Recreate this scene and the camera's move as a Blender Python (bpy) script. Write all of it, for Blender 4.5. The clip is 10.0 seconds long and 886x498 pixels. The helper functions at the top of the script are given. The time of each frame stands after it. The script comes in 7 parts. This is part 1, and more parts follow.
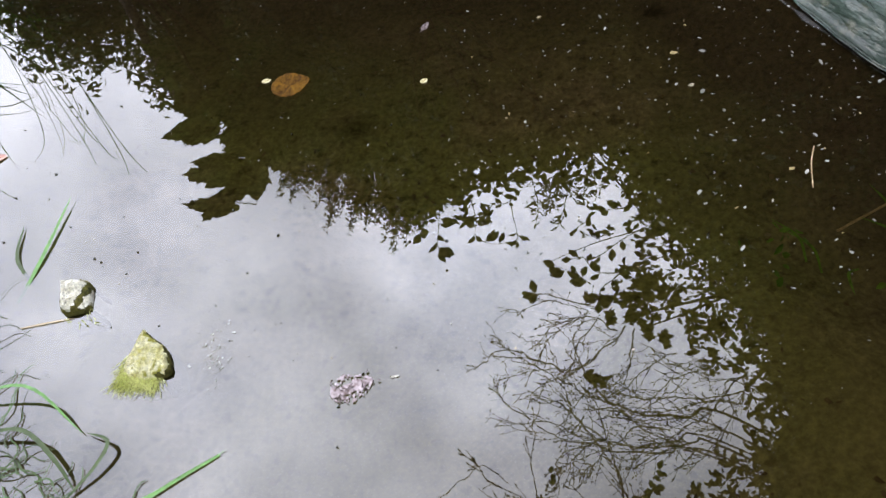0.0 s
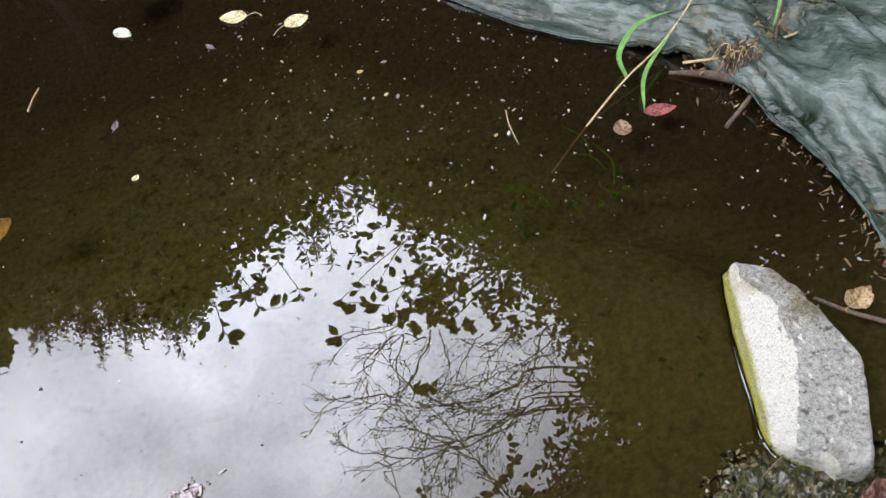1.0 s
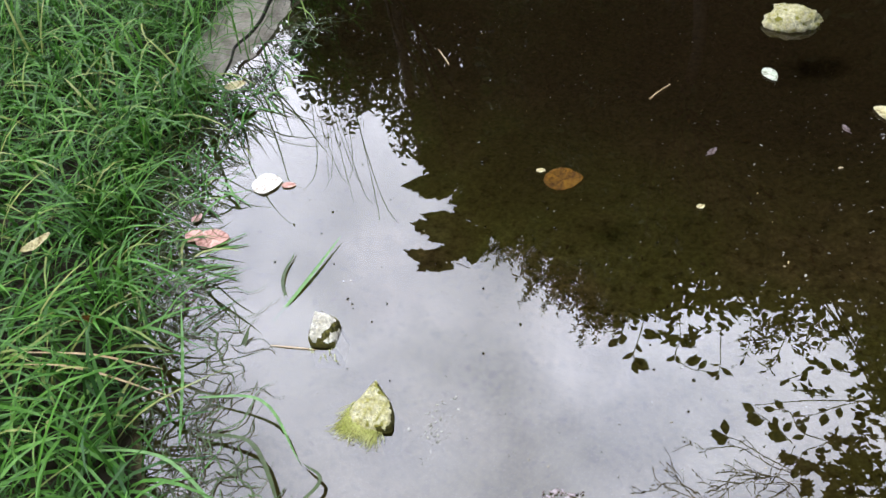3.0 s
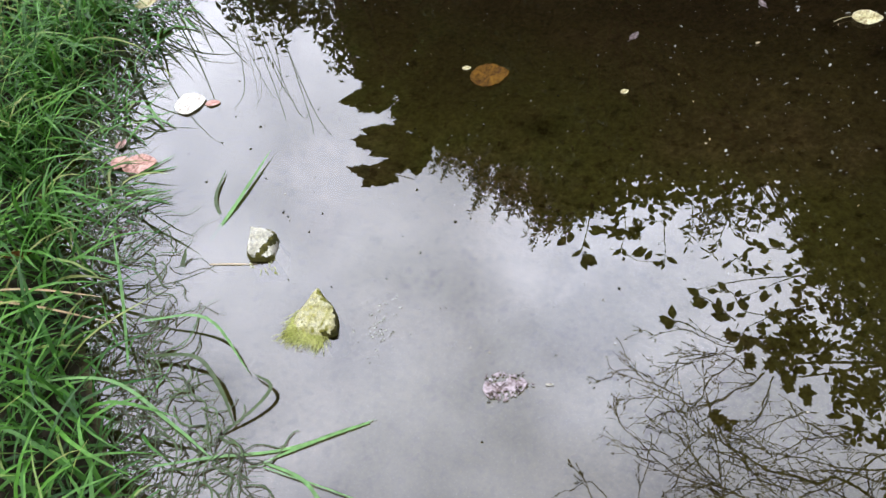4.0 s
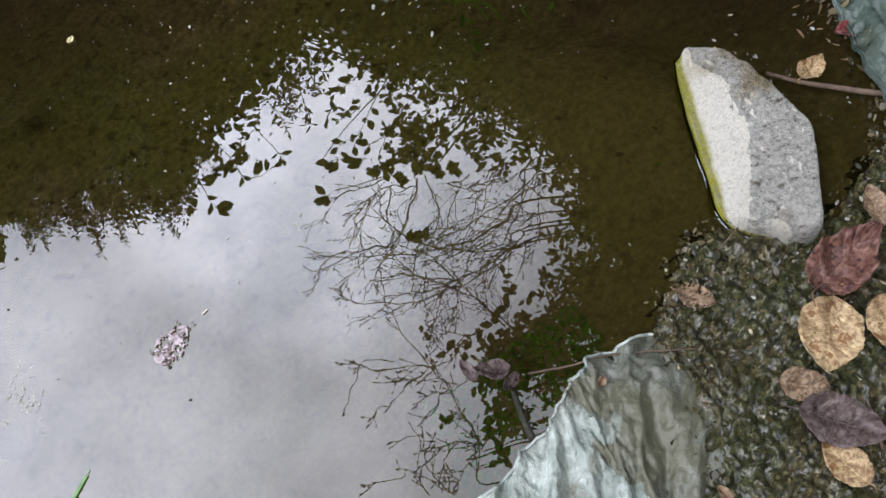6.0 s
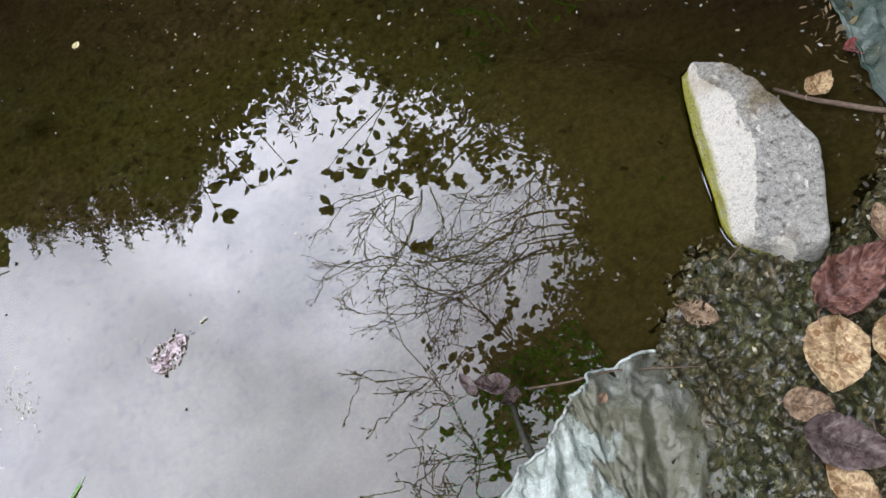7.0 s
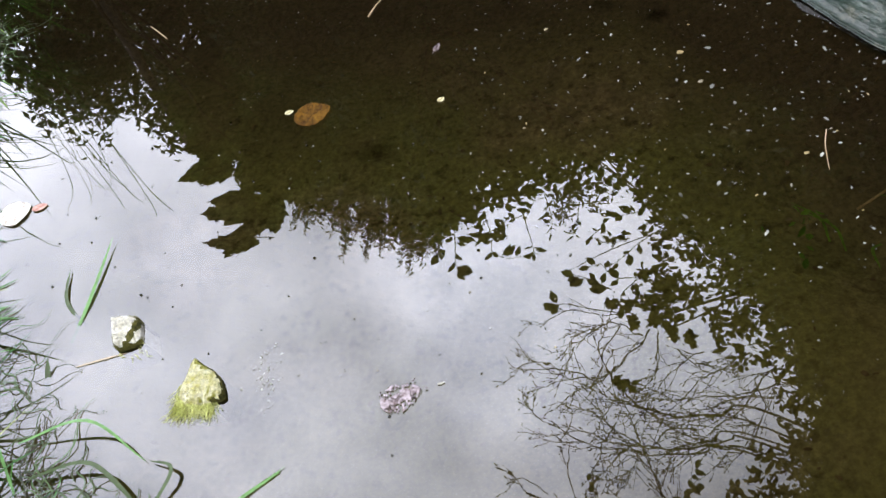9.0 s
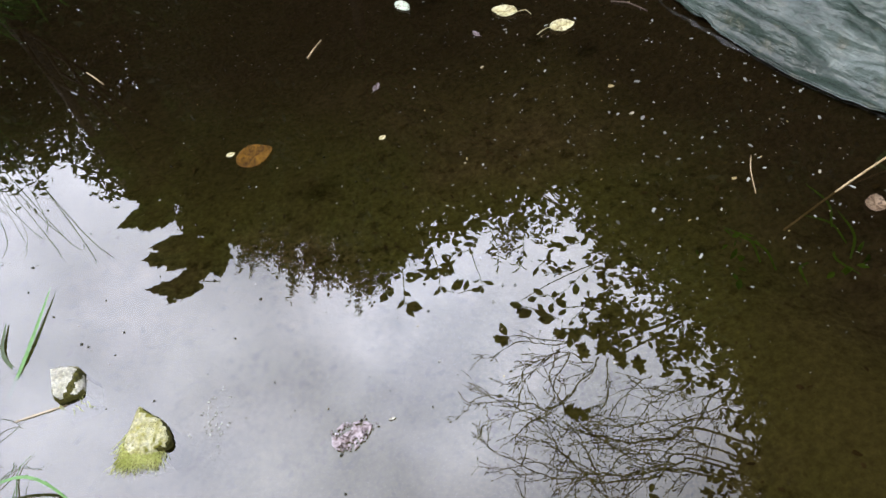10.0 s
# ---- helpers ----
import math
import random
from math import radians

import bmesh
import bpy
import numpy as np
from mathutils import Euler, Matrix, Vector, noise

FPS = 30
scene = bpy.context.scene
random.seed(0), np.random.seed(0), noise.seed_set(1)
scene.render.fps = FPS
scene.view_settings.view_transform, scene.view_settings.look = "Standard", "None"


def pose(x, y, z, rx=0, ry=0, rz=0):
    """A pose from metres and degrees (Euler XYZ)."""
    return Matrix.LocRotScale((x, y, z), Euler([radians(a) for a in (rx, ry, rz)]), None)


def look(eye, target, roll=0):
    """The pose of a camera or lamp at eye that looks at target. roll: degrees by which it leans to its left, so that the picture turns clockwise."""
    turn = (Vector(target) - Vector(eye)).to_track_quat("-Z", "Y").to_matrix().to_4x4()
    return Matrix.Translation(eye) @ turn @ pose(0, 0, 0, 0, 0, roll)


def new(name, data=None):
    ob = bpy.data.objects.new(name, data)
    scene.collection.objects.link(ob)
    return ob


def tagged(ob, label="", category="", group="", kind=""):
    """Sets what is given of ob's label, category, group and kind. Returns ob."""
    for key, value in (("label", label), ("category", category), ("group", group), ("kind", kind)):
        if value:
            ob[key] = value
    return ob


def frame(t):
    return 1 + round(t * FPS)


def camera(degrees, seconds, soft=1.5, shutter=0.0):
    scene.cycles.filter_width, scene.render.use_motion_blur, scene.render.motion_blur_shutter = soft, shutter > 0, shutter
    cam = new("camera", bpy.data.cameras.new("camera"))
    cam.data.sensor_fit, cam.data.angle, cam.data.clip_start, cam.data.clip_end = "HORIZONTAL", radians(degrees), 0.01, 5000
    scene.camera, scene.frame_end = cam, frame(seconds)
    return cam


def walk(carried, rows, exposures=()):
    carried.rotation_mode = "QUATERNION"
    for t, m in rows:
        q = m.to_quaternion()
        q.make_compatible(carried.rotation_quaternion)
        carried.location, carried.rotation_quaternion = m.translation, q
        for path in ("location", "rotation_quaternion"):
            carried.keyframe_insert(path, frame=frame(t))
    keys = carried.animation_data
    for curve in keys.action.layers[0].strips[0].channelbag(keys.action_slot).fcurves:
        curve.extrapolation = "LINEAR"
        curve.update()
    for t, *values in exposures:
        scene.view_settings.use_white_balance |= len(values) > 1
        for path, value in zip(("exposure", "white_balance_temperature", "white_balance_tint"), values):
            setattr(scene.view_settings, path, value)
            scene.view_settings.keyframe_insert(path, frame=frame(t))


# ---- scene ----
cam = camera(60.9, 10.0)
PATH = [
    (0, (0.463, 0.536, 1.386), (0.191, 1.685, -0.229), -10.4),
    (0.5, (0.446, 0.514, 1.394), (0.525, 1.703, -0.212), -7.9),
    (1, (0.493, 0.496, 1.404), (0.799, 1.639, -0.208), -10.4),
    (1.5, (0.43, 0.496, 1.379), (0.486, 1.631, -0.267), -8.0),
    (2, (0.327, 0.506, 1.393), (-0.116, 1.614, -0.212), -8.6),
    (2.5, (0.289, 0.56, 1.431), (-0.456, 1.684, -0.046), -10.4),
    (2.7, (0.299, 0.558, 1.428), (-0.476, 1.727, 0.009), -10.5),
    (3.8, (0.354, 0.541, 1.407), (-0.333, 1.640, -0.105), -12.0),
    (4, (0.37, 0.535, 1.407), (-0.24, 1.592, -0.178), -13.0),
    (4.5, (0.407, 0.504, 1.389), (-0.069, 1.44, -0.313), -16.4),
    (5, (0.475, 0.484, 1.38), (0.163, 1.369, -0.386), -25.6),
    (5.5, (0.504, 0.429, 1.368), (0.521, 1.273, -0.445), -24.8),
    (5.7, (0.522, 0.409, 1.368), (0.628, 1.263, -0.447), -24.2),
    (6.8, (0.527, 0.415, 1.350), (0.717, 1.253, -0.451), -19.2),
    (7, (0.531, 0.414, 1.352), (0.686, 1.287, -0.441), -20.7),
    (7.5, (0.512, 0.421, 1.365), (0.643, 1.396, -0.376), -19.0),
    (8, (0.458, 0.45, 1.373), (0.454, 1.496, -0.332), -13.7),
    (8.5, (0.411, 0.469, 1.407), (0.186, 1.566, -0.25), -9.9),
    (9, (0.426, 0.478, 1.424), (0.122, 1.671, -0.152), -15.8),
    (9.5, (0.428, 0.472, 1.429), (0.184, 1.708, -0.124), -13.9),
    (10, (0.434, 0.462, 1.436), (0.275, 1.73, -0.102), -12.5),
]
walk(cam, [(t, look(eye, target, roll)) for t, eye, target, roll in PATH],
     [(0, 0.16), (0.5, 0.20), (1, 0.44), (1.5, 0.48), (2, 0.35), (2.5, 0.16), (4, 0.12), (5, 0.12), (5.5, 0.08), (7, 0.24), (8, 0.26), (9.5, 0.20), (10, 0.15)])

# ---------------------------------------------------------------- light
def sky_way(azimuth, elevation):
    """A direction by its bearing, clockwise from +y, and its height, in degrees."""
    a, e = radians(azimuth), radians(elevation)
    return Vector((math.sin(a) * math.cos(e), math.cos(a) * math.cos(e), math.sin(e)))


SUN_AZ, SUN_EL = -108.0, 56.0         # the veiled sun, over the grassy bank
sun_way, thin_cloud = sky_way(SUN_AZ, SUN_EL), sky_way(6.0, 53.0)

world = bpy.data.worlds.new("overcast_sky")
scene.world = world
world.use_nodes = True
wn, wl = world.node_tree.nodes, world.node_tree.links
wn.clear()
w_out = wn.new("ShaderNodeOutputWorld")
w_bg = wn.new("ShaderNodeBackground")
w_bg.inputs["Strength"].default_value = 0.12
w_sky = wn.new("ShaderNodeTexSky")
w_sky.sky_type = "NISHITA"
w_sky.sun_disc = False
w_sky.sun_elevation, w_sky.sun_rotation = radians(SUN_EL), radians(SUN_AZ)
w_co = wn.new("ShaderNodeTexCoord")
w_noise = wn.new("ShaderNodeTexNoise")
w_noise.inputs["Scale"].default_value = 5.5
w_noise.inputs["Detail"].default_value = 4.0
w_noise.inputs["Roughness"].default_value = 0.52
w_ramp = wn.new("ShaderNodeValToRGB")
w_ramp.color_ramp.elements[0].position, w_ramp.color_ramp.elements[0].color = 0.30, (0.427, 0.445, 0.525, 1)
w_ramp.color_ramp.elements[1].position, w_ramp.color_ramp.elements[1].color = 0.74, (0.872, 0.885, 0.99, 1)
# a wide brighter place where the cloud is thin
w_dot = wn.new("ShaderNodeVectorMath")
w_dot.operation = "DOT_PRODUCT"
w_dot.inputs[1].default_value = thin_cloud
w_pow = wn.new("ShaderNodeMapRange")
w_pow.inputs["From Min"].default_value, w_pow.inputs["From Max"].default_value = 0.93, 1.0
w_pow.inputs["To Min"].default_value, w_pow.inputs["To Max"].default_value = 1.0, 2.2
w_pow.interpolation_type = "SMOOTHERSTEP"
w_dot_2 = wn.new("ShaderNodeVectorMath")
w_dot_2.operation = "DOT_PRODUCT"
w_dot_2.inputs[1].default_value = sky_way(-58.0, 44.0)
w_pow_2 = wn.new("ShaderNodeMapRange")
w_pow_2.inputs["From Min"].default_value, w_pow_2.inputs["From Max"].default_value = 0.72, 1.0
w_pow_2.inputs["To Min"].default_value, w_pow_2.inputs["To Max"].default_value = 1.0, 2.2
w_times = wn.new("ShaderNodeMath")
w_times.operation = "MULTIPLY"
# thicker cloud overhead
w_high = wn.new("ShaderNodeSeparateXYZ")
w_thick = wn.new("ShaderNodeMapRange")
w_thick.inputs["From Min"].default_value, w_thick.inputs["From Max"].default_value = 0.74, 0.96
w_thick.inputs["To Min"].default_value, w_thick.inputs["To Max"].default_value = 1.0, 0.73
w_dim = wn.new("ShaderNodeMath")
w_dim.operation = "MULTIPLY"
w_scale = wn.new("ShaderNodeVectorMath")
w_scale.operation = "SCALE"
w_lift = wn.new("ShaderNodeVectorMath")
w_lift.operation = "SCALE"
w_lift.inputs["Scale"].default_value = 41.0
w_mix = wn.new("ShaderNodeMix")
w_mix.data_type = "RGBA"
w_mix.inputs[0].default_value = 0.92
wl.new(w_co.outputs["Generated"], w_noise.inputs["Vector"])
wl.new(w_noise.outputs["Fac"], w_ramp.inputs["Fac"])
wl.new(w_co.outputs["Generated"], w_dot.inputs[0])
wl.new(w_dot.outputs["Value"], w_pow.inputs["Value"])
wl.new(w_ramp.outputs["Color"], w_scale.inputs[0])
wl.new(w_co.outputs["Generated"], w_dot_2.inputs[0])
wl.new(w_dot_2.outputs["Value"], w_pow_2.inputs["Value"])
wl.new(w_pow.outputs["Result"], w_times.inputs[0])
wl.new(w_pow_2.outputs["Result"], w_times.inputs[1])
wl.new(w_co.outputs["Generated"], w_high.inputs[0])
wl.new(w_high.outputs["Z"], w_thick.inputs["Value"])
wl.new(w_times.outputs["Value"], w_dim.inputs[0])
wl.new(w_thick.outputs["Result"], w_dim.inputs[1])
wl.new(w_dim.outputs["Value"], w_scale.inputs["Scale"])
wl.new(w_scale.outputs["Vector"], w_lift.inputs[0])
wl.new(w_sky.outputs["Color"], w_mix.inputs[6])
wl.new(w_lift.outputs["Vector"], w_mix.inputs[7])
wl.new(w_mix.outputs[2], w_bg.inputs["Color"])
wl.new(w_bg.outputs["Background"], w_out.inputs["Surface"])

sun = new("sun", bpy.data.lights.new("sun", "SUN"))
sun.data.energy, sun.data.angle, sun.data.color = 0.9, radians(14), (1.0, 0.95, 0.86)
sun.matrix_world = look(sun_way * 30, (0, 0, 0))


# ---------------------------------------------------------------- materials
def material(name, rough=0.6, spec=0.4):
    m = bpy.data.materials.new(name)
    m.use_nodes = True
    b = m.node_tree.nodes["Principled BSDF"]
    b.inputs["Roughness"].default_value = rough
    b.inputs["Specular IOR Level"].default_value = spec
    return m, m.node_tree.nodes, m.node_tree.links, b


def noise_tex(n, l, scale, detail=4.0, rough=0.55, vector=None, kind="ShaderNodeTexNoise"):
    t = n.new(kind)
    t.inputs["Scale"].default_value = scale
    if kind == "ShaderNodeTexNoise":
        t.inputs["Detail"].default_value, t.inputs["Roughness"].default_value = detail, rough
    if vector is not None:
        l.new(vector, t.inputs["Vector"])
    return t


def ramp(n, l, source, *stops):
    r = n.new("ShaderNodeValToRGB")
    e = r.color_ramp.elements
    while len(e) < len(stops):
        e.new(0.5)
    for k, (p, c) in enumerate(stops):
        e[k].position, e[k].color = p, (*c, 1)
    l.new(source, r.inputs["Fac"])
    return r


def blend(n, l, fac, a, b, kind="MIX"):
    m = n.new("ShaderNodeMix")
    m.data_type, m.blend_type = "RGBA", kind
    for socket, v in ((m.inputs[0], fac), (m.inputs[6], a), (m.inputs[7], b)):
        if hasattr(v, "links"):
            l.new(v, socket)
        else:
            socket.default_value = v if isinstance(v, float) else (*v, 1)
    return m


def bumped(n, l, b, source, strength, distance, before=None):
    k = n.new("ShaderNodeBump")
    k.inputs["Strength"].default_value, k.inputs["Distance"].default_value = strength, distance
    l.new(source, k.inputs["Height"])
    if before is not None:
        l.new(before.outputs["Normal"], k.inputs["Normal"])
    l.new(k.outputs["Normal"], b.inputs["Normal"])
    return k


def place(n):
    return n.new("ShaderNodeNewGeometry").outputs["Position"]


def two_scale(name, dark, light, coarse, fine, rough=0.7, spec=0.3, bump=0.4, depth=0.004, spots=None, local=False):
    """A mottled surface: coarse stains, fine grain and a small relief."""
    m, n, l, b = material(name, rough, spec)
    co = n.new("ShaderNodeTexCoord").outputs["Object"] if local else place(n)
    a, f = noise_tex(n, l, coarse, vector=co), noise_tex(n, l, fine, 5.0, 0.65, vector=co)
    base = ramp(n, l, a.outputs["Fac"], (0.32, dark), (0.68, light))
    grain = ramp(n, l, f.outputs["Fac"], (0.3, (0.55, 0.55, 0.55)), (0.7, (1.35, 1.35, 1.35)))
    mixed = blend(n, l, 0.8, base.outputs["Color"], grain.outputs["Color"], "MULTIPLY")
    colour = mixed.outputs[2]
    if spots:
        s = noise_tex(n, l, spots[0], 2.0, vector=co)
        mask = ramp(n, l, s.outputs["Fac"], (spots[1], (0, 0, 0)), (spots[1] + 0.06, (1, 1, 1)))
        colour = blend(n, l, mask.outputs["Color"], colour, spots[2]).outputs[2]
    l.new(colour, b.inputs["Base Color"])
    bumped(n, l, b, f.outputs["Fac"], bump, depth)
    return m


# pond water: a mirror by its Fresnel share, brownish clear below
def water_material():
    m = bpy.data.materials.new("pond_water")
    m.use_nodes = True
    n, l = m.node_tree.nodes, m.node_tree.links
    n.clear()
    out, mix = n.new("ShaderNodeOutputMaterial"), n.new("ShaderNodeMixShader")
    clear, gloss, fres = n.new("ShaderNodeBsdfTransparent"), n.new("ShaderNodeBsdfGlossy"), n.new("ShaderNodeFresnel")
    clear.inputs["Color"].default_value = (0.275, 0.255, 0.190, 1)
    gloss.inputs["Roughness"].default_value = 0.0
    gloss.inputs["Color"].default_value = (1, 1, 1, 1)
    fres.inputs["IOR"].default_value = 1.75
    l.new(fres.outputs["Fac"], mix.inputs["Fac"])
    l.new(clear.outputs["BSDF"], mix.inputs[1])
    l.new(gloss.outputs["BSDF"], mix.inputs[2])
    l.new(mix.outputs["Shader"], out.inputs["Surface"])
    return m


WATER = water_material()


def ground_material():
    """Brown pond mud with olive algae under water, dark soil on the banks."""
    m, n, l, b = material("mud_and_soil", 0.85, 0.2)
    co = place(n)
    big, mid, fine = noise_tex(n, l, 1.7, 3.0, vector=co), noise_tex(n, l, 14.0, 6.0, 0.68, vector=co), noise_tex(n, l, 62.0, 6.0, 0.72, vector=co)
    mud = ramp(n, l, mid.outputs["Fac"], (0.32, (0.160, 0.126, 0.078)), (0.68, (0.38, 0.31, 0.185)))
    algae = ramp(n, l, big.outputs["Fac"], (0.36, (0, 0, 0)), (0.54, (0.9, 0.9, 0.9)))
    under = blend(n, l, algae.outputs["Color"], mud.outputs["Color"], (0.25, 0.255, 0.085))
    grain = ramp(n, l, fine.outputs["Fac"], (0.34, (0.50, 0.49, 0.48)), (0.50, (0.95, 0.95, 0.94)), (0.68, (1.45, 1.43, 1.38)))
    under = blend(n, l, 0.85, under.outputs[2], grain.outputs["Color"], "MULTIPLY")
    # dark clots of old leaf on the silt
    clot = noise_tex(n, l, 27.0, 4.0, 0.6, vector=co)
    spot = ramp(n, l, clot.outputs["Fac"], (0.34, (0.42, 0.38, 0.36)), (0.44, (1, 1, 1)))
    under = blend(n, l, 0.9, under.outputs[2], spot.outputs["Color"], "MULTIPLY")
    sep = n.new("ShaderNodeSeparateXYZ")
    l.new(co, sep.inputs[0])
    # yellow-olive silt, painted paler in the shallows where thin water dims less
    shoal = n.new("ShaderNodeMapRange")
    shoal.inputs["From Min"].default_value, shoal.inputs["From Max"].default_value = -0.15, -0.03
    shoal.inputs["To Max"].default_value = 0.75
    l.new(sep.outputs["Z"], shoal.inputs["Value"])
    silt = blend(n, l, 0.5, (0.30, 0.265, 0.12), grain.outputs["Color"], "MULTIPLY")
    under = blend(n, l, shoal.outputs["Result"], under.outputs[2], silt.outputs[2])
    # maroon bed far off and by the liner, painted darker for depth and shade
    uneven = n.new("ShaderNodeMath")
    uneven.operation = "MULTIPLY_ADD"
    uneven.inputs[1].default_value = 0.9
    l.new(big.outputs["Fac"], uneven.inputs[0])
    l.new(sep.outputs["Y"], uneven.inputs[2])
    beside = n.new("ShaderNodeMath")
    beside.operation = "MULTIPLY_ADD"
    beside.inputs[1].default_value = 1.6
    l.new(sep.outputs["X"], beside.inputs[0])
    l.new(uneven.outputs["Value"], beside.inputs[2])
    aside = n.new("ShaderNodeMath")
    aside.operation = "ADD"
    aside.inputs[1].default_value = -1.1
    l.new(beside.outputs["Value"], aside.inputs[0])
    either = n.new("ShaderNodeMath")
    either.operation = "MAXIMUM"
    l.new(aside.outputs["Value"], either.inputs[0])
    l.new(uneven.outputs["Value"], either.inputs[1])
    far_dark = n.new("ShaderNodeMapRange")
    far_dark.inputs["From Min"].default_value, far_dark.inputs["From Max"].default_value = 2.45, 3.15
    far_dark.inputs["To Max"].default_value = 0.92
    l.new(either.outputs["Value"], far_dark.inputs["Value"])
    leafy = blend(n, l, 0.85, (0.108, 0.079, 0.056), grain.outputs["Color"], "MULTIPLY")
    under = blend(n, l, far_dark.outputs["Result"], under.outputs[2], leafy.outputs[2])
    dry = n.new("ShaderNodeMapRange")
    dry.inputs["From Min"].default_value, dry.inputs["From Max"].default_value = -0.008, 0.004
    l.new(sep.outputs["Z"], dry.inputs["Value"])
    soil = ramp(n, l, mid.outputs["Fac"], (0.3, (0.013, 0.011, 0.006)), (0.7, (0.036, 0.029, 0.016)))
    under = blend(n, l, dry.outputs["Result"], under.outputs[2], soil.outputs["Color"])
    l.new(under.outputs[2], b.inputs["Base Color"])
    k = bumped(n, l, b, mid.outputs["Fac"], 0.5, 0.03)
    bumped(n, l, b, fine.outputs["Fac"], 0.5, 0.006, k)
    return m


GROUND = ground_material()


def blade_material(name, low, high, tip=None, rough=0.42):
    """Grass and living leaves: each blade a little different in colour, some light through it."""
    m, n, l, b = material(name, rough, 0.35)
    r = n.new("ShaderNodeNewGeometry").outputs["Random Per Island"]
    stops = [(0.0, low), (0.86, high)] + ([(0.97, tip)] if tip else [])
    c = ramp(n, l, r, *stops)
    f = noise_tex(n, l, 60.0, 3.0, vector=place(n))
    v = ramp(n, l, f.outputs["Fac"], (0.3, (0.75, 0.75, 0.75)), (0.7, (1.25, 1.25, 1.2)))
    colour = blend(n, l, 1.0, c.outputs["Color"], v.outputs["Color"], "MULTIPLY").outputs[2]
    l.new(colour, b.inputs["Base Color"])
    trans, mix = n.new("ShaderNodeBsdfTranslucent"), n.new("ShaderNodeMixShader")
    l.new(colour, trans.inputs["Color"])
    mix.inputs["Fac"].default_value = 0.3
    l.new(b.outputs["BSDF"], mix.inputs[1])
    l.new(trans.outputs["BSDF"], mix.inputs[2])
    l.new(mix.outputs["Shader"], n["Material Output"].inputs["Surface"])
    return m


GRASS = blade_material("grass_green", (0.018, 0.082, 0.010), (0.105, 0.285, 0.036), (0.28, 0.33, 0.10), rough=0.5)
# darker copy of the grass green: shade between the long blades is in it
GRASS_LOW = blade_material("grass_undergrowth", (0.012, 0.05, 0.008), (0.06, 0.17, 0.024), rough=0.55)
GRASS_WET = blade_material("grass_wet", (0.03, 0.032, 0.012), (0.07, 0.12, 0.03), rough=0.4)
BLADE = blade_material("grass_blade_light", (0.12, 0.28, 0.07), (0.17, 0.35, 0.10))
STRAW = two_scale("dry_straw", (0.42, 0.30, 0.15), (0.55, 0.42, 0.24), 30, 200, 0.6, local=True)
FOLIAGE = blade_material("tree_foliage", (0.035, 0.06, 0.012), (0.07, 0.11, 0.025), rough=0.5)
FOLIAGE_BROWN = blade_material("autumn_foliage", (0.06, 0.05, 0.014), (0.09, 0.085, 0.022), rough=0.5)
BARK = two_scale("tree_bark", (0.05, 0.04, 0.03), (0.11, 0.09, 0.07), 6, 60, 0.9, 0.1, 0.8, 0.02)
DARK_STICK = two_scale("wet_dark_stick", (0.012, 0.012, 0.009), (0.034, 0.033, 0.024), 18, 90, 0.55, 0.12, 0.6, 0.004, (40, 0.70, (0.40, 0.40, 0.38)), local=True)
TWIG = two_scale("twig_bark", (0.055, 0.038, 0.028), (0.12, 0.088, 0.064), 20, 150, 0.8, 0.2, local=True)


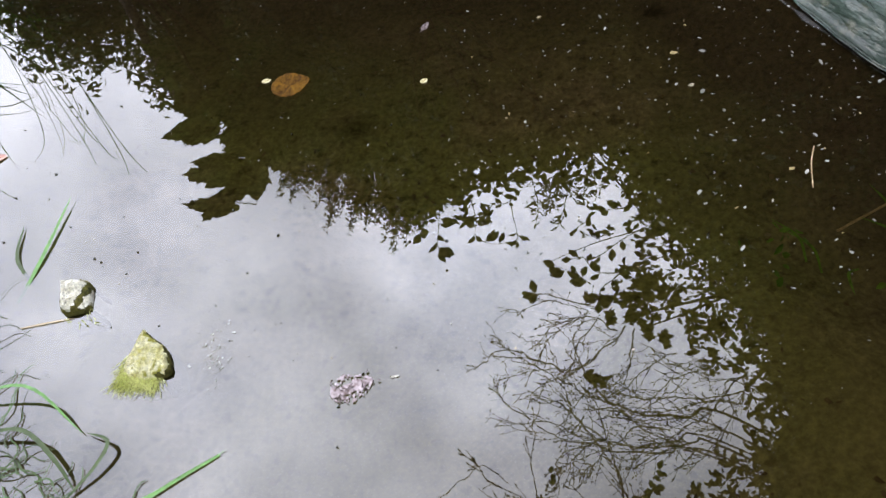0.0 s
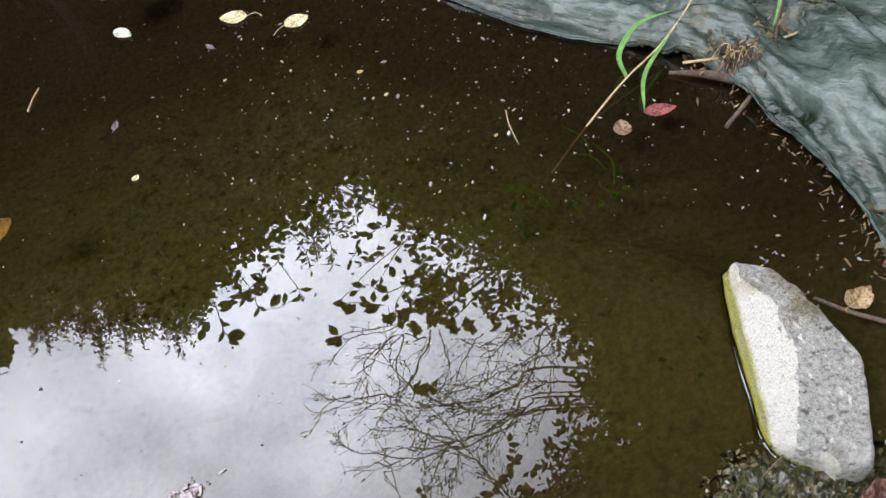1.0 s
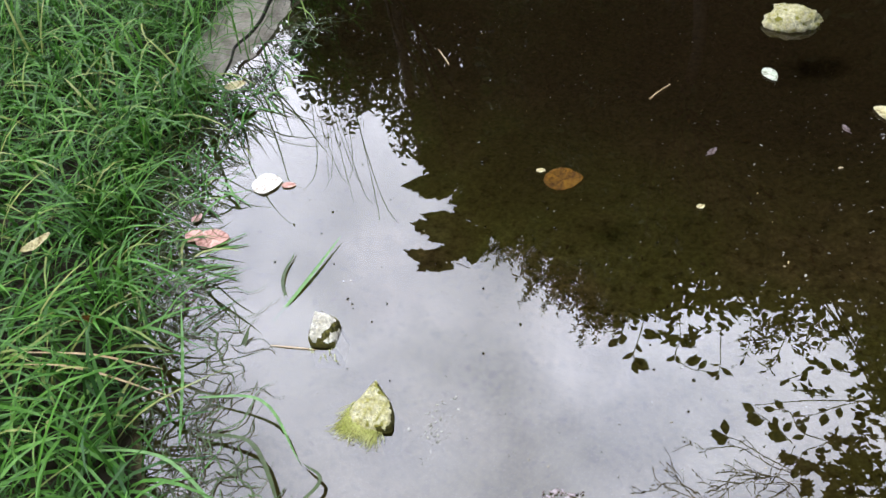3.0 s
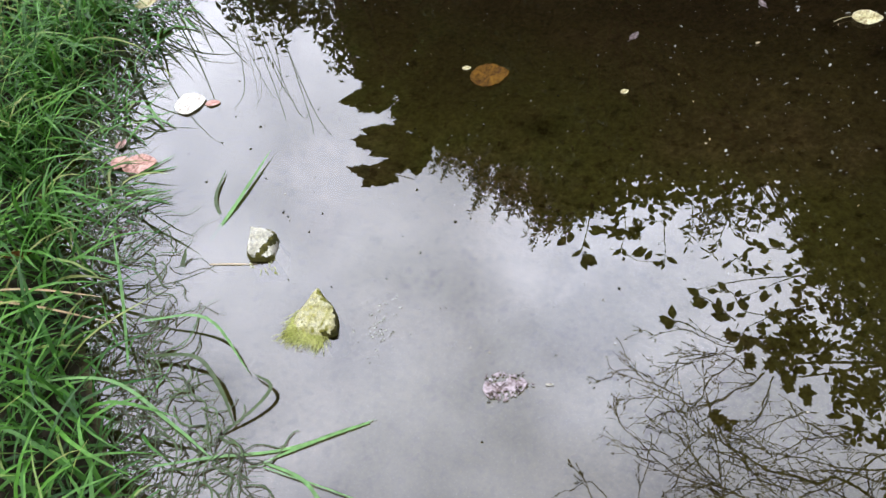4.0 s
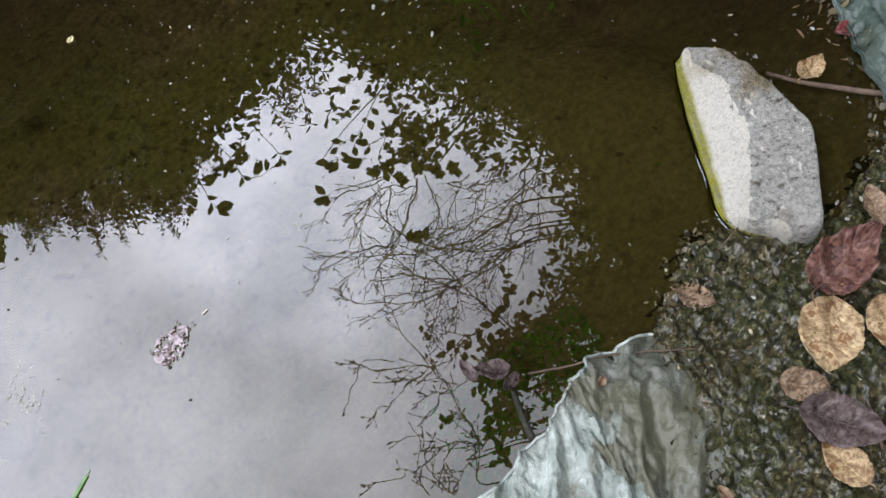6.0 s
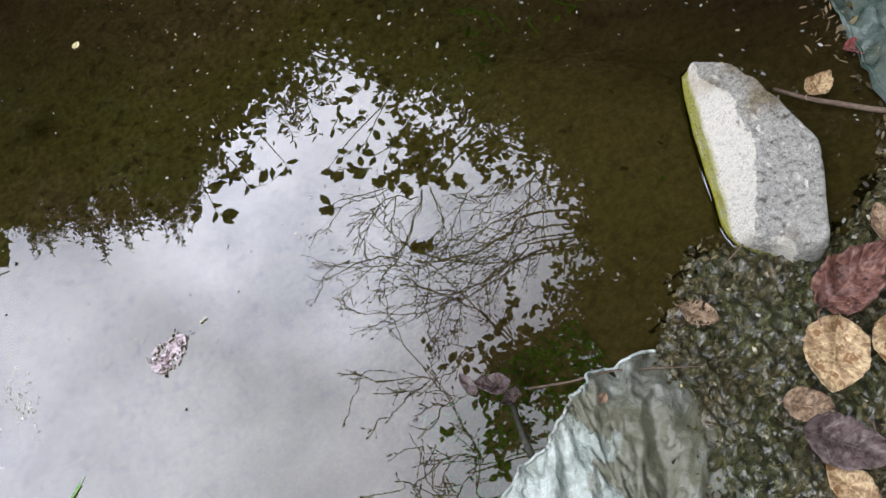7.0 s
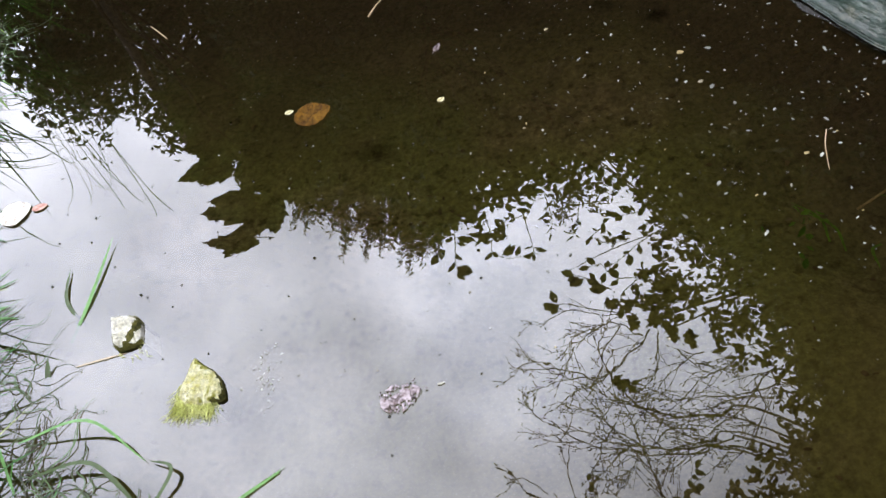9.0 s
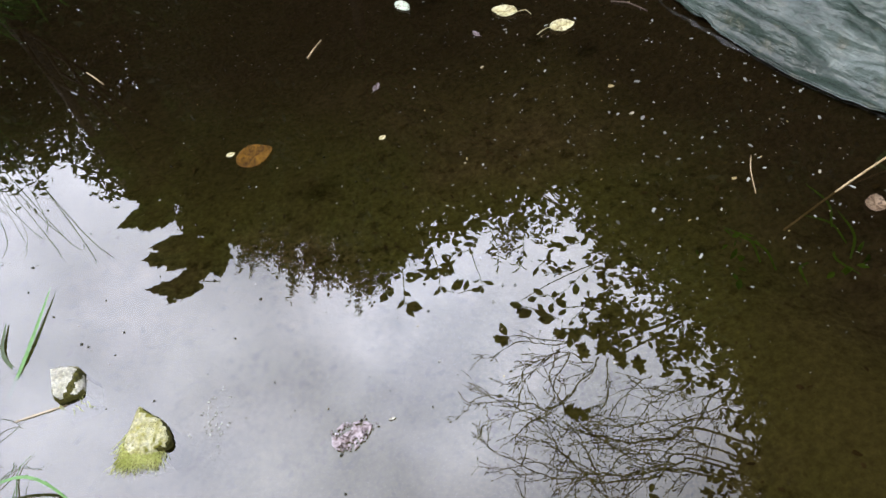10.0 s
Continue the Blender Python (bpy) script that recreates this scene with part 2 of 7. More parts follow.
def liner_material(name, low, middle, high, along, stretch, mud, crumple):
    """Milky grey-green polythene. along: degrees of its long folds in plan; stretch: how drawn out they are; mud: share of brown film on it."""
    m, n, l, b = material(name, 0.25, 0.35)
    co = place(n)
    turn = n.new("ShaderNodeMapping")
    turn.inputs["Rotation"].default_value = (0, 0, radians(-along))
    l.new(co, turn.inputs["Vector"])
    draw = n.new("ShaderNodeMapping")
    draw.inputs["Scale"].default_value = (1.0 / stretch, 1.0, 1.0)
    l.new(turn.outputs["Vector"], draw.inputs["Vector"])
    drawn = draw.outputs["Vector"]
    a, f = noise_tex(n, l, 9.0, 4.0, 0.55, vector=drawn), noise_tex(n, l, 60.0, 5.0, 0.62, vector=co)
    # crease shade painted in: fold hollows dark, crests pale, in step with the bump
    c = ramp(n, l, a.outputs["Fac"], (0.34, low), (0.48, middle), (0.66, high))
    dirt = noise_tex(n, l, 7.0, 5.0, 0.65, vector=co)
    film = ramp(n, l, dirt.outputs["Fac"], (mud - 0.06, (1, 1, 1)), (mud + 0.06, (0, 0, 0)))
    c = blend(n, l, film.outputs["Color"], c.outputs["Color"], (0.085, 0.085, 0.058))
    d = ramp(n, l, f.outputs["Fac"], (0.34, (0.74, 0.74, 0.70)), (0.60, (1.1, 1.1, 1.1)))
    col = blend(n, l, 0.8, c.outputs[2], d.outputs["Color"], "MULTIPLY")
    l.new(col.outputs[2], b.inputs["Base Color"])
    rr = ramp(n, l, dirt.outputs["Fac"], (mud - 0.08, (0.36, 0.36, 0.36)), (mud + 0.12, (0.13, 0.13, 0.13)))
    l.new(rr.outputs["Color"], b.inputs["Roughness"])
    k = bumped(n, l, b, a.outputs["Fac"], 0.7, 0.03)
    pucker = noise_tex(n, l, 48.0, 4.0, 0.6, vector=drawn)
    k = bumped(n, l, b, pucker.outputs["Fac"], 0.6, 0.008, k)
    # flat facets between sharp crumples
    warp = noise_tex(n, l, 20.0, 5.0, vector=co)
    bent = n.new("ShaderNodeVectorMath")
    bent.operation = "MULTIPLY_ADD"
    l.new(warp.outputs["Color"], bent.inputs[0])
    bent.inputs[1].default_value = (0.06, 0.06, 0.06)
    l.new(drawn, bent.inputs[2])
    facet = noise_tex(n, l, 24.0, vector=bent.outputs["Vector"], kind="ShaderNodeTexVoronoi")
    k = bumped(n, l, b, facet.outputs["Distance"], crumple, 0.012, k)
    bumped(n, l, b, f.outputs["Fac"], 0.5, 0.004, k)
    return m


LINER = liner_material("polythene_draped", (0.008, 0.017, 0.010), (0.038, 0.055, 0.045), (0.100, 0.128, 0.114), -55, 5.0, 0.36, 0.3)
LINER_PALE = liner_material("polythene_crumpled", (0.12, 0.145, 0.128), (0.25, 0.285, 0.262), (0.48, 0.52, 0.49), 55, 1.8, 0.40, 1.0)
LINER_MUDDY = liner_material("polythene_silted", (0.045, 0.05, 0.038), (0.085, 0.09, 0.072), (0.15, 0.16, 0.14), 40, 1.6, 0.47, 0.3)


def rock_material():
    """Pale granite: a white broken face, painted brighter still for the light on it, speckled grey top, yellow-green
    algae at the waterline.
    """
    m, n, l, b = material("pale_granite", 0.85, 0.25)
    co = n.new("ShaderNodeTexCoord").outputs["Object"]
    big, mid, fine = noise_tex(n, l, 7.0, 4.0, vector=co), noise_tex(n, l, 95.0, 6.0, 0.75, vector=co), noise_tex(n, l, 240.0, 3.0, 0.7, vector=co)
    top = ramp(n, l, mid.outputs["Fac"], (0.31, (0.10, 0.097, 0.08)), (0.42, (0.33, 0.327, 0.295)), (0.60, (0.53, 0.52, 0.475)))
    # broken face over the water: side light put into its white, by normal
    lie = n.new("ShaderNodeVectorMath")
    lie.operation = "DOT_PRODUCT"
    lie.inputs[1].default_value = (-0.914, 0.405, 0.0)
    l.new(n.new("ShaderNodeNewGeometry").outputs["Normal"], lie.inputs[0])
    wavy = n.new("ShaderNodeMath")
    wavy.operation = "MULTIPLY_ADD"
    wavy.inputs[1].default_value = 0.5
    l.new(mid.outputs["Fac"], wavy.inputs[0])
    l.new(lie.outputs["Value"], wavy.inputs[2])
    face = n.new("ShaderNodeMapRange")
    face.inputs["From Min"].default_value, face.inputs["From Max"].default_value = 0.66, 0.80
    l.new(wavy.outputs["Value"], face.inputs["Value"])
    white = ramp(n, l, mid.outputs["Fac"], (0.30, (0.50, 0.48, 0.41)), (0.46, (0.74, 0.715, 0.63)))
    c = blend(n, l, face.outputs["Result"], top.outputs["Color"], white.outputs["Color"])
    dirt = ramp(n, l, big.outputs["Fac"], (0.54, (1, 1, 1)), (0.68, (0.55, 0.47, 0.34)))
    c = blend(n, l, 1.0, c.outputs[2], dirt.outputs["Color"], "MULTIPLY")
    crack = noise_tex(n, l, 16.0, 6.0, 0.7, vector=co)
    pits = ramp(n, l, crack.outputs["Fac"], (0.30, (0.22, 0.20, 0.16)), (0.36, (1, 1, 1)))
    c = blend(n, l, 0.9, c.outputs[2], pits.outputs["Color"], "MULTIPLY")
    pock = noise_tex(n, l, 58.0, 5.0, 0.7, vector=co)
    holes = ramp(n, l, pock.outputs["Fac"], (0.35, (0.30, 0.28, 0.24)), (0.43, (1, 1, 1)))
    rough_top = n.new("ShaderNodeMath")
    rough_top.operation = "SUBTRACT"
    rough_top.inputs[0].default_value = 0.95
    l.new(face.outputs["Result"], rough_top.inputs[1])
    c = blend(n, l, rough_top.outputs["Value"], c.outputs[2], holes.outputs["Color"], "MULTIPLY")
    speck = ramp(n, l, fine.outputs["Fac"], (0.32, (0.74, 0.73, 0.70)), (0.5, (1, 1, 1)))
    c = blend(n, l, 0.8, c.outputs[2], speck.outputs["Color"], "MULTIPLY")
    sp = n.new("ShaderNodeSeparateXYZ")
    l.new(co, sp.inputs[0])
    h = n.new("ShaderNodeMath")
    h.operation = "MULTIPLY_ADD"
    l.new(mid.outputs["Fac"], h.inputs[0])
    h.inputs[1].default_value = -0.014
    l.new(sp.outputs["Z"], h.inputs[2])
    band = n.new("ShaderNodeMapRange")
    band.inputs["From Min"].default_value, band.inputs["From Max"].default_value = 0.011, 0.001
    l.new(h.outputs["Value"], band.inputs["Value"])
    c = blend(n, l, band.outputs["Result"], c.outputs[2], (0.30, 0.29, 0.03))
    l.new(c.outputs[2], b.inputs["Base Color"])
    chips = noise_tex(n, l, 34.0, 5.0, 0.6, vector=co)
    k = bumped(n, l, b, chips.outputs["Fac"], 0.8, 0.03)
    k = bumped(n, l, b, mid.outputs["Fac"], 1.0, 0.019, k)
    bumped(n, l, b, fine.outputs["Fac"], 0.6, 0.004, k)
    return m


ROCK = rock_material()
MOSSY = two_scale("mossy_limestone", (0.56, 0.52, 0.16), (0.88, 0.85, 0.60), 48, 150, 0.85, 0.2, 1.0, 0.018, (34, 0.59, (0.34, 0.33, 0.06)), local=True)
MOSS_AND_SHADE = two_scale("olive_moss_and_shade", (0.035, 0.035, 0.006), (0.17, 0.155, 0.03), 60, 220, 0.8, 0.2, 1.0, 0.012, local=True)
LIMESTONE = two_scale("pale_limestone", (0.60, 0.57, 0.42), (0.88, 0.86, 0.76), 45, 140, 0.85, 0.2, 0.9, 0.016, (30, 0.62, (0.20, 0.18, 0.06)), local=True)
ALGAE = two_scale("green_algae", (0.36, 0.39, 0.08), (0.60, 0.62, 0.22), 40, 200, 0.7, 0.3, local=True)
SILT = two_scale("wet_grey_silt", (0.15, 0.13, 0.10), (0.36, 0.33, 0.28), 16, 90, 0.45, 0.45, 0.8, 0.01)
PEBBLE = two_scale("pebble_stone", (0.14, 0.14, 0.10), (0.30, 0.30, 0.24), 20, 100, 0.7, local=True)
def mush_material():
    """Rotten leaves under a film of water: dark olive and brown, glinting where the film lies smooth."""
    m, n, l, b = material("wet_leaf_mush", 0.6, 0.15)
    lay = n.new("ShaderNodeMapping")
    lay.inputs["Rotation"].default_value = (0, 0, radians(-28))
    l.new(place(n), lay.inputs["Vector"])
    drawn = n.new("ShaderNodeMapping")
    drawn.inputs["Scale"].default_value = (0.55, 1.15, 1.0)
    l.new(lay.outputs["Vector"], drawn.inputs["Vector"])
    co = drawn.outputs["Vector"]
    a, f, g = noise_tex(n, l, 9.0, 4.0, vector=co), noise_tex(n, l, 75.0, 5.0, 0.65, vector=co), noise_tex(n, l, 230.0, 3.0, vector=co)
    # shade in the gaps put into the colour, in step with the bump below
    c = ramp(n, l, f.outputs["Fac"], (0.36, (0.008, 0.009, 0.004)), (0.52, (0.050, 0.050, 0.020)), (0.70, (0.150, 0.132, 0.070)))
    t = ramp(n, l, a.outputs["Fac"], (0.40, (0.92, 1.03, 0.78)), (0.60, (1.2, 1.0, 0.95)))
    l.new(blend(n, l, 1.0, c.outputs["Color"], t.outputs["Color"], "MULTIPLY").outputs[2], b.inputs["Base Color"])
    wet = noise_tex(n, l, 66.0, 3.0, 0.5, vector=co)
    film = ramp(n, l, wet.outputs["Fac"], (0.44, (0.05, 0.05, 0.05)), (0.58, (0.62, 0.62, 0.62)))
    l.new(film.outputs["Color"], b.inputs["Coat Weight"])
    b.inputs["Coat Roughness"].default_value = 0.07
    b.inputs["Coat IOR"].default_value = 1.8
    k = bumped(n, l, b, f.outputs["Fac"], 1.0, 0.03)
    bumped(n, l, b, g.outputs["Fac"], 0.5, 0.003, k)
    swell = n.new("ShaderNodeBump")
    swell.inputs["Strength"].default_value, swell.inputs["Distance"].default_value = 1.0, 0.012
    l.new(wet.outputs["Fac"], swell.inputs["Height"])
    l.new(swell.outputs["Normal"], b.inputs["Coat Normal"])
    return m


MUSH = mush_material()
MUSH_BIT = blade_material("wet_leaf_bits", (0.02, 0.018, 0.009), (0.10, 0.08, 0.04), (0.19, 0.15, 0.09), rough=0.25)
WET_BIT = blade_material("glossy_wet_bits", (0.025, 0.024, 0.010), (0.12, 0.105, 0.05), rough=0.08)
PALE_BIT = blade_material("pale_specks", (0.10, 0.10, 0.08), (0.46, 0.46, 0.41), (0.42, 0.33, 0.15), rough=0.6)
PLANT = blade_material("water_weed", (0.09, 0.21, 0.025), (0.20, 0.38, 0.045), rough=0.5)
SUNKEN = blade_material("sunken_leaf_bits", (0.11, 0.08, 0.045), (0.20, 0.14, 0.07), (0.34, 0.30, 0.2), rough=0.7)


def leaf_material(name, dark, light, vein, spot=None, rough=0.5):
    """A fallen leaf: blotched blade, paler side veins run out from the midrib."""
    m, n, l, b = material(name, rough, 0.14)
    uv = n.new("ShaderNodeUVMap")
    uv.uv_map = "leaf"
    co = n.new("ShaderNodeTexCoord").outputs["Object"]
    blot, fine = noise_tex(n, l, 26.0, 4.0, vector=co), noise_tex(n, l, 160.0, 4.0, vector=co)
    c = ramp(n, l, blot.outputs["Fac"], (0.32, dark), (0.66, light))
    sep = n.new("ShaderNodeSeparateXYZ")
    l.new(uv.outputs["UV"], sep.inputs[0])
    side = n.new("ShaderNodeMath")
    side.operation = "ABSOLUTE"
    l.new(sep.outputs["X"], side.inputs[0])
    slope = n.new("ShaderNodeMath")
    slope.operation = "MULTIPLY_ADD"
    slope.inputs[1].default_value = -0.45
    l.new(side.outputs[0], slope.inputs[0])
    l.new(sep.outputs["Y"], slope.inputs[2])
    bowed = n.new("ShaderNodeMath")
    bowed.operation = "MULTIPLY_ADD"
    bowed.inputs[1].default_value = 0.12
    l.new(blot.outputs["Fac"], bowed.inputs[0])
    l.new(slope.outputs[0], bowed.inputs[2])
    many = n.new("ShaderNodeMath")
    many.operation = "MULTIPLY"
    many.inputs[1].default_value = 8.0
    l.new(bowed.outputs[0], many.inputs[0])
    ping = n.new("ShaderNodeMath")
    ping.operation = "PINGPONG"
    ping.inputs[1].default_value = 0.5
    l.new(many.outputs[0], ping.inputs[0])
    mid = n.new("ShaderNodeMath")
    mid.operation = "MINIMUM"
    l.new(ping.outputs[0], mid.inputs[0])
    wide = n.new("ShaderNodeMath")
    wide.operation = "MULTIPLY"
    wide.inputs[1].default_value = 3.0
    l.new(side.outputs[0], wide.inputs[0])
    l.new(wide.outputs[0], mid.inputs[1])
    lines = ramp(n, l, mid.outputs[0], (0.03, (1, 1, 1)), (0.12, (0, 0, 0)))
    faint = n.new("ShaderNodeMath")
    faint.operation = "MULTIPLY"
    l.new(lines.outputs["Color"], faint.inputs[0])
    l.new(blot.outputs["Fac"], faint.inputs[1])
    col = blend(n, l, faint.outputs[0], c.outputs["Color"], vein)
    mottle = noise_tex(n, l, 85.0, 4.0, 0.7, vector=co)
    patch = ramp(n, l, mottle.outputs["Fac"], (0.38, (0.46, 0.36, 0.30)), (0.54, (1.12, 1.12, 1.12)))
    col = blend(n, l, 0.8, col.outputs[2], patch.outputs["Color"], "MULTIPLY")
    grain = ramp(n, l, fine.outputs["Fac"], (0.3, (0.7, 0.7, 0.7)), (0.65, (1.2, 1.2, 1.2)))
    col = blend(n, l, 0.8, col.outputs[2], grain.outputs["Color"], "MULTIPLY")
    if spot:
        s = noise_tex(n, l, 48.0, 2.0, vector=co)
        mask = ramp(n, l, s.outputs["Fac"], (0.60, (0, 0, 0)), (0.66, (1, 1, 1)))
        col = blend(n, l, mask.outputs["Color"], col.outputs[2], spot)
    l.new(col.outputs[2], b.inputs["Base Color"])
    bumped(n, l, b, faint.outputs[0], 0.3, 0.002)
    return m


LEAF_ORANGE = leaf_material("leaf_ochre", (0.05, 0.022, 0.002), (0.115, 0.056, 0.004), (0.10, 0.048, 0.003), rough=0.8)
LEAF_PALE = leaf_material("leaf_pale_yellow", (0.40, 0.36, 0.17), (0.60, 0.57, 0.36), (0.56, 0.50, 0.26))
LEAF_MINT = leaf_material("leaf_pale_mint", (0.40, 0.48, 0.36), (0.56, 0.62, 0.50), (0.66, 0.72, 0.55))
LEAF_WHITE = leaf_material("leaf_bleached_white", (0.60, 0.60, 0.52), (0.72, 0.72, 0.66), (0.66, 0.66, 0.56), rough=0.4)
LEAF_PINK = leaf_material("leaf_faded_pink", (0.42, 0.22, 0.18), (0.60, 0.38, 0.32), (0.5, 0.28, 0.22))
LEAF_MAUVE = leaf_material("leaf_rotting_mauve", (0.085, 0.068, 0.066), (0.20, 0.165, 0.165), (0.22, 0.18, 0.175), (0.05, 0.038, 0.038))
LEAF_FADED = leaf_material("leaf_faded_mauve", (0.28, 0.235, 0.245), (0.41, 0.36, 0.375), (0.24, 0.19, 0.20), (0.18, 0.14, 0.15))
LEAF_RED = leaf_material("leaf_crimson", (0.09, 0.055, 0.055), (0.26, 0.055, 0.05), (0.3, 0.14, 0.12))
LEAF_MAROON = leaf_material("leaf_wet_maroon", (0.062, 0.028, 0.023), (0.16, 0.082, 0.064), (0.22, 0.13, 0.10), (0.04, 0.02, 0.02), rough=0.35)
LEAF_TAN = leaf_material("leaf_dry_tan", (0.15, 0.09, 0.045), (0.36, 0.275, 0.16), (0.44, 0.34, 0.19), (0.15, 0.08, 0.035))
LEAF_BROWN = leaf_material("leaf_dull_brown", (0.10, 0.07, 0.045), (0.24, 0.17, 0.11), (0.28, 0.2, 0.13), (0.09, 0.06, 0.04))
LEAF_PURPLE = leaf_material("leaf_dark_purple", (0.038, 0.028, 0.027), (0.10, 0.076, 0.072), (0.12, 0.092, 0.085), rough=0.25)
LEAF_GREEN = leaf_material("leaf_fresh_green", (0.12, 0.22, 0.05), (0.25, 0.36, 0.10), (0.3, 0.4, 0.14))


# ---------------------------------------------------------------- mesh helpers
def mesh_object(name, verts, faces, mat, smooth=True, parent=None, label=""):
    me = bpy.data.meshes.new(name)
    if isinstance(faces, tuple):
        # equal faces given as arrays
        v = np.ascontiguousarray(verts, dtype=np.float32)
        size = [a.shape[1] for a in faces]
        order = np.concatenate([a.ravel() for a in faces]).astype(np.int32)
        starts = np.concatenate([[0], np.cumsum(np.concatenate([np.full(len(a), n) for a, n in zip(faces, size)]))[:-1]]).astype(np.int32)
        me.vertices.add(len(v))
        me.vertices.foreach_set("co", v.ravel())
        me.loops.add(len(order))
        me.loops.foreach_set("vertex_index", order)
        me.polygons.add(len(starts))
        me.polygons.foreach_set("loop_start", starts)
        me.update(calc_edges=True)
    else:
        me.from_pydata([tuple(p) for p in verts], [], [tuple(f) for f in faces])
    me.materials.append(mat)
    if smooth:
        me.polygons.foreach_set("use_smooth", [True] * len(me.polygons))
    me.update()
    ob = new(name, me)
    if parent is not None:
        ob.parent = parent
    if label:
        tagged(ob, label)
    return ob


def part(name, bm, mat, parent, label="", smooth=True):
    me = bpy.data.meshes.new(name)
    bm.to_mesh(me)
    bm.free()
    me.materials.append(mat)
    if smooth:
        me.polygons.foreach_set("use_smooth", [True] * len(me.polygons))
    ob = new(name, me)
    if parent is not None:
        ob.parent = parent
    if label:
        tagged(ob, label)
    return ob


def smooth_line(points, steps=8):
    """A Catmull-Rom line through points."""
    p = [np.array(q, float) for q in points]
    p = [2 * p[0] - p[1], *p, 2 * p[-1] - p[-2]]
    out = []
    for a, b, c, d in zip(p, p[1:], p[2:], p[3:]):
        for k in range(steps):
            t = k / steps
            out.append(0.5 * (2 * b + (c - a) * t + (2 * a - 5 * b + 4 * c - d) * t * t + (3 * b - a - 3 * c + d) * t**3))
    out.append(p[-2])
    return np.array(out)


def tube_data(line, r0, r1, sides=6, verts=None, faces=None, power=1.0):
    """Adds a tapered tube along a line to verts and faces."""
    verts, faces = ([] if verts is None else verts), ([] if faces is None else faces)
    line = np.asarray(line, float)
    first, count = len(verts), len(line)
    for k in range(count):
        way = line[min(k + 1, count - 1)] - line[max(k - 1, 0)]
        way = way / (np.linalg.norm(way) + 1e-9)
        side = np.cross(way, (0.0, 0.0, 1.0) if abs(way[2]) < 0.9 else (1.0, 0.0, 0.0))
        side = side / np.linalg.norm(side)
        up = np.cross(side, way)
        r = r0 + (r1 - r0) * (k / (count - 1)) ** power
        for s in range(sides):
            a = 2 * math.pi * s / sides
            verts.append(line[k] + r * (math.cos(a) * side + math.sin(a) * up))
    for k in range(count - 1):
        for s in range(sides):
            a, b = first + k * sides + s, first + k * sides + (s + 1) % sides
            faces.append((a, b, b + sides, a + sides))
    faces.append(tuple(first + s for s in range(sides))[::-1])
    faces.append(tuple(first + (count - 1) * sides + s for s in range(sides)))
    return verts, faces


def rnd(a, b):
    return random.uniform(a, b)


def fbm(x, y, z=0.0, octaves=4):
    return noise.fractal((x, y, z), 1.0, 2.0, octaves)


# ---------------------------------------------------------------- ground and water
SHORE = smooth_line([(0.36, 0.50), (0.10, 0.44), (-0.22, 0.52), (-0.50, 0.72), (-0.78, 0.92), (-0.98, 1.14), (-1.24, 1.34), (-1.42, 1.60), (-1.53, 1.92),
                     (-1.62, 2.30), (-1.62, 2.70), (-1.40, 3.30), (-0.8, 3.9), (0.1, 4.0), (0.75, 3.4), (1.02, 2.66), (1.20, 2.33), (1.42, 2.02),
                     (1.58, 1.84), (1.69, 1.62), (1.71, 1.36), (1.67, 1.12), (1.58, 0.93), (1.47, 0.78), (1.26, 0.70), (1.08, 0.79), (0.98, 0.76),
                     (0.88, 0.70), (0.72, 0.69), (0.58, 0.63), (0.46, 0.58), (0.36, 0.50)], 6)[:-1]


def shore_distance(x, y):
    """Distance to the waterline, positive on land. x, y: arrays."""
    x, y = np.asarray(x, float), np.asarray(y, float)
    a, b = SHORE, np.roll(SHORE, -1, 0)
    if x.size < 600:
        ax, ay, bx, by = (v[:, None] for v in (a[:, 0], a[:, 1], b[:, 0], b[:, 1]))
        px, py = x.ravel()[None], y.ravel()[None]
        dx, dy = bx - ax, by - ay
        t = np.clip(((px - ax) * dx + (py - ay) * dy) / (dx * dx + dy * dy + 1e-12), 0, 1)
        best = np.hypot(px - ax - t * dx, py - ay - t * dy).min(0)
        cross = ((ay > py) != (by > py)) & (px < dx * (py - ay) / np.where(np.abs(dy) > 1e-12, dy, 1e-12) + ax)
        return np.where(cross.sum(0) % 2 == 1, -best, best).reshape(x.shape)
    best, inside = np.full(x.shape, 1e9), np.zeros(x.shape, bool)
    for (ax, ay), (bx, by) in zip(a, b):
        dx, dy = bx - ax, by - ay
        t = np.clip(((x - ax) * dx + (y - ay) * dy) / (dx * dx + dy * dy + 1e-12), 0, 1)
        best = np.minimum(best, np.hypot(x - ax - t * dx, y - ay - t * dy))
        cross = ((ay > y) != (by > y)) & (x < dx * (y - ay) / (dy if abs(dy) > 1e-12 else 1e-12) + ax)
        inside ^= cross
    return np.where(inside, -best, best)


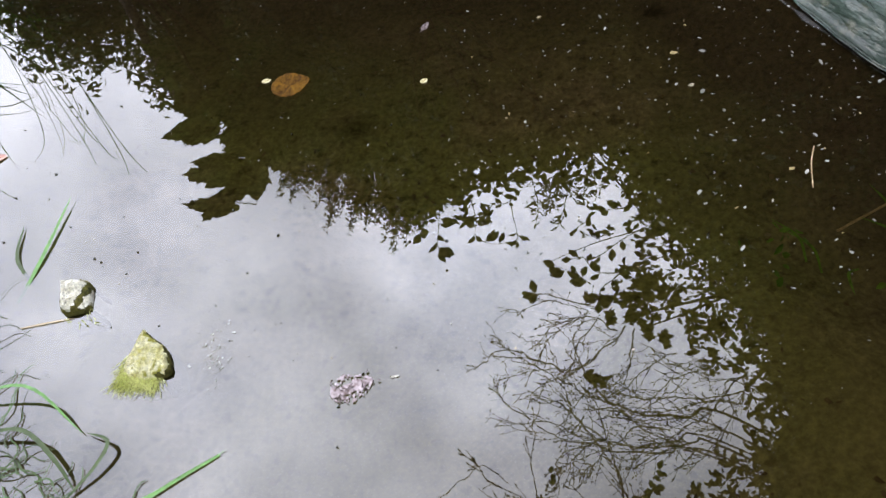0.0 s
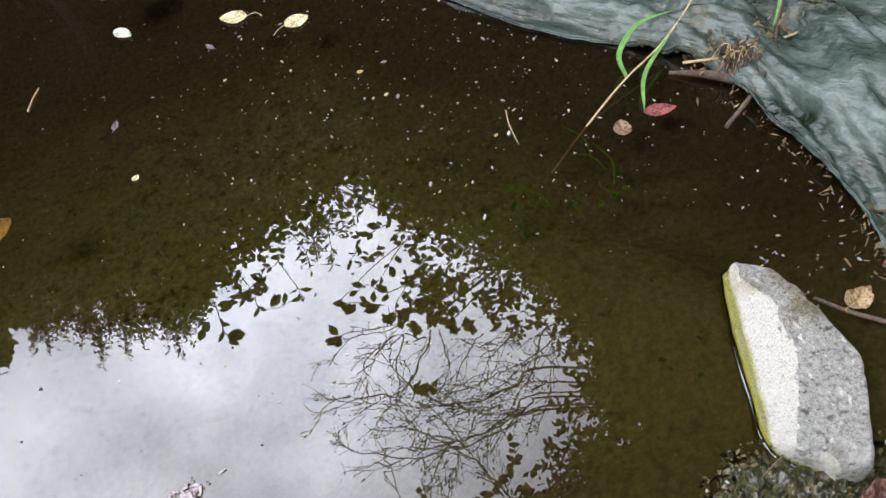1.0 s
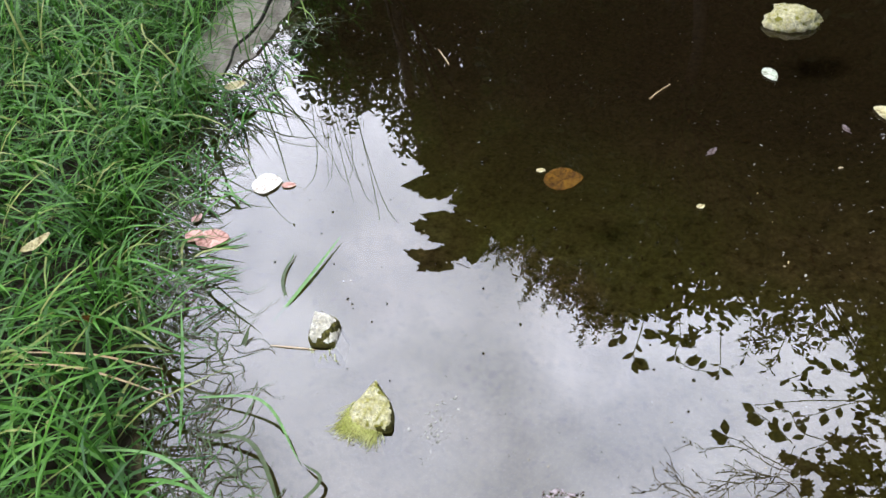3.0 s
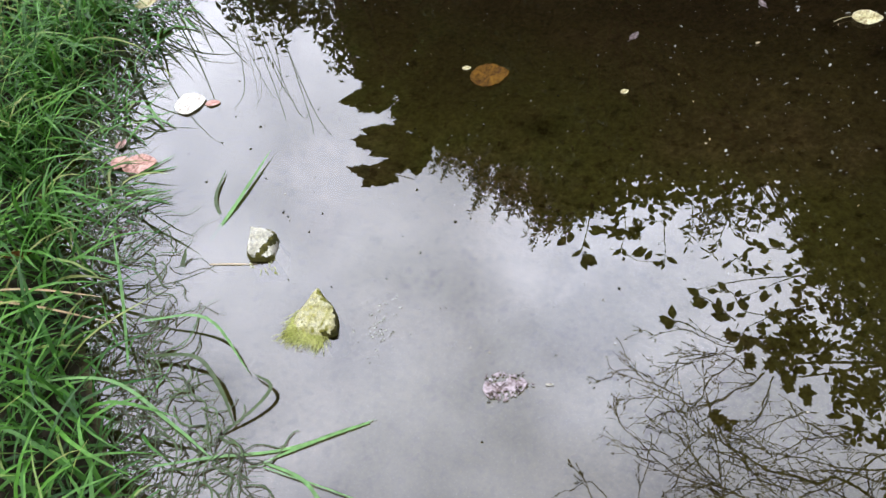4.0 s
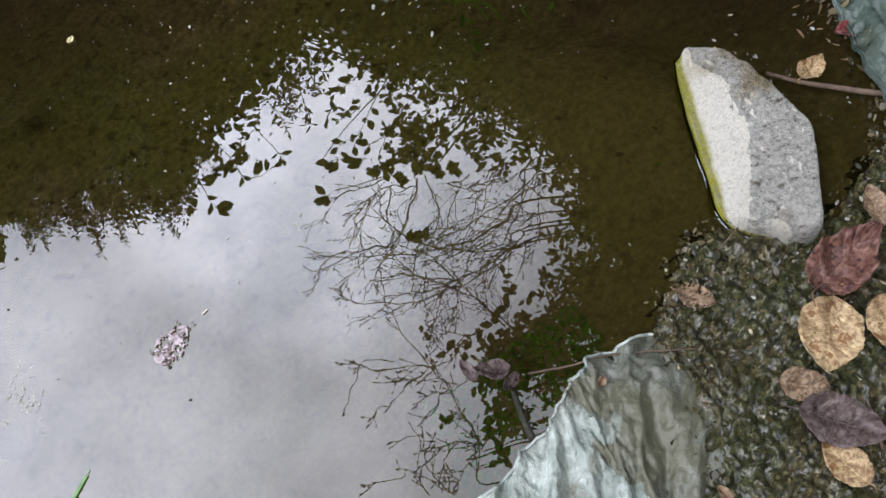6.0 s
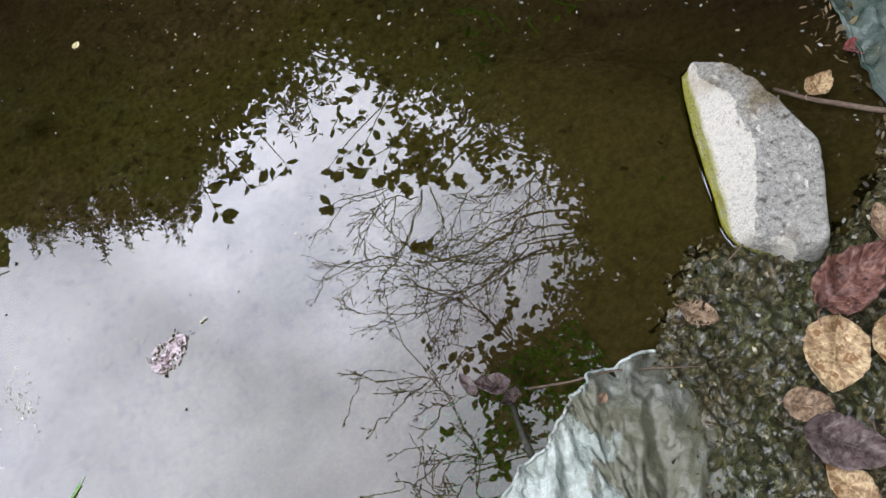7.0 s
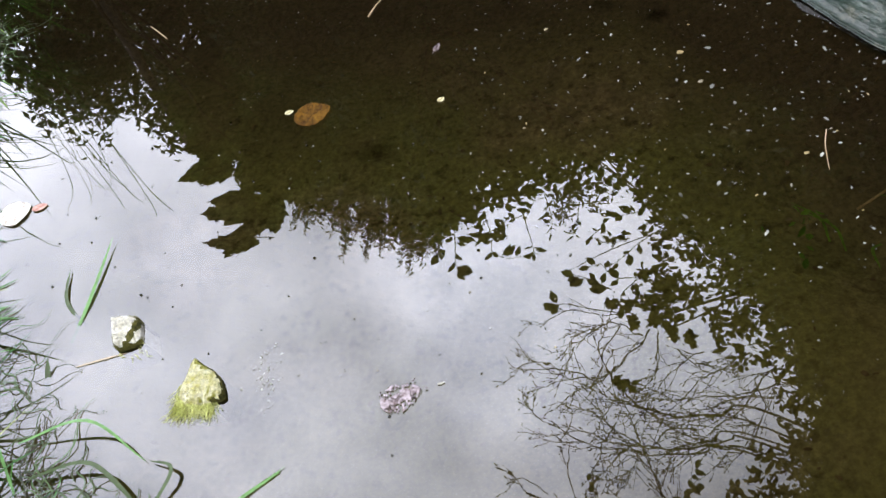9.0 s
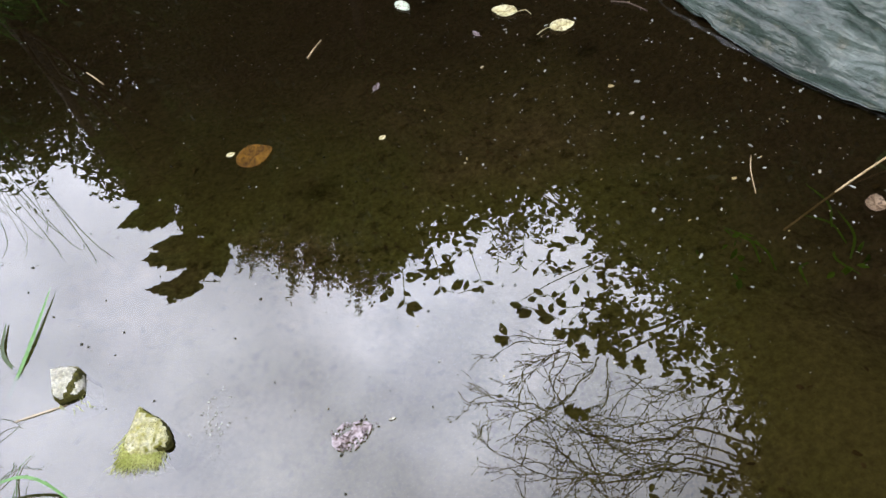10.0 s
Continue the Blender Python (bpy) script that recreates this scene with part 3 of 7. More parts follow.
def ground_height(x, y):
    """Height of the ground for arrays of x and y."""
    x, y = np.asarray(x, float), np.asarray(y, float)
    d = shore_distance(x, y)
    rough = np.array([fbm(a * 4, b * 4) for a, b in zip(x.ravel(), y.ravel())]).reshape(x.shape)
    bed = -0.006 - 0.21 * (1 - np.exp(np.minimum(d, 0) / 0.32)) + 0.014 * rough * np.clip(-d / 0.15, 0, 1)
    ease = lambda v, a, b: np.clip((v - a) / (b - a), 0, 1) ** 2 * (3 - 2 * np.clip((v - a) / (b - a), 0, 1))
    slope = 0.30 - 0.14 * ease(x, 0.1, -0.6) - 0.20 * ease(x, 0.45, 0.85) * ease(y, 1.2, 0.7)
    bank = slope * 0.7 * (1 - np.exp(-np.maximum(d, 0) / 0.7)) + 0.012 * rough * np.clip(d / 0.1, 0, 1)
    bank = bank + 0.25 * np.clip((d - 1.5) / 20, 0, 1)
    # mud banked up round the foot of the boulder
    out = np.maximum(np.hypot((x - 1.236) * 1.9 + (y - 0.92) * 0.75, (y - 0.92)) - 0.235, 0.0)
    bed = np.maximum(bed, -0.028 - 0.30 * out + 0.008 * rough)
    return np.where(d < 0, np.minimum(bed, -0.006), bank - 0.004)


def bare_mud(x, y):
    """From 0 to 1 over the spit of bare silt at the far end of the grass."""
    return np.clip(1.25 - np.hypot((x + 1.70 + 0.25 * (y - 2.5)) / 0.155, (y - 2.52) / 0.30), 0, 1)


def stretched(low, high, step, far):
    line = list(np.arange(low, high + step / 2, step))
    s = step
    while line[-1] < far:
        s *= 1.35
        line.append(line[-1] + s)
    s = step
    while line[0] > -far:
        s *= 1.35
        line.insert(0, line[0] - s)
    return np.array(line)


gx, gy = stretched(-2.9, 2.7, 0.035, 160), stretched(-0.5, 4.4, 0.035, 160)
GX, GY = np.meshgrid(gx, gy)
GZ = ground_height(GX, GY)
nx = len(gx)
g_faces = [(r * nx + c, r * nx + c + 1, (r + 1) * nx + c + 1, (r + 1) * nx + c) for r in range(len(gy) - 1) for c in range(nx - 1)]
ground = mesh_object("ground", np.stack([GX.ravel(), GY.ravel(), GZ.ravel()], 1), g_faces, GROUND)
tagged(ground, "dark muddy ground sinking into a shallow pond bed", "ground", kind="structure")


def ground_at(x, y):
    return float(ground_height(np.array([x]), np.array([y]))[0])


# the surface swells by a fraction of a millimetre
wx, wy = np.arange(-2.4, 2.21, 0.04), np.arange(-0.2, 4.51, 0.04)
w_verts = [(x, y, 0.00016 * fbm(x * 2.6, y * 2.6, 4.0, 3)) for y in wy for x in wx]
nw = len(wx)
w_faces = [(r * nw + c, r * nw + c + 1, (r + 1) * nw + c + 1, (r + 1) * nw + c) for r in range(len(wy) - 1) for c in range(nw - 1)]
water = mesh_object("water", w_verts, w_faces, WATER)
water.visible_shadow = False
tagged(water, "still brown pond water mirroring clouds and trees", "water", kind="structure")


# pale silt left bare at the far end of the grass
mx, my = np.meshgrid(np.linspace(-2.05, -1.35, 57), np.linspace(2.1, 2.95, 69))
bare = bare_mud(mx, my)
lumps = np.array([fbm(a * 14, b * 14, 6.0, 4) for a, b in zip(mx.ravel(), my.ravel())]).reshape(mx.shape)
mz = np.maximum(ground_height(mx, my), -0.012) + 0.030 * bare**0.7 - 0.008 + 0.010 * lumps * bare
m_faces = [(r * 57 + c, r * 57 + c + 1, (r + 1) * 57 + c + 1, (r + 1) * 57 + c) for r in range(68) for c in range(56) if bare[r, c] > 0 or bare[r + 1, c + 1] > 0]
mud_bank = mesh_object("mud_bank", np.stack([mx.ravel(), my.ravel(), mz.ravel()], 1), m_faces, SILT)
tagged(mud_bank, "pale grey-brown wet silt between grass and water", "mud", kind="structure")


# ---------------------------------------------------------------- polythene sheets and wet litter
def ridged(x, y, seed):
    """Sharp creases between flat fields, from -1 to 0."""
    return -abs(fbm(x, y, seed, 3))


def sheet(name, inner, outer, rows, cols, lift, crease, along, label, mat, long_folds=False, silted=None):
    """A creased sheet between two lines of equal length; it lies on the ground and dips into the water at its inner edge."""
    a, b = smooth_line(inner, 12), smooth_line(outer, 12)
    us, vs = np.linspace(0, 1, cols), np.linspace(0, 1, rows) ** 1.15
    ka = np.linspace(0, 1, len(a))
    ax, ay = np.interp(us, ka, a[:, 0]), np.interp(us, ka, a[:, 1])
    bx, by = np.interp(us, ka, b[:, 0]), np.interp(us, ka, b[:, 1])
    X, Y = ax + (bx - ax) * vs[:, None], ay + (by - ay) * vs[:, None]
    for r in range(min(8, rows)):
        X[r] += 0.016 * np.array([fbm(u * 14, 3.1, r * 0.05) for u in us]) * (1 - r / 8)
        Y[r] += 0.016 * np.array([fbm(u * 14, 9.4, r * 0.05) for u in us]) * (1 - r / 8)
    flat = np.ones(cols) if long_folds else np.clip((1.0 - us) / 0.14, 0.0, 1)
    Z = np.maximum(ground_height(X, Y), -0.03) + lift * flat - 0.006 * (1 - flat)
    for r in range(rows):
        for c in range(cols):
            u, v = us[c] * along, vs[r] * 2.0
            if long_folds:
                fold = 0.8 * ridged(u * 0.8 + 0.4 * v, v * 7.0 + 0.3 * u, 3.0) + 1.9 * ridged(u * 0.55 + 0.3 * v, v * 2.6 + 0.25 * u, 5.0) + 0.7 * ridged(u * 1.5 - 0.8 * v, v * 5.0, 8.0) + 0.10 * ridged(u * 8, v * 9 + u, 2.0)
            else:
                fold = ridged(u * 1.6 + 0.7 * v, v * 0.9, 5.0) * 1.7 + 0.5 * ridged(u * 4.0 - 1.9 * v, v * 2.4, 8.0) + 0.12 * ridged(u * 11, v * 9 + u, 2.0)
            Z[r, c] += crease * (fold + 0.7 + (0.8 * min(1.0, vs[r] / 0.15) if long_folds else 0.1)) * flat[c]
    if long_folds:
        Z = np.maximum(Z, 0.004)
    verts = np.stack([X.ravel(), Y.ravel(), Z.ravel()], 1)
    faces = [(r * cols + c, r * cols + c + 1, (r + 1) * cols + c + 1, (r + 1) * cols + c) for r in range(rows - 1) for c in range(cols - 1)]
    ob = mesh_object(name, verts, faces, mat)
    if silted is not None:
        # the landward end lies under a skin of silt
        ob.data.materials.append(silted)
        for k, face in enumerate(ob.data.polygons):
            x, y, _ = face.center
            if us[k % (cols - 1)] + 0.16 * fbm(x * 16, y * 16, 5.0, 3) > 0.66:
                face.material_index = 1
    thick = ob.modifiers.new("thickness", "SOLIDIFY")
    thick.thickness, thick.offset = 0.002, 0.0
    rim = np.stack([X[1], Y[1], Z[1] + 0.003], 1)
    v, f = tube_data(rim, 0.0035, 0.0035, 6)
    mesh_object("hem", v, f, mat, parent=ob, label="pale rolled hem of the sheet")
    return tagged(ob, label, "plastic sheet", "pond liner sheets")


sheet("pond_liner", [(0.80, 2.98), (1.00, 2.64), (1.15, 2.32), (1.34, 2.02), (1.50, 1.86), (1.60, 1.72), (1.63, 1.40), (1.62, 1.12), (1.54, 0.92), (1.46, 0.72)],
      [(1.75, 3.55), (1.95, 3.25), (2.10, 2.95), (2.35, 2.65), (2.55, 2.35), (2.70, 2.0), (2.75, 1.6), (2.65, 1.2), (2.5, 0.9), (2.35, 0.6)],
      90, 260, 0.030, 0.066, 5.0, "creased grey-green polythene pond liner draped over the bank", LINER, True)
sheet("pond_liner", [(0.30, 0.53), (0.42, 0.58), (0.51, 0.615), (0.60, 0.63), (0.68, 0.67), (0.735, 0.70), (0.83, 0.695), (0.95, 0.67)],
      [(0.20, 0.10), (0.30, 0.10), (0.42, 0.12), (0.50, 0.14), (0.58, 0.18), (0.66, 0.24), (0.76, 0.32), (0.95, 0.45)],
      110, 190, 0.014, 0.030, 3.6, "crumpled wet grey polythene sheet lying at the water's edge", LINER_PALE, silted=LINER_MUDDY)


def litter_edge(y):
    """Where the wet litter meets the near sheet."""
    return np.interp(y, [0.0, 0.2, 0.4, 0.5, 0.6, 0.7, 0.8], [0.50, 0.58, 0.74, 0.82, 0.86, 0.88, 0.90]) + 0.02 * np.sin(y * 47)


def mush_bed():
    """A lumpy wet mat of rotten leaves at the water's edge."""
    xs, ys = np.arange(0.45, 1.85, 0.005), np.arange(0.0, 0.92, 0.005)
    X, Y = np.meshgrid(xs, ys)
    d = shore_distance(X, Y)
    Z = ground_height(X, Y)
    for r in range(len(ys)):
        for c in range(len(xs)):
            x, y = xs[c], ys[r]
            lump = 0.008 * fbm(x * 18, y * 18, 1.0, 2) + 0.018 * fbm(x * 62, y * 45, 6.0, 3) + 0.010
            Z[r, c] += (lump + 0.004) * min(1.0, max(0.0, (d[r, c] + 0.03) / 0.06))
    n = len(xs)
    ragged = np.array([fbm(a * 26, b * 26, 3.0, 3) for a, b in zip(X.ravel(), Y.ravel())]).reshape(X.shape)
    far = np.hypot((X - 1.05) / 0.62, (Y - 0.52) / 0.42)
    keep = (d > -0.012 + 0.045 * ragged) & (far < 1.0 + 0.18 * ragged) & (X > litter_edge(Y) - 0.015 + 0.02 * ragged)
    faces = [(r * n + c, r * n + c + 1, (r + 1) * n + c + 1, (r + 1) * n + c) for r in range(len(ys) - 1) for c in range(n - 1)
             if keep[r, c] and keep[r + 1, c + 1] and keep[r, c + 1] and keep[r + 1, c]]
    ob = mesh_object("leaf_mush", np.stack([X.ravel(), Y.ravel(), Z.ravel()], 1), faces, MUSH)
    return tagged(ob, "dark glistening mat of rotten leaves and algae", "leaf litter", kind="stuff")


mush_bed()


def scraps(name, places, size, mat, label, category, curl=0.35, slim=1.0):
    """Many small curled flakes in one mesh."""
    verts, faces = [], []
    for x, y, z in places:
        s, a = rnd(*size), rnd(0, 2 * math.pi)
        w = s * rnd(0.35, 0.8) * slim
        tilt = Euler((rnd(-curl, curl), rnd(-curl, curl), a)).to_matrix()
        k = len(verts)
        for u, v, h in ((-1, 0, 0), (-0.3, 0.8, 0.15), (0.6, 0.6, 0.25), (1, 0, 0), (0.4, -0.8, 0.2), (-0.5, -0.6, 0.12)):
            p = tilt @ Vector((u * s / 2 * rnd(0.8, 1.2), v * w / 2 * rnd(0.7, 1.3), h * w * curl))
            verts.append((x + p.x, y + p.y, z + p.z))
        faces += [(k, k + 1, k + 5), (k + 1, k + 2, k + 4, k + 5), (k + 2, k + 3, k + 4)]
    ob = mesh_object(name, verts, faces, mat, False)
    return tagged(ob, label, category, kind="stuff")


def scatter(count, box, low, high, keep=None):
    """Places in a box, between two distances from the waterline."""
    x, y = np.random.uniform(box[0], box[2], count * 12), np.random.uniform(box[1], box[3], count * 12)
    d = shore_distance(x, y)
    ok = (d > low) & (d < high)
    if keep is not None:
        ok &= keep(x, y)
    return [(float(x[k]), float(y[k])) for k in np.where(ok)[0][:count]]


def lifted(places, low, high):
    """The places with a height a little over the ground or the water."""
    h = ground_height(np.array([p[0] for p in places]), np.array([p[1] for p in places]))
    return [(x, y, max(float(z), 0.0) + rnd(low, high)) for (x, y), z in zip(places, h)]


litter_xy = scatter(1500, (0.60, 0.02, 1.7, 0.84), -0.03, 0.9, lambda x, y: x > litter_edge(y))
scraps("litter_scraps", lifted(litter_xy, 0.006, 0.018), (0.006, 0.022), MUSH_BIT, "wet brown scraps of rotten leaves on mud", "leaf litter", 0.8)
wet_xy = scatter(3800, (0.60, 0.02, 1.7, 0.84), -0.025, 0.7, lambda x, y: x > litter_edge(y))
scraps("wet_bits", lifted(wet_xy, 0.010, 0.022), (0.004, 0.016), WET_BIT, "tiny glistening bits of rotten leaf on mud", "leaf litter", 1.1)
flecks = scatter(70, (0.86, 0.2, 1.65, 0.84), -0.02, 0.9, lambda x, y: x > litter_edge(y))
scraps("litter_flecks", lifted(flecks, 0.014, 0.02), (0.006, 0.016), PALE_BIT, "pale and yellow flecks strewn on wet litter", "leaf litter", 0.4)
edge_xy = scatter(360, (1.45, 0.75, 1.95, 1.95), -0.05, 0.06)
scraps("shore_scraps", lifted(edge_xy, 0.004, 0.02), (0.008, 0.032), MUSH_BIT, "brown plant scraps washed up along the liner", "leaf litter", 0.7)


# ---------------------------------------------------------------- rock and stones
def big_rock():
    """A boulder in the water: one broken face rises to a bowed ridge, behind it a rough pitted top."""
    edge = smooth_line([(1.266, 1.142), (1.238, 1.092), (1.197, 1.002), (1.148, 0.879), (1.121, 0.815), (1.124, 0.768), (1.158, 0.722), (1.180, 0.688), (1.208, 0.672),
                        (1.232, 0.682), (1.279, 0.748), (1.320, 0.806), (1.342, 0.850), (1.344, 0.930), (1.344, 1.000), (1.345, 1.050), (1.340, 1.092), (1.322, 1.128), (1.294, 1.148), (1.266, 1.142)], 7)[:-1]
    centre = np.array([1.245, 0.92])
    rings, count = 52, len(edge)
    verts, faces = [], []
    for r in range(rings + 5):
        s = min(1.0, (r + 1) / rings)
        for p in edge:
            q = centre + (p - centre) * (s if r < rings else 1.0 + 0.02 * (r - rings))
            if r < rings:
                # distance in from the long straight edge, and place along it
                off = (q[0] - 1.125) * 0.914 - (q[1] - 0.80) * 0.405 + 0.004 * fbm(q[1] * 16, 2.0)
                along = (q[0] - 1.205) * 0.405 + (q[1] - 0.985) * 0.914
                ridge = float(np.interp(along, (-0.25, -0.21, -0.14, -0.06, 0.05, 0.12, 0.2), (0.016, 0.030, 0.050, 0.066, 0.052, 0.030, 0.016)))
                top = 0.070 - 0.28 * max(0.0, along - 0.07) + 0.10 * (q[0] - 1.22) - 0.05 * (q[1] - 0.9) + 0.008 * fbm(q[0] * 15, q[1] * 15, 3.0) - 0.005 * max(0.0, fbm(q[0] * 34, q[1] * 26, 8.0, 3)) + 0.003 * fbm(q[0] * 95, q[1] * 95, 4.0, 3)
                face = 0.010 + 0.058 * max(off, 0.0) / ridge + 0.003 * fbm(q[0] * 26, q[1] * 26, 6.0) + 0.0018 * fbm(q[0] * 90, q[1] * 90, 7.0, 2)
                z = -0.0014 * math.log(math.exp(-min(face, 0.3) / 0.0014) + math.exp(-top / 0.0014))
                z -= 0.022 * max(0.0, s - 0.94) ** 2 / 0.0036 * (1.0 if off > ridge else 0.3)
            else:
                z = -0.004 - 0.04 * (r - rings)
                q = q + 0.006 * np.array([fbm(p[0] * 20, p[1] * 20, r), fbm(p[0] * 20, p[1] * 20, r + 9.0)])
            verts.append((q[0], q[1], z))
    for r in range(rings + 4):
        for k in range(count):
            a, b = r * count + k, r * count + (k + 1) % count
            faces.append((a, a + count, b + count, b))
    verts.append((*centre, sum(v[2] for v in verts[:count]) / count))
    faces += [(len(verts) - 1, k, (k + 1) % count) for k in range(count)]
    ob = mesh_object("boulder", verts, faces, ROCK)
    # the water creeps up the stone in a thin bright rim
    rim, quads = [], []
    for k, p in enumerate(edge):
        way = (p - centre) / np.linalg.norm(p - centre)
        wob = 0.0015 * fbm(p[0] * 40, p[1] * 40, 2.0)
        rim += [(*(p + way * (0.004 + d + wob)), h) for d, h in ((-0.003, 0.0052), (-0.001, 0.0030), (0.001, 0.0014), (0.0035, 0.0003))]
    for k in range(count):
        quads += [(4 * k + q, 4 * k + q + 1, 4 * ((k + 1) % count) + q + 1, 4 * ((k + 1) % count) + q) for q in range(3)]
    film = mesh_object("water_film", rim, quads, WATER, parent=ob, label="bright rim of water creeping up the stone")
    film.visible_shadow = False
    return tagged(ob, "pale speckled granite boulder with algae at its waterline", "rock")


big_rock()


def stone(name, x, y, z, sx, sy, sz, turn, mat, seed, label, rough=0.25, angular=0.0, group=""):
    bm = bmesh.new()
    bmesh.ops.create_icosphere(bm, subdivisions=4, radius=1.0)
    spin = Matrix.Rotation(radians(turn), 3, "Z")
    for v in bm.verts:
        c = v.co.copy()
        if angular:
            big = max(abs(c.x), abs(c.y), abs(c.z))
            c = c.lerp(c / big, angular)
        c *= 1 + rough * fbm(c.x * 1.3 + seed, c.y * 1.3, c.z * 1.3, 4) + 0.3 * rough * fbm(c.x * 5, c.y * 5 + seed, c.z * 5, 3)
        v.co = spin @ Vector((c.x * sx, c.y * sy, c.z * sz))
    ob = part(name, bm, mat, None)
    ob.location = (x, y, z)
    return tagged(ob, label, "stone", group)


def outlined_stone(outline, height, lean, drop, mat, seed, label, dark_at):
    """A stone that stands a little out of the water on a given outline; lean: how its top slopes.

    The last argument, of (dx, dy, s), is above nought where wet moss lies or foot shade is painted; s runs from its
    middle to its edge."""
    edge = smooth_line([*outline, outline[0]], 9)[:-1]
    centre = edge.mean(0)
    verts, faces, rings, count = [], [], 22, len(edge)
    for r in range(rings + 4):
        s = min(1.0, (r + 1) / rings)
        for p in edge:
            q = centre + (p - centre) * (s if r < rings else 1.0 + 0.06 * (r - rings))
            z = height + lean[0] * (q[0] - centre[0]) + lean[1] * (q[1] - centre[1]) - drop * max(0.0, s - 0.75) ** 2 / 0.0625
            z += 0.10 * height * fbm(q[0] * 60, q[1] * 60, seed) + 0.25 * height * fbm(q[0] * 22, q[1] * 22, seed + 3)
            if r >= rings:
                z = min(z, 0.004) - 0.02 * (r - rings + 1)
            verts.append((q[0] - centre[0], q[1] - centre[1], z))
    for r in range(rings + 3):
        for k in range(count):
            a, b = r * count + k, r * count + (k + 1) % count
            faces.append((a, a + count, b + count, b))
    verts.append((0.0, 0.0, height))
    faces += [(len(verts) - 1, k, (k + 1) % count) for k in range(count)]
    ob = mesh_object("stone", verts, faces, mat)
    ob.data.materials.append(MOSS_AND_SHADE)
    for k, face in enumerate(ob.data.polygons):
        dx, dy, _ = face.center
        s = min(1.0, (k // count + 1) / rings) if k < count * (rings + 3) else 0.0
        if dark_at(dx, dy, s) + 0.30 * fbm(dx * 90, dy * 90, seed + 8, 3) > 0:
            face.material_index = 1
    ob.location = (centre[0], centre[1], 0)
    return tagged(ob, label, "stone", "stones in the pond")


# mossy band on the right; the dark near foot is shadow painted in moss colour
small_stone = outlined_stone([(-0.652, 1.405), (-0.62, 1.412), (-0.588, 1.41), (-0.572, 1.375), (-0.566, 1.342), (-0.59, 1.332), (-0.622, 1.325), (-0.638, 1.36)],
                             0.024, (-0.25, 0.05), 0.010, LIMESTONE, 2.0, "small squarish mossy limestone standing out of the water",
                             lambda dx, dy, s: max(0.35 - abs(dx - 0.016 - 0.2 * dy) / 0.022, (s - 0.86) * 5 if dy < -0.018 else -1))
moss_stone = outlined_stone([(-0.412, 1.288), (-0.385, 1.268), (-0.352, 1.248), (-0.328, 1.21), (-0.325, 1.188), (-0.352, 1.178), (-0.40, 1.172), (-0.432, 1.185), (-0.436, 1.215), (-0.424, 1.26)],
                            0.022, (0.10, 0.14), 0.012, MOSSY, 7.0, "yellowish stone with green algae trailing from it",
                            lambda dx, dy, s: (s - 0.88) * 4 if dx + 0.5 * dy > 0.012 else -1)
stone("pebble", 1.075, 1.215, -0.085, 0.030, 0.024, 0.018, 20, PEBBLE, 4.0, "pale sunken pebble on the muddy bed", 0.2)
stone("stone", 0.21, 3.05, 0.01, 0.085, 0.06, 0.04, 10, MOSSY, 11.0, "pale yellow stone far out in the pond", 0.3, 0.2, "stones in the pond")


def algae_fringe(x, y, count, reach, way, parent):
    """Soft strands of algae that trail from a stone just under the surface."""
    verts, faces = [], []
    for _ in range(count):
        a = way + rnd(-0.9, 0.9)
        s = np.array([x + rnd(-0.045, 0.045), y + rnd(-0.03, 0.03), rnd(0.0005, 0.010)])
        length = reach * rnd(0.4, 1.0)
        line = [s + np.array([math.cos(a) * length * k / 4 + rnd(-0.004, 0.004), math.sin(a) * length * k / 4 + rnd(-0.004, 0.004), -0.0012 * k]) for k in range(5)]
        tube_data(line, 0.0009, 0.0004, 4, verts, faces)
    ob = mesh_object("algae", verts, faces, ALGAE, parent=parent, label="bright green trailing algae")
    ob.matrix_parent_inverse = Matrix.Translation(-parent.location)
    return tagged(ob, kind="stuff")


algae_fringe(-0.392, 1.195, 620, 0.046, -1.8, moss_stone)
algae_fringe(-0.59, 1.335, 12, 0.024, -0.6, small_stone)


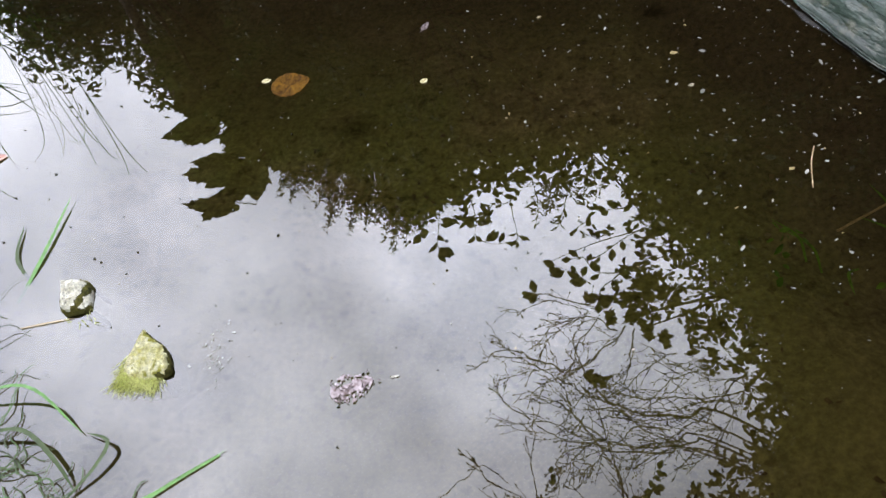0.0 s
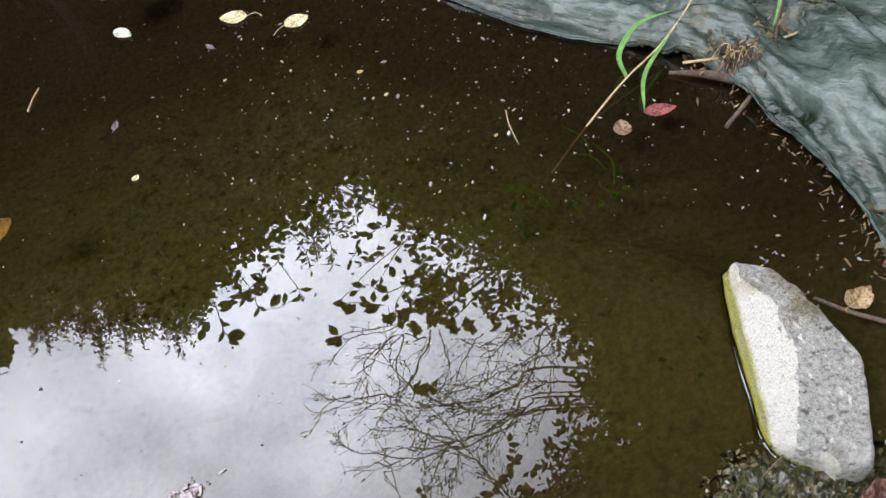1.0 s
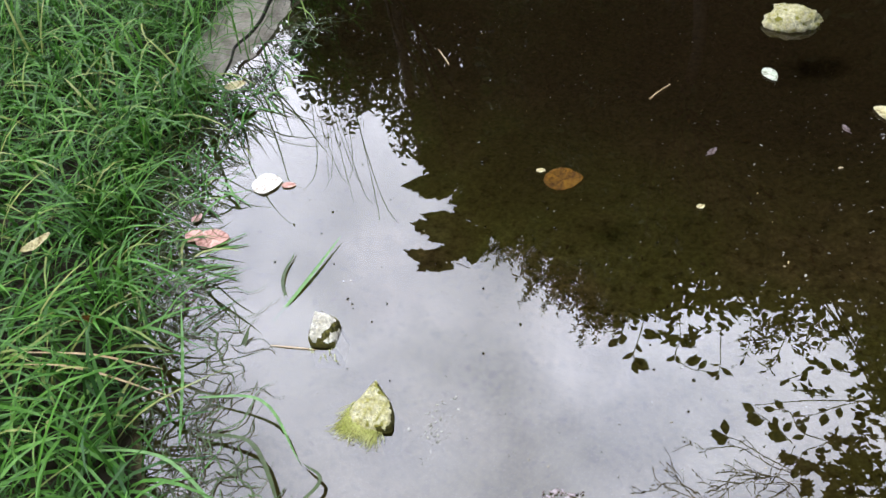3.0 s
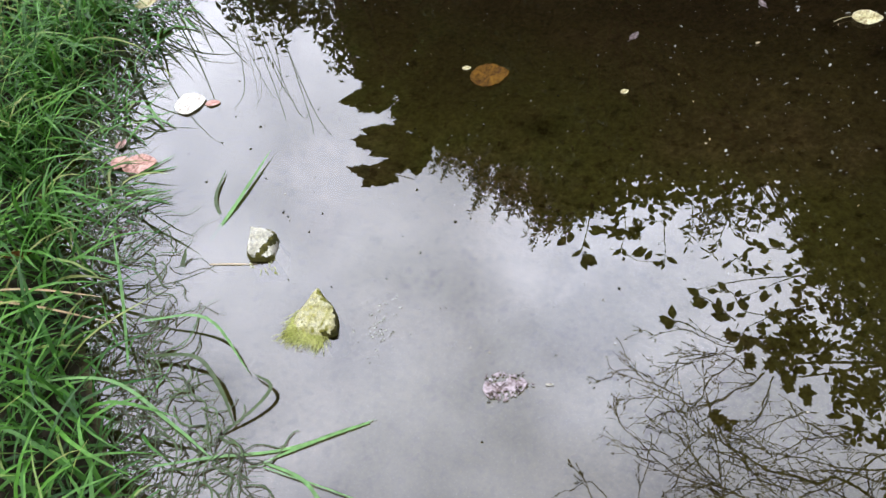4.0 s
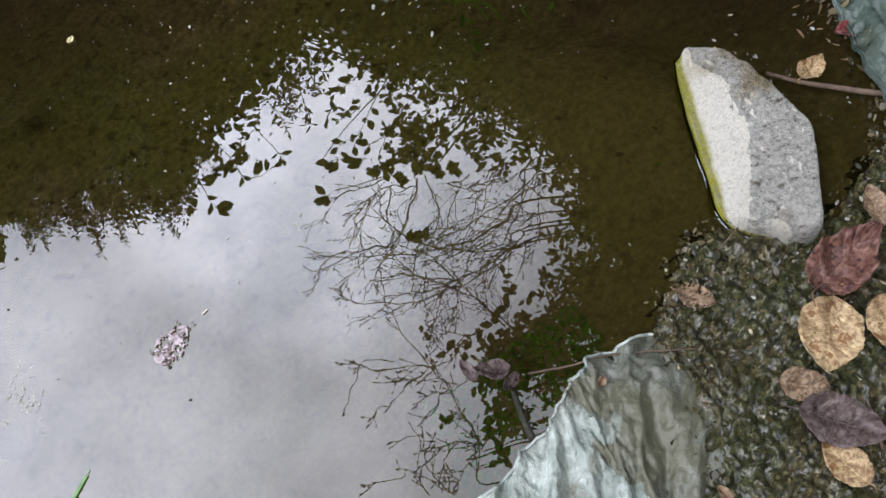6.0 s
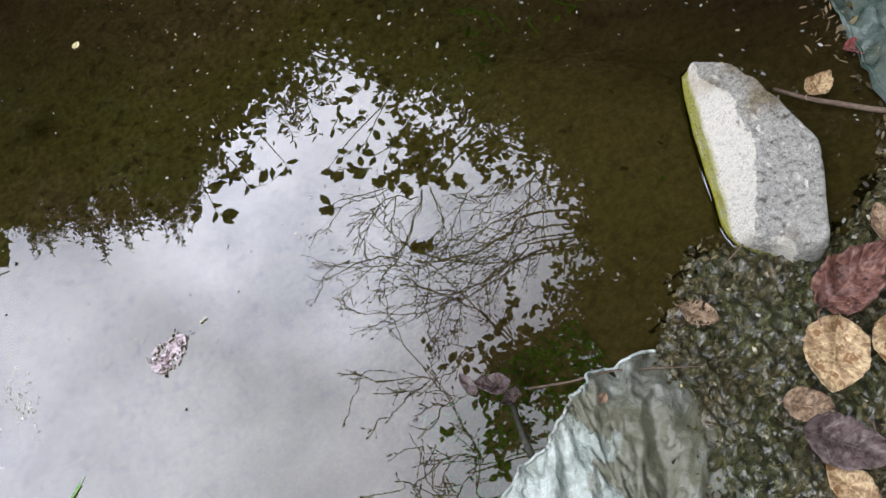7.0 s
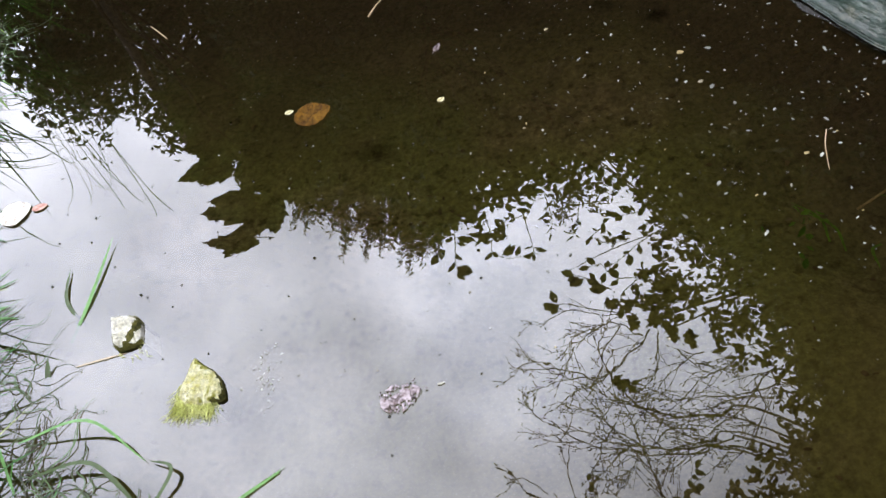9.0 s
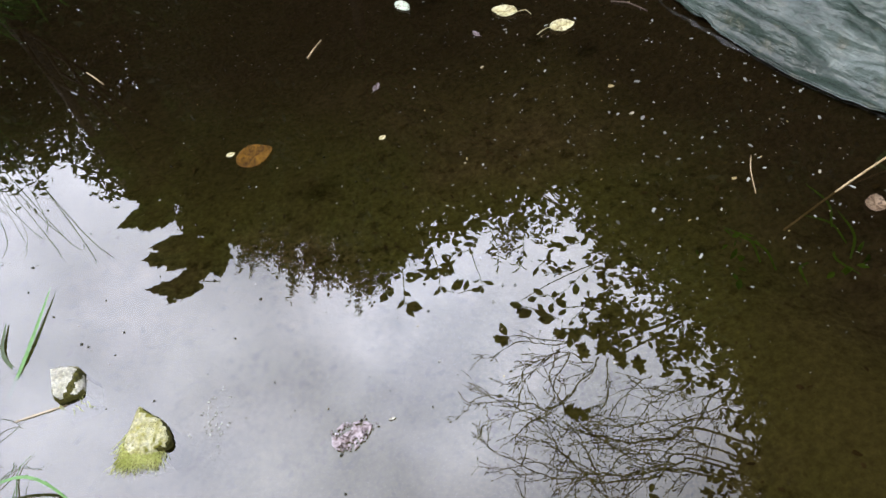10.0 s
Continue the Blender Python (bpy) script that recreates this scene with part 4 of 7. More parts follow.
# ---------------------------------------------------------------- trees
def leaf_cloud(lobes, per, length, ratio, flat=0.6, skin=0.0, lobed=False, seed=1, plain=False):
    """Leaves strewn through ball-shaped lobes (x, y, z, r). per: leaves for a square metre of a lobe's cross-section."""
    rng = np.random.default_rng(seed)
    verts, faces = [], []
    if lobed:
        k5 = [(0, 0), (0.10, -0.16), (0.34, -0.10), (0.26, 0.06), (0.52, 0.20), (0.34, 0.30), (0.42, 0.52), (0.20, 0.56), (0.14, 0.76), (0.0, 1.0)]
        shape = np.array(k5 + [(-a, b) for a, b in k5[-2:0:-1]])
    else:
        shape = np.array([(0, 0), (0.32, 0.2), (0.5, 0.48), (0.3, 0.78), (0, 1.0), (-0.3, 0.78), (-0.5, 0.48), (-0.32, 0.2)])
    if plain:
        shape = np.array([(0, 0), (0.5, 0.5), (0, 1.0), (-0.5, 0.5)])
    fold = np.abs(shape[:, 0]) * 0.35
    for x, y, z, r in lobes:
        count = max(3, int(per * math.pi * r * r / max(1.0, r / 0.95) ** 1.6))
        d = rng.normal(size=(count, 3))
        d /= np.linalg.norm(d, axis=1)[:, None]
        rad = r * (skin + (1 - skin) * rng.random(count) ** 0.45)
        # broken outline: the lobe bulges and dents
        bulge = np.array([1 + 0.55 * fbm(a * 1.8 + x, b * 1.8 + y, c * 1.8 + z, 2) for a, b, c in d])
        centre = np.array([x, y, z]) + d * (rad * bulge)[:, None]
        yaw, pitch, rollv = rng.random(count) * 2 * np.pi, rng.normal(size=count) * flat - 0.3, rng.normal(size=count) * flat
        size = length * max(1.0, r / 0.95) * rng.uniform(0.65, 1.25, count)
        ca, sa, cp, sp, cq, sq = np.cos(yaw), np.sin(yaw), np.cos(pitch), np.sin(pitch), np.cos(rollv)[:, None], np.sin(rollv)[:, None]
        ahead = np.stack([ca * cp, sa * cp, sp], 1)
        side0 = np.stack([-sa, ca, 0 * sa], 1)
        up0 = np.cross(ahead, side0)
        side, up = cq * side0 + sq * up0, cq * up0 - sq * side0
        across = shape[:, 0] * ratio * (1.24 if lobed else 1.0)
        pts = across[None, :, None] * side[:, None] + shape[None, :, 1, None] * ahead[:, None] + (fold * ratio)[None, :, None] * up[:, None]
        verts.append((centre[:, None] + pts * size[:, None, None]).reshape(-1, 3))
    verts = np.concatenate(verts)
    m = len(shape)
    half = m // 2
    first = np.arange(len(verts) // m)[:, None] * m
    faces = (first + np.arange(half + 1), first + np.array([0, *range(half, m)]))
    return verts, faces


def crown_part(tree, name, lobes, per, length, ratio, mat, label="", **more):
    v, f = leaf_cloud(lobes, per, length, ratio, **more)
    return mesh_object(name, v, f, mat, False, tree, label)


def limb_line(a, b, sag=0.1, bends=5):
    a, b = np.array(a, float), np.array(b, float)
    far = np.linalg.norm(b - a)
    pts = [a + (b - a) * k / bends + (np.array([rnd(-1, 1), rnd(-1, 1), rnd(-0.5, 1)]) * sag * far * 0.35 if 0 < k < bends else 0) for k in range(bends + 1)]
    return smooth_line(pts, 3)


def tree_base(x, y, height, girth, label, lean=(0, 0)):
    """An Empty at the foot of a tree with its trunk; gives the tree and a function of the trunk's line."""
    z = ground_at(x, y)
    root = new("tree")
    root.location = (0, 0, 0)
    top = np.array([x + lean[0], y + lean[1], height])
    line = limb_line((x, y, z - 0.1), top, 0.05, 6)
    v, f = tube_data(line, girth, girth * 0.28, 9)
    flare = line[0]
    for k in range(9):
        v[k] = flare + (np.array(v[k]) - flare) * 1.5
    mesh_object("trunk", v, f, BARK, parent=root)
    tagged(root, label, "tree", "trees round the pond")
    return root, line


def limbs_to(root, line, targets, girth):
    """A limb from the trunk to each lobe, each a part of the tree."""
    for tx, ty, tz, r in targets:
        k = min(len(line) - 1, max(2, int(len(line) * min(0.95, max(0.25, (tz - 1.2) / (line[-1][2] + 0.01))))))
        v, f = tube_data(limb_line(line[k], (tx, ty, tz), 0.14), girth, 0.008, 6)
        # side boughs inside the lobe
        for _ in range(4):
            e = np.array([tx, ty, tz]) + np.array([rnd(-1, 1), rnd(-1, 1), rnd(-1, 1)]) * r * 0.7
            tube_data(limb_line((tx, ty, tz), e, 0.2, 3), 0.012, 0.004, 5, v, f)
        mesh_object("limb", v, f, BARK, parent=root)


def wood_tree(x, y, height, girth, lobes, per, length, ratio, mat, label, seed, **more):
    root, line = tree_base(x, y, height, girth, label)
    limbs_to(root, line, lobes[::2], girth * 0.3)
    crown_part(root, "crown", lobes, per, length, ratio, mat, seed=seed, plain=True, **more)
    return root


wood_tree(-6.6, 9.6, 4.6, 0.14, [(-7.0, 8.1, 2.8, 0.9), (-7.4, 8.5, 2.0, 1.2), (-7.6, 8.8, 0.9, 1.3), (-5.9, 8.5, 4.5, 0.9), (-6.3, 9.1, 3.5, 1.3), (-6.8, 9.6, 1.7, 1.5)],
          1000, 0.15, 0.42, FOLIAGE, "bushy dark green tree behind the grassy bank", 11)
wood_tree(-5.0, 10.6, 6.6, 0.2, [(-5.1, 9.4, 6.0, 0.9), (-5.6, 10.2, 4.5, 1.2), (-6.2, 11.0, 2.9, 1.7), (-3.9, 9.2, 6.7, 1.0), (-4.3, 10.1, 5.4, 1.3), (-4.7, 11.0, 3.4, 1.7), (-5.0, 11.4, 1.7, 1.5)],
          1000, 0.15, 0.42, FOLIAGE, "tall dense dark green tree beyond the pond", 12)
wood_tree(-2.2, 11.0, 7.6, 0.22, [(-2.5, 8.5, 6.5, 0.9), (-2.9, 9.4, 5.3, 1.2), (-3.2, 10.4, 3.5, 1.5), (-3.5, 11.1, 1.7, 1.5), (-1.7, 9.0, 7.3, 1.0), (-2.0, 10.0, 6.0, 1.3), (-2.3, 11.1, 4.2, 1.6), (-2.5, 12.0, 2.0, 1.6)],
          1000, 0.13, 0.40, FOLIAGE, "tall fine-leaved dark tree beyond the pond", 13)
wood_tree(0.0, 11.4, 7.2, 0.22, [(-0.9, 9.4, 7.2, 1.0), (-1.0, 10.4, 5.9, 1.3), (-1.2, 11.5, 4.1, 1.6), (-1.3, 12.4, 2.0, 1.7), (0.1, 9.4, 6.3, 0.9), (0.1, 10.4, 5.0, 1.2), (0.0, 11.3, 3.2, 1.6), (0.0, 12.0, 1.7, 1.5)],
          1000, 0.15, 0.42, FOLIAGE, "broad dark green tree beyond the pond", 14)
wood_tree(2.0, 11.6, 6.8, 0.22, [(1.1, 10.6, 6.7, 1.0), (1.2, 11.5, 5.3, 1.4), (1.2, 12.5, 3.2, 1.7), (1.9, 9.1, 6.4, 0.9), (2.1, 10.0, 5.2, 1.2), (2.3, 11.0, 3.4, 1.5), (2.4, 11.7, 1.7, 1.4)],
          1000, 0.15, 0.42, FOLIAGE, "dense dark green tree beyond the pond", 15)
wood_tree(3.8, 10.4, 8.6, 0.25, [(2.7, 8.4, 7.7, 1.0), (3.0, 9.5, 6.5, 1.3), (3.3, 10.7, 4.7, 1.6), (3.6, 11.6, 2.6, 1.7), (3.4, 7.8, 8.3, 1.0), (3.8, 8.9, 7.1, 1.3), (4.3, 10.2, 5.4, 1.7), (4.8, 11.2, 3.3, 1.8)],
          1000, 0.15, 0.42, FOLIAGE, "high-crowned dark tree beyond the liner", 16)
wood_tree(5.8, 9.2, 9.4, 0.26, [(3.9, 7.1, 8.4, 1.0), (4.5, 8.2, 7.3, 1.3), (5.2, 9.4, 5.7, 1.6), (5.7, 10.4, 3.6, 1.7), (4.4, 6.4, 9.0, 1.0), (5.1, 7.5, 8.0, 1.3), (6.0, 8.7, 6.4, 1.7), (6.7, 9.8, 4.4, 1.8)],
          1000, 0.15, 0.42, FOLIAGE, "high broad dark tree beyond the liner", 17)

# the tree that leans over the boulder side of the pond
right_lobes = [(3.23, 5.0, 5.0, 0.75), (3.01, 4.2, 5.0, 0.60), (2.91, 3.5, 5.0, 0.58), (2.55, 2.85, 5.0, 0.46), (1.95, 2.25, 5.0, 0.42), (1.35, 2.05, 5.0, 0.33), (0.95, 2.1, 5.0, 0.26),
               (0.76, 1.72, 5.0, 0.18), (1.50, 1.45, 5.0, 0.5), (2.30, 1.5, 5.1, 0.65), (3.13, 2.2, 5.1, 0.8), (3.83, 3.2, 5.2, 0.9), (4.13, 4.6, 5.4, 1.0), (3.6, 1.3, 5.0, 0.6)]
wide_lobes = [(5.0, 3.7, 4.3, 1.1), (5.7, 2.4, 4.3, 1.1), (4.6, 4.8, 4.0, 1.1), (5.7, 0.9, 4.5, 1.1), (4.7, 2.0, 5.0, 1.1), (4.9, 6.0, 5.6, 1.2), (5.6, 4.0, 4.2, 1.4), (5.6, 1.6, 3.8, 1.3), (6.5, 5.4, 4.2, 1.6), (6.2, 7.2, 5.0, 1.5), (7.2, 2.4, 3.0, 1.6), (6.4, -0.2, 3.8, 1.5), (7.2, 4.2, 2.2, 1.6), (7.8, 0.6, 2.0, 1.6), (7.6, 6.6, 2.6, 1.6)]
lean_tree, lean_line = tree_base(4.6, 2.6, 5.6, 0.16, "leafy tree leaning out over the boulder and litter")
limbs_to(lean_tree, lean_line, right_lobes[::2], 0.04)
crown_part(lean_tree, "inner_crown", [(x + 0.30, y + 0.02, z + 0.5, r * 0.92) for x, y, z, r in right_lobes if r > 0.4], 1100, 0.16, 0.5, FOLIAGE_BROWN, seed=29, plain=True)
crown_part(lean_tree, "crown", right_lobes, 2100, 0.095, 0.36, FOLIAGE_BROWN, seed=21)
wood_tree(6.4, 3.2, 5.4, 0.2, wide_lobes, 1700, 0.13, 0.36, FOLIAGE, "wide dark tree on the bank behind the boulder", 22)

# unseen trees added left and behind to shade the pond; far ones fill reflections
for k, (x, y, high, wide) in enumerate([(-10.5, 5.5, 3.4, 1.8), (-10.0, 0.5, 7.5, 2.6), (-8.0, -5.0, 8.5, 2.7), (-3.2, -7.6, 9.0, 2.7), (1.8, -7.4, 9.0, 2.7), (6.2, -5.6, 8.6, 2.6), (8.6, -2.6, 8.0, 2.4),
                                        (-13.0, 12.0, 4.0, 2.2), (-6.0, 16.5, 8.4, 3.0), (-1.0, 18.0, 12.0, 3.8), (5.0, 17.0, 12.5, 3.8), (11.0, 13.5, 12.0, 3.8), (12.5, 6.0, 10.0, 3.6)]):
    ring = [(x + rnd(-1, 1) * wide * 0.4, y + rnd(-1, 1) * wide * 0.4, high * q, wide * (1.0 - 0.45 * abs(q - 0.45))) for q in (0.16, 0.34, 0.5, 0.66, 0.8)] + [(x, y, high * 0.95, wide * 0.6)]
    wood_tree(x, y, high, 0.24, ring, 700, 0.18, 0.42, FOLIAGE, "tall dense dark tree added round the pond to close off the sky", 40 + k)

# hanging sprays of the broad-leaved tree over the middle of the pond
spray_tree, spray_line = tree_base(-0.9, 8.0, 6.4, 0.11, "slender leafy tree whose sprays hang over the pond")
spray = [(-0.91, 5.82, 5.0, 0.29), (-0.60, 5.94, 5.0, 0.26), (-0.79, 6.33, 5.0, 0.37), (-0.33, 6.10, 5.0, 0.21), (-0.08, 6.05, 5.0, 0.18), (-0.38, 5.47, 5.0, 0.09),
         (0.08, 6.26, 5.0, 0.25), (0.35, 6.25, 5.0, 0.21), (-0.00, 6.59, 5.0, 0.34), (-0.45, 6.72, 5.0, 0.38), (-0.14, 7.17, 5.0, 0.42), (0.45, 6.84, 5.0, 0.37),
         (0.65, 6.13, 5.0, 0.15), (0.56, 6.57, 5.0, 0.17), (0.88, 6.82, 5.0, 0.28), (1.15, 6.62, 5.0, 0.20), (1.44, 6.46, 5.0, 0.24), (1.29, 6.92, 5.0, 0.34),
         (0.65, 7.30, 5.0, 0.42), (1.67, 6.34, 5.0, 0.29), (1.42, 5.99, 5.0, 0.10), (1.44, 5.74, 5.0, 0.11), (1.56, 5.57, 5.0, 0.12), (1.79, 5.49, 5.0, 0.17),
         (2.04, 5.42, 5.0, 0.17), (1.82, 5.94, 5.0, 0.29), (2.31, 5.67, 5.0, 0.31), (2.48, 5.36, 5.0, 0.27), (1.47, 5.52, 5.0, 0.09), (1.65, 5.41, 5.0, 0.08),
         (1.90, 5.30, 5.0, 0.07)]
limbs_to(spray_tree, spray_line, spray[::2], 0.014)
open_edge = [(-0.45, 5.71, 5.0, 0.10), (-0.17, 5.50, 5.0, 0.09), (0.88, 6.34, 5.0, 0.11), (1.08, 6.02, 5.0, 0.07), (1.26, 6.23, 5.0, 0.08), (1.08, 6.24, 5.0, 0.06),
     (1.41, 6.19, 5.0, 0.09), (2.24, 5.17, 5.0, 0.10), (2.36, 4.90, 5.0, 0.11), (0.86, 6.45, 5.0, 0.13), (0.96, 5.98, 5.0, 0.07), (0.97, 6.22, 5.0, 0.07),
     (1.35, 5.85, 5.0, 0.10), (1.54, 5.95, 5.0, 0.12), (1.46, 6.37, 5.0, 0.13), (0.90, 5.48, 5.0, 0.05), (0.97, 5.32, 5.0, 0.06), (1.12, 5.37, 5.0, 0.05),
     (1.31, 5.41, 5.0, 0.06), (0.61, 6.29, 5.0, 0.10), (1.14, 6.13, 5.0, 0.05)]
narrow = [(0.47, 5.89, 5.0, 0.13), (0.51, 5.67, 5.0, 0.11), (0.34, 5.67, 5.0, 0.07), (0.73, 5.87, 5.0, 0.12), (0.86, 5.75, 5.0, 0.09), (0.89, 6.05, 5.0, 0.10),
     (0.99, 5.79, 5.0, 0.05), (0.63, 6.01, 5.0, 0.12)]
back = [(-1.7 + 0.62 * k, 7.75 + 0.15 * (k % 2), 5.0 + 0.12 * (k % 3), 0.62) for k in range(10)]
for row, (y, z, r) in enumerate([(8.3, 3.9, 0.75), (8.7, 2.7, 0.8)]):
    back += [(-2.6 + 0.72 * k, y + 0.1 * (k % 2), z, r) for k in range(9)]
back += [(-2.3, 7.9, 4.7, 0.8), (-2.9, 8.1, 4.4, 0.7)]
back += [(-0.1 + 0.48 * k, 6.85 + 0.1 * (k % 2), 5.1, 0.34) for k in range(6)]
crown_part(spray_tree, "inner_crown", back, 1000, 0.15, 0.45, FOLIAGE, seed=28, plain=True)
crown_part(spray_tree, "crown", spray, 520, 0.135, 0.55, FOLIAGE, seed=23)
crown_part(spray_tree, "crown", open_edge, 520, 0.115, 0.5, FOLIAGE, seed=24)
crown_part(spray_tree, "crown", narrow, 900, 0.105, 0.24, FOLIAGE_BROWN, "brownish narrow drooping leaves", seed=30)


def leafy_spray(tree, plan, length, ratio, count, bare=0.0, z=5.0):
    """A thin stem with leaves to both sides by turns; bare: the share of it without leaves."""
    line = smooth_line([(x, y, z + 0.04 * math.sin(3 * k)) for k, (x, y) in enumerate(plan)], 8)
    v, f = tube_data(line, 0.006, 0.0028, 5)
    half = [(0.0, 0.0), (0.16, 0.10), (0.36, 0.26), (0.48, 0.44), (0.42, 0.64), (0.24, 0.83), (0.0, 1.0)]
    for k in range(count):
        t = bare + (1 - bare) * (k + rnd(-0.4, 1.2)) / count
        t = min(1.0, max(0.0, t))
        at = min(len(line) - 2, int(t * (len(line) - 1)))
        way = line[at + 1] - line[max(at - 1, 0)]
        way = way / np.linalg.norm(way)
        turn = (rnd(0.25, 1.35) if k < count - 1 else rnd(-0.3, 0.3)) * random.choice((1, 1, -1) if k % 2 else (-1, -1, 1))
        c, q = math.cos(turn), math.sin(turn)
        ahead = np.array([way[0] * c - way[1] * q, way[0] * q + way[1] * c, rnd(-0.45, 0.2)])
        ahead /= np.linalg.norm(ahead)
        side = np.cross(ahead, (0, 0, 1.0))
        side = side / np.linalg.norm(side) + np.array([0, 0, rnd(-0.6, 0.6)])
        side /= np.linalg.norm(side)
        up, size = np.cross(side, ahead), length * rnd(0.7, 1.45)
        foot = line[at] + ahead * size * 0.12
        tube_data(np.array([line[at], foot]), 0.002, 0.002, 4, v, f)
        first = len(v)
        ring = half + [(-a, b) for a, b in half[-2:0:-1]]
        for a, b in ring:
            v.append(foot + size * (ahead * b + side * a * ratio + up * (0.25 * abs(a) * ratio - 0.12 * b * b)))
        f.append(tuple(range(first, first + 7)))
        f.append((first, *range(first + 6, first + len(ring))))
    return mesh_object("spray", v, f, FOLIAGE, False, tree)


leafy_spray(spray_tree, [(1.28, 5.63), (1.10, 5.61), (0.90, 5.63)], 0.110, 0.58, 6, 0.00)
leafy_spray(spray_tree, [(1.50, 5.39), (1.24, 5.22), (1.06, 5.05), (0.92, 4.97)], 0.115, 0.58, 8, 0.00)
leafy_spray(spray_tree, [(1.17, 4.80), (0.95, 4.82), (0.83, 4.98), (0.69, 4.97)], 0.090, 0.62, 8, 0.00)
leafy_spray(spray_tree, [(0.90, 4.67), (0.76, 4.78), (0.63, 4.84), (0.51, 4.90)], 0.125, 0.60, 8, 0.00)
leafy_spray(spray_tree, [(0.96, 4.39), (0.67, 4.47), (0.45, 4.53), (0.33, 4.53)], 0.110, 0.58, 6, 0.72)
leafy_spray(spray_tree, [(0.06, 5.81), (0.11, 5.53), (0.15, 5.33), (0.17, 5.18)], 0.100, 0.45, 4, 0.70)
leafy_spray(spray_tree, [(-0.36, 5.77), (-0.28, 5.47), (-0.27, 5.24), (-0.11, 5.16), (0.05, 5.15)], 0.115, 0.50, 10, 0.00)
leafy_spray(spray_tree, [(-0.70, 5.67), (-0.68, 5.38), (-0.67, 5.14), (-0.63, 5.01)], 0.135, 0.55, 7, 0.20)
leafy_spray(spray_tree, [(-0.89, 5.60), (-0.86, 5.37), (-0.88, 5.18)], 0.135, 0.55, 6, 0.20)
leafy_spray(spray_tree, [(0.31, 6.00), (0.36, 5.78), (0.37, 5.57), (0.35, 5.46)], 0.100, 0.24, 16, 0.00)
leafy_spray(spray_tree, [(0.69, 5.92), (0.65, 5.68), (0.63, 5.48), (0.56, 5.36)], 0.100, 0.24, 14, 0.00)
leafy_spray(spray_tree, [(0.89, 5.46), (0.78, 5.37), (0.70, 5.28)], 0.090, 0.50, 5, 0.00)
leafy_spray(spray_tree, [(1.15, 5.29), (0.96, 5.25), (0.81, 5.29)], 0.060, 0.50, 10, 0.00)
leafy_spray(spray_tree, [(-0.08, 5.71), (-0.23, 5.52), (-0.38, 5.46), (-0.54, 5.48)], 0.110, 0.55, 8, 0.00)
leafy_spray(spray_tree, [(0.19, 5.87), (0.05, 5.71), (-0.10, 5.67)], 0.100, 0.55, 7, 0.00)
leafy_spray(spray_tree, [(1.28, 4.90), (1.14, 4.75), (1.00, 4.60), (0.98, 4.43)], 0.110, 0.55, 8, 0.00)
v, f = tube_data(smooth_line([(2.3, 5.8, 5.2), (1.6, 5.5, 5.15), (0.95, 5.2, 5.05), (0.45, 4.9, 5.0)], 5), 0.010, 0.003, 5)
mesh_object("limb", v, f, BARK, parent=spray_tree)

# feathery tips of a finer tree
fine_tree, fine_line = tree_base(-3.4, 10.2, 8.6, 0.15, "feathery dark tree with drooping fine twigs")
tips = [(-4.6, 10.35, 8.9, 0.6), (-3.8, 9.75, 9.0, 0.5), (-3.1, 9.5, 9.0, 0.5), (-2.4, 9.1, 9.0, 0.48), (-1.75, 8.95, 9.0, 0.44), (-1.2, 8.9, 8.6, 0.35)]
strands = [(-4.45, 9.1), (-4.2, 8.95), (-3.92, 9.14), (-3.68, 8.86), (-3.4, 8.30), (-3.0, 8.26), (-2.72, 8.33), (-2.54, 8.43), (-2.34, 8.12), (-2.17, 7.84), (-1.95, 7.98), (-1.72, 8.2)]
strands += [(x + 0.13, y + 0.3) for x, y in strands]
rr = random.Random(5)
v, f = [], []
for x, y in strands:
    # a drooping strand: needled tufts that grow smaller towards its tip
    dx = rr.uniform(-0.05, 0.2)
    tube_data(np.array([(x + dx, y + 1.0, 9.05), (x + dx * 0.4, y + 0.5, 9.02), (x, y, 9.0)]), 0.014, 0.004, 5, v, f)
    tips += [(x + dx * (q / 9) ** 1.5, y + 0.105 * q, 9.0, (0.034 + 0.0175 * q) * rr.uniform(0.6, 1.25)) for q in range(10)]
mesh_object("branch", v, f, TWIG, parent=fine_tree)
crown_part(fine_tree, "crown", tips, 900, 0.095, 0.28, FOLIAGE, seed=25, flat=0.9)
inside = [(-4.42, 10.90, 9.2, 0.58), (-3.68, 10.69, 9.2, 0.57), (-2.99, 10.36, 9.2, 0.56), (-2.31, 10.04, 9.2, 0.55), (-1.63, 9.72, 9.2, 0.46), (-3.93, 11.44, 9.2, 0.70),
     (-2.90, 11.03, 9.2, 0.69), (-1.88, 10.62, 9.2, 0.68)]
crown_part(fine_tree, "inner_crown", inside, 620, 0.17, 0.4, FOLIAGE, seed=35, plain=True)
limbs_to(fine_tree, fine_line, tips[:6], 0.03)

# maple with large pointed leaves
maple, maple_line = tree_base(-3.6, 6.4, 4.2, 0.10, "young maple with large lobed leaves over the water")
maple_lobes = [(-2.20, 5.10, 3.05, 0.18), (-1.75, 4.85, 3.1, 0.22), (-2.60, 5.6, 3.1, 0.3), (-2.05, 5.2, 3.1, 0.28), (-2.0, 5.5, 3.2, 0.4), (-1.3, 5.2, 3.4, 0.35), (-2.9, 6.1, 3.1, 0.4)]
limbs_to(maple, maple_line, maple_lobes[::2], 0.02)
crown_part(maple, "crown", maple_lobes, 260, 0.19, 0.95, FOLIAGE, seed=26, flat=0.3, lobed=True)


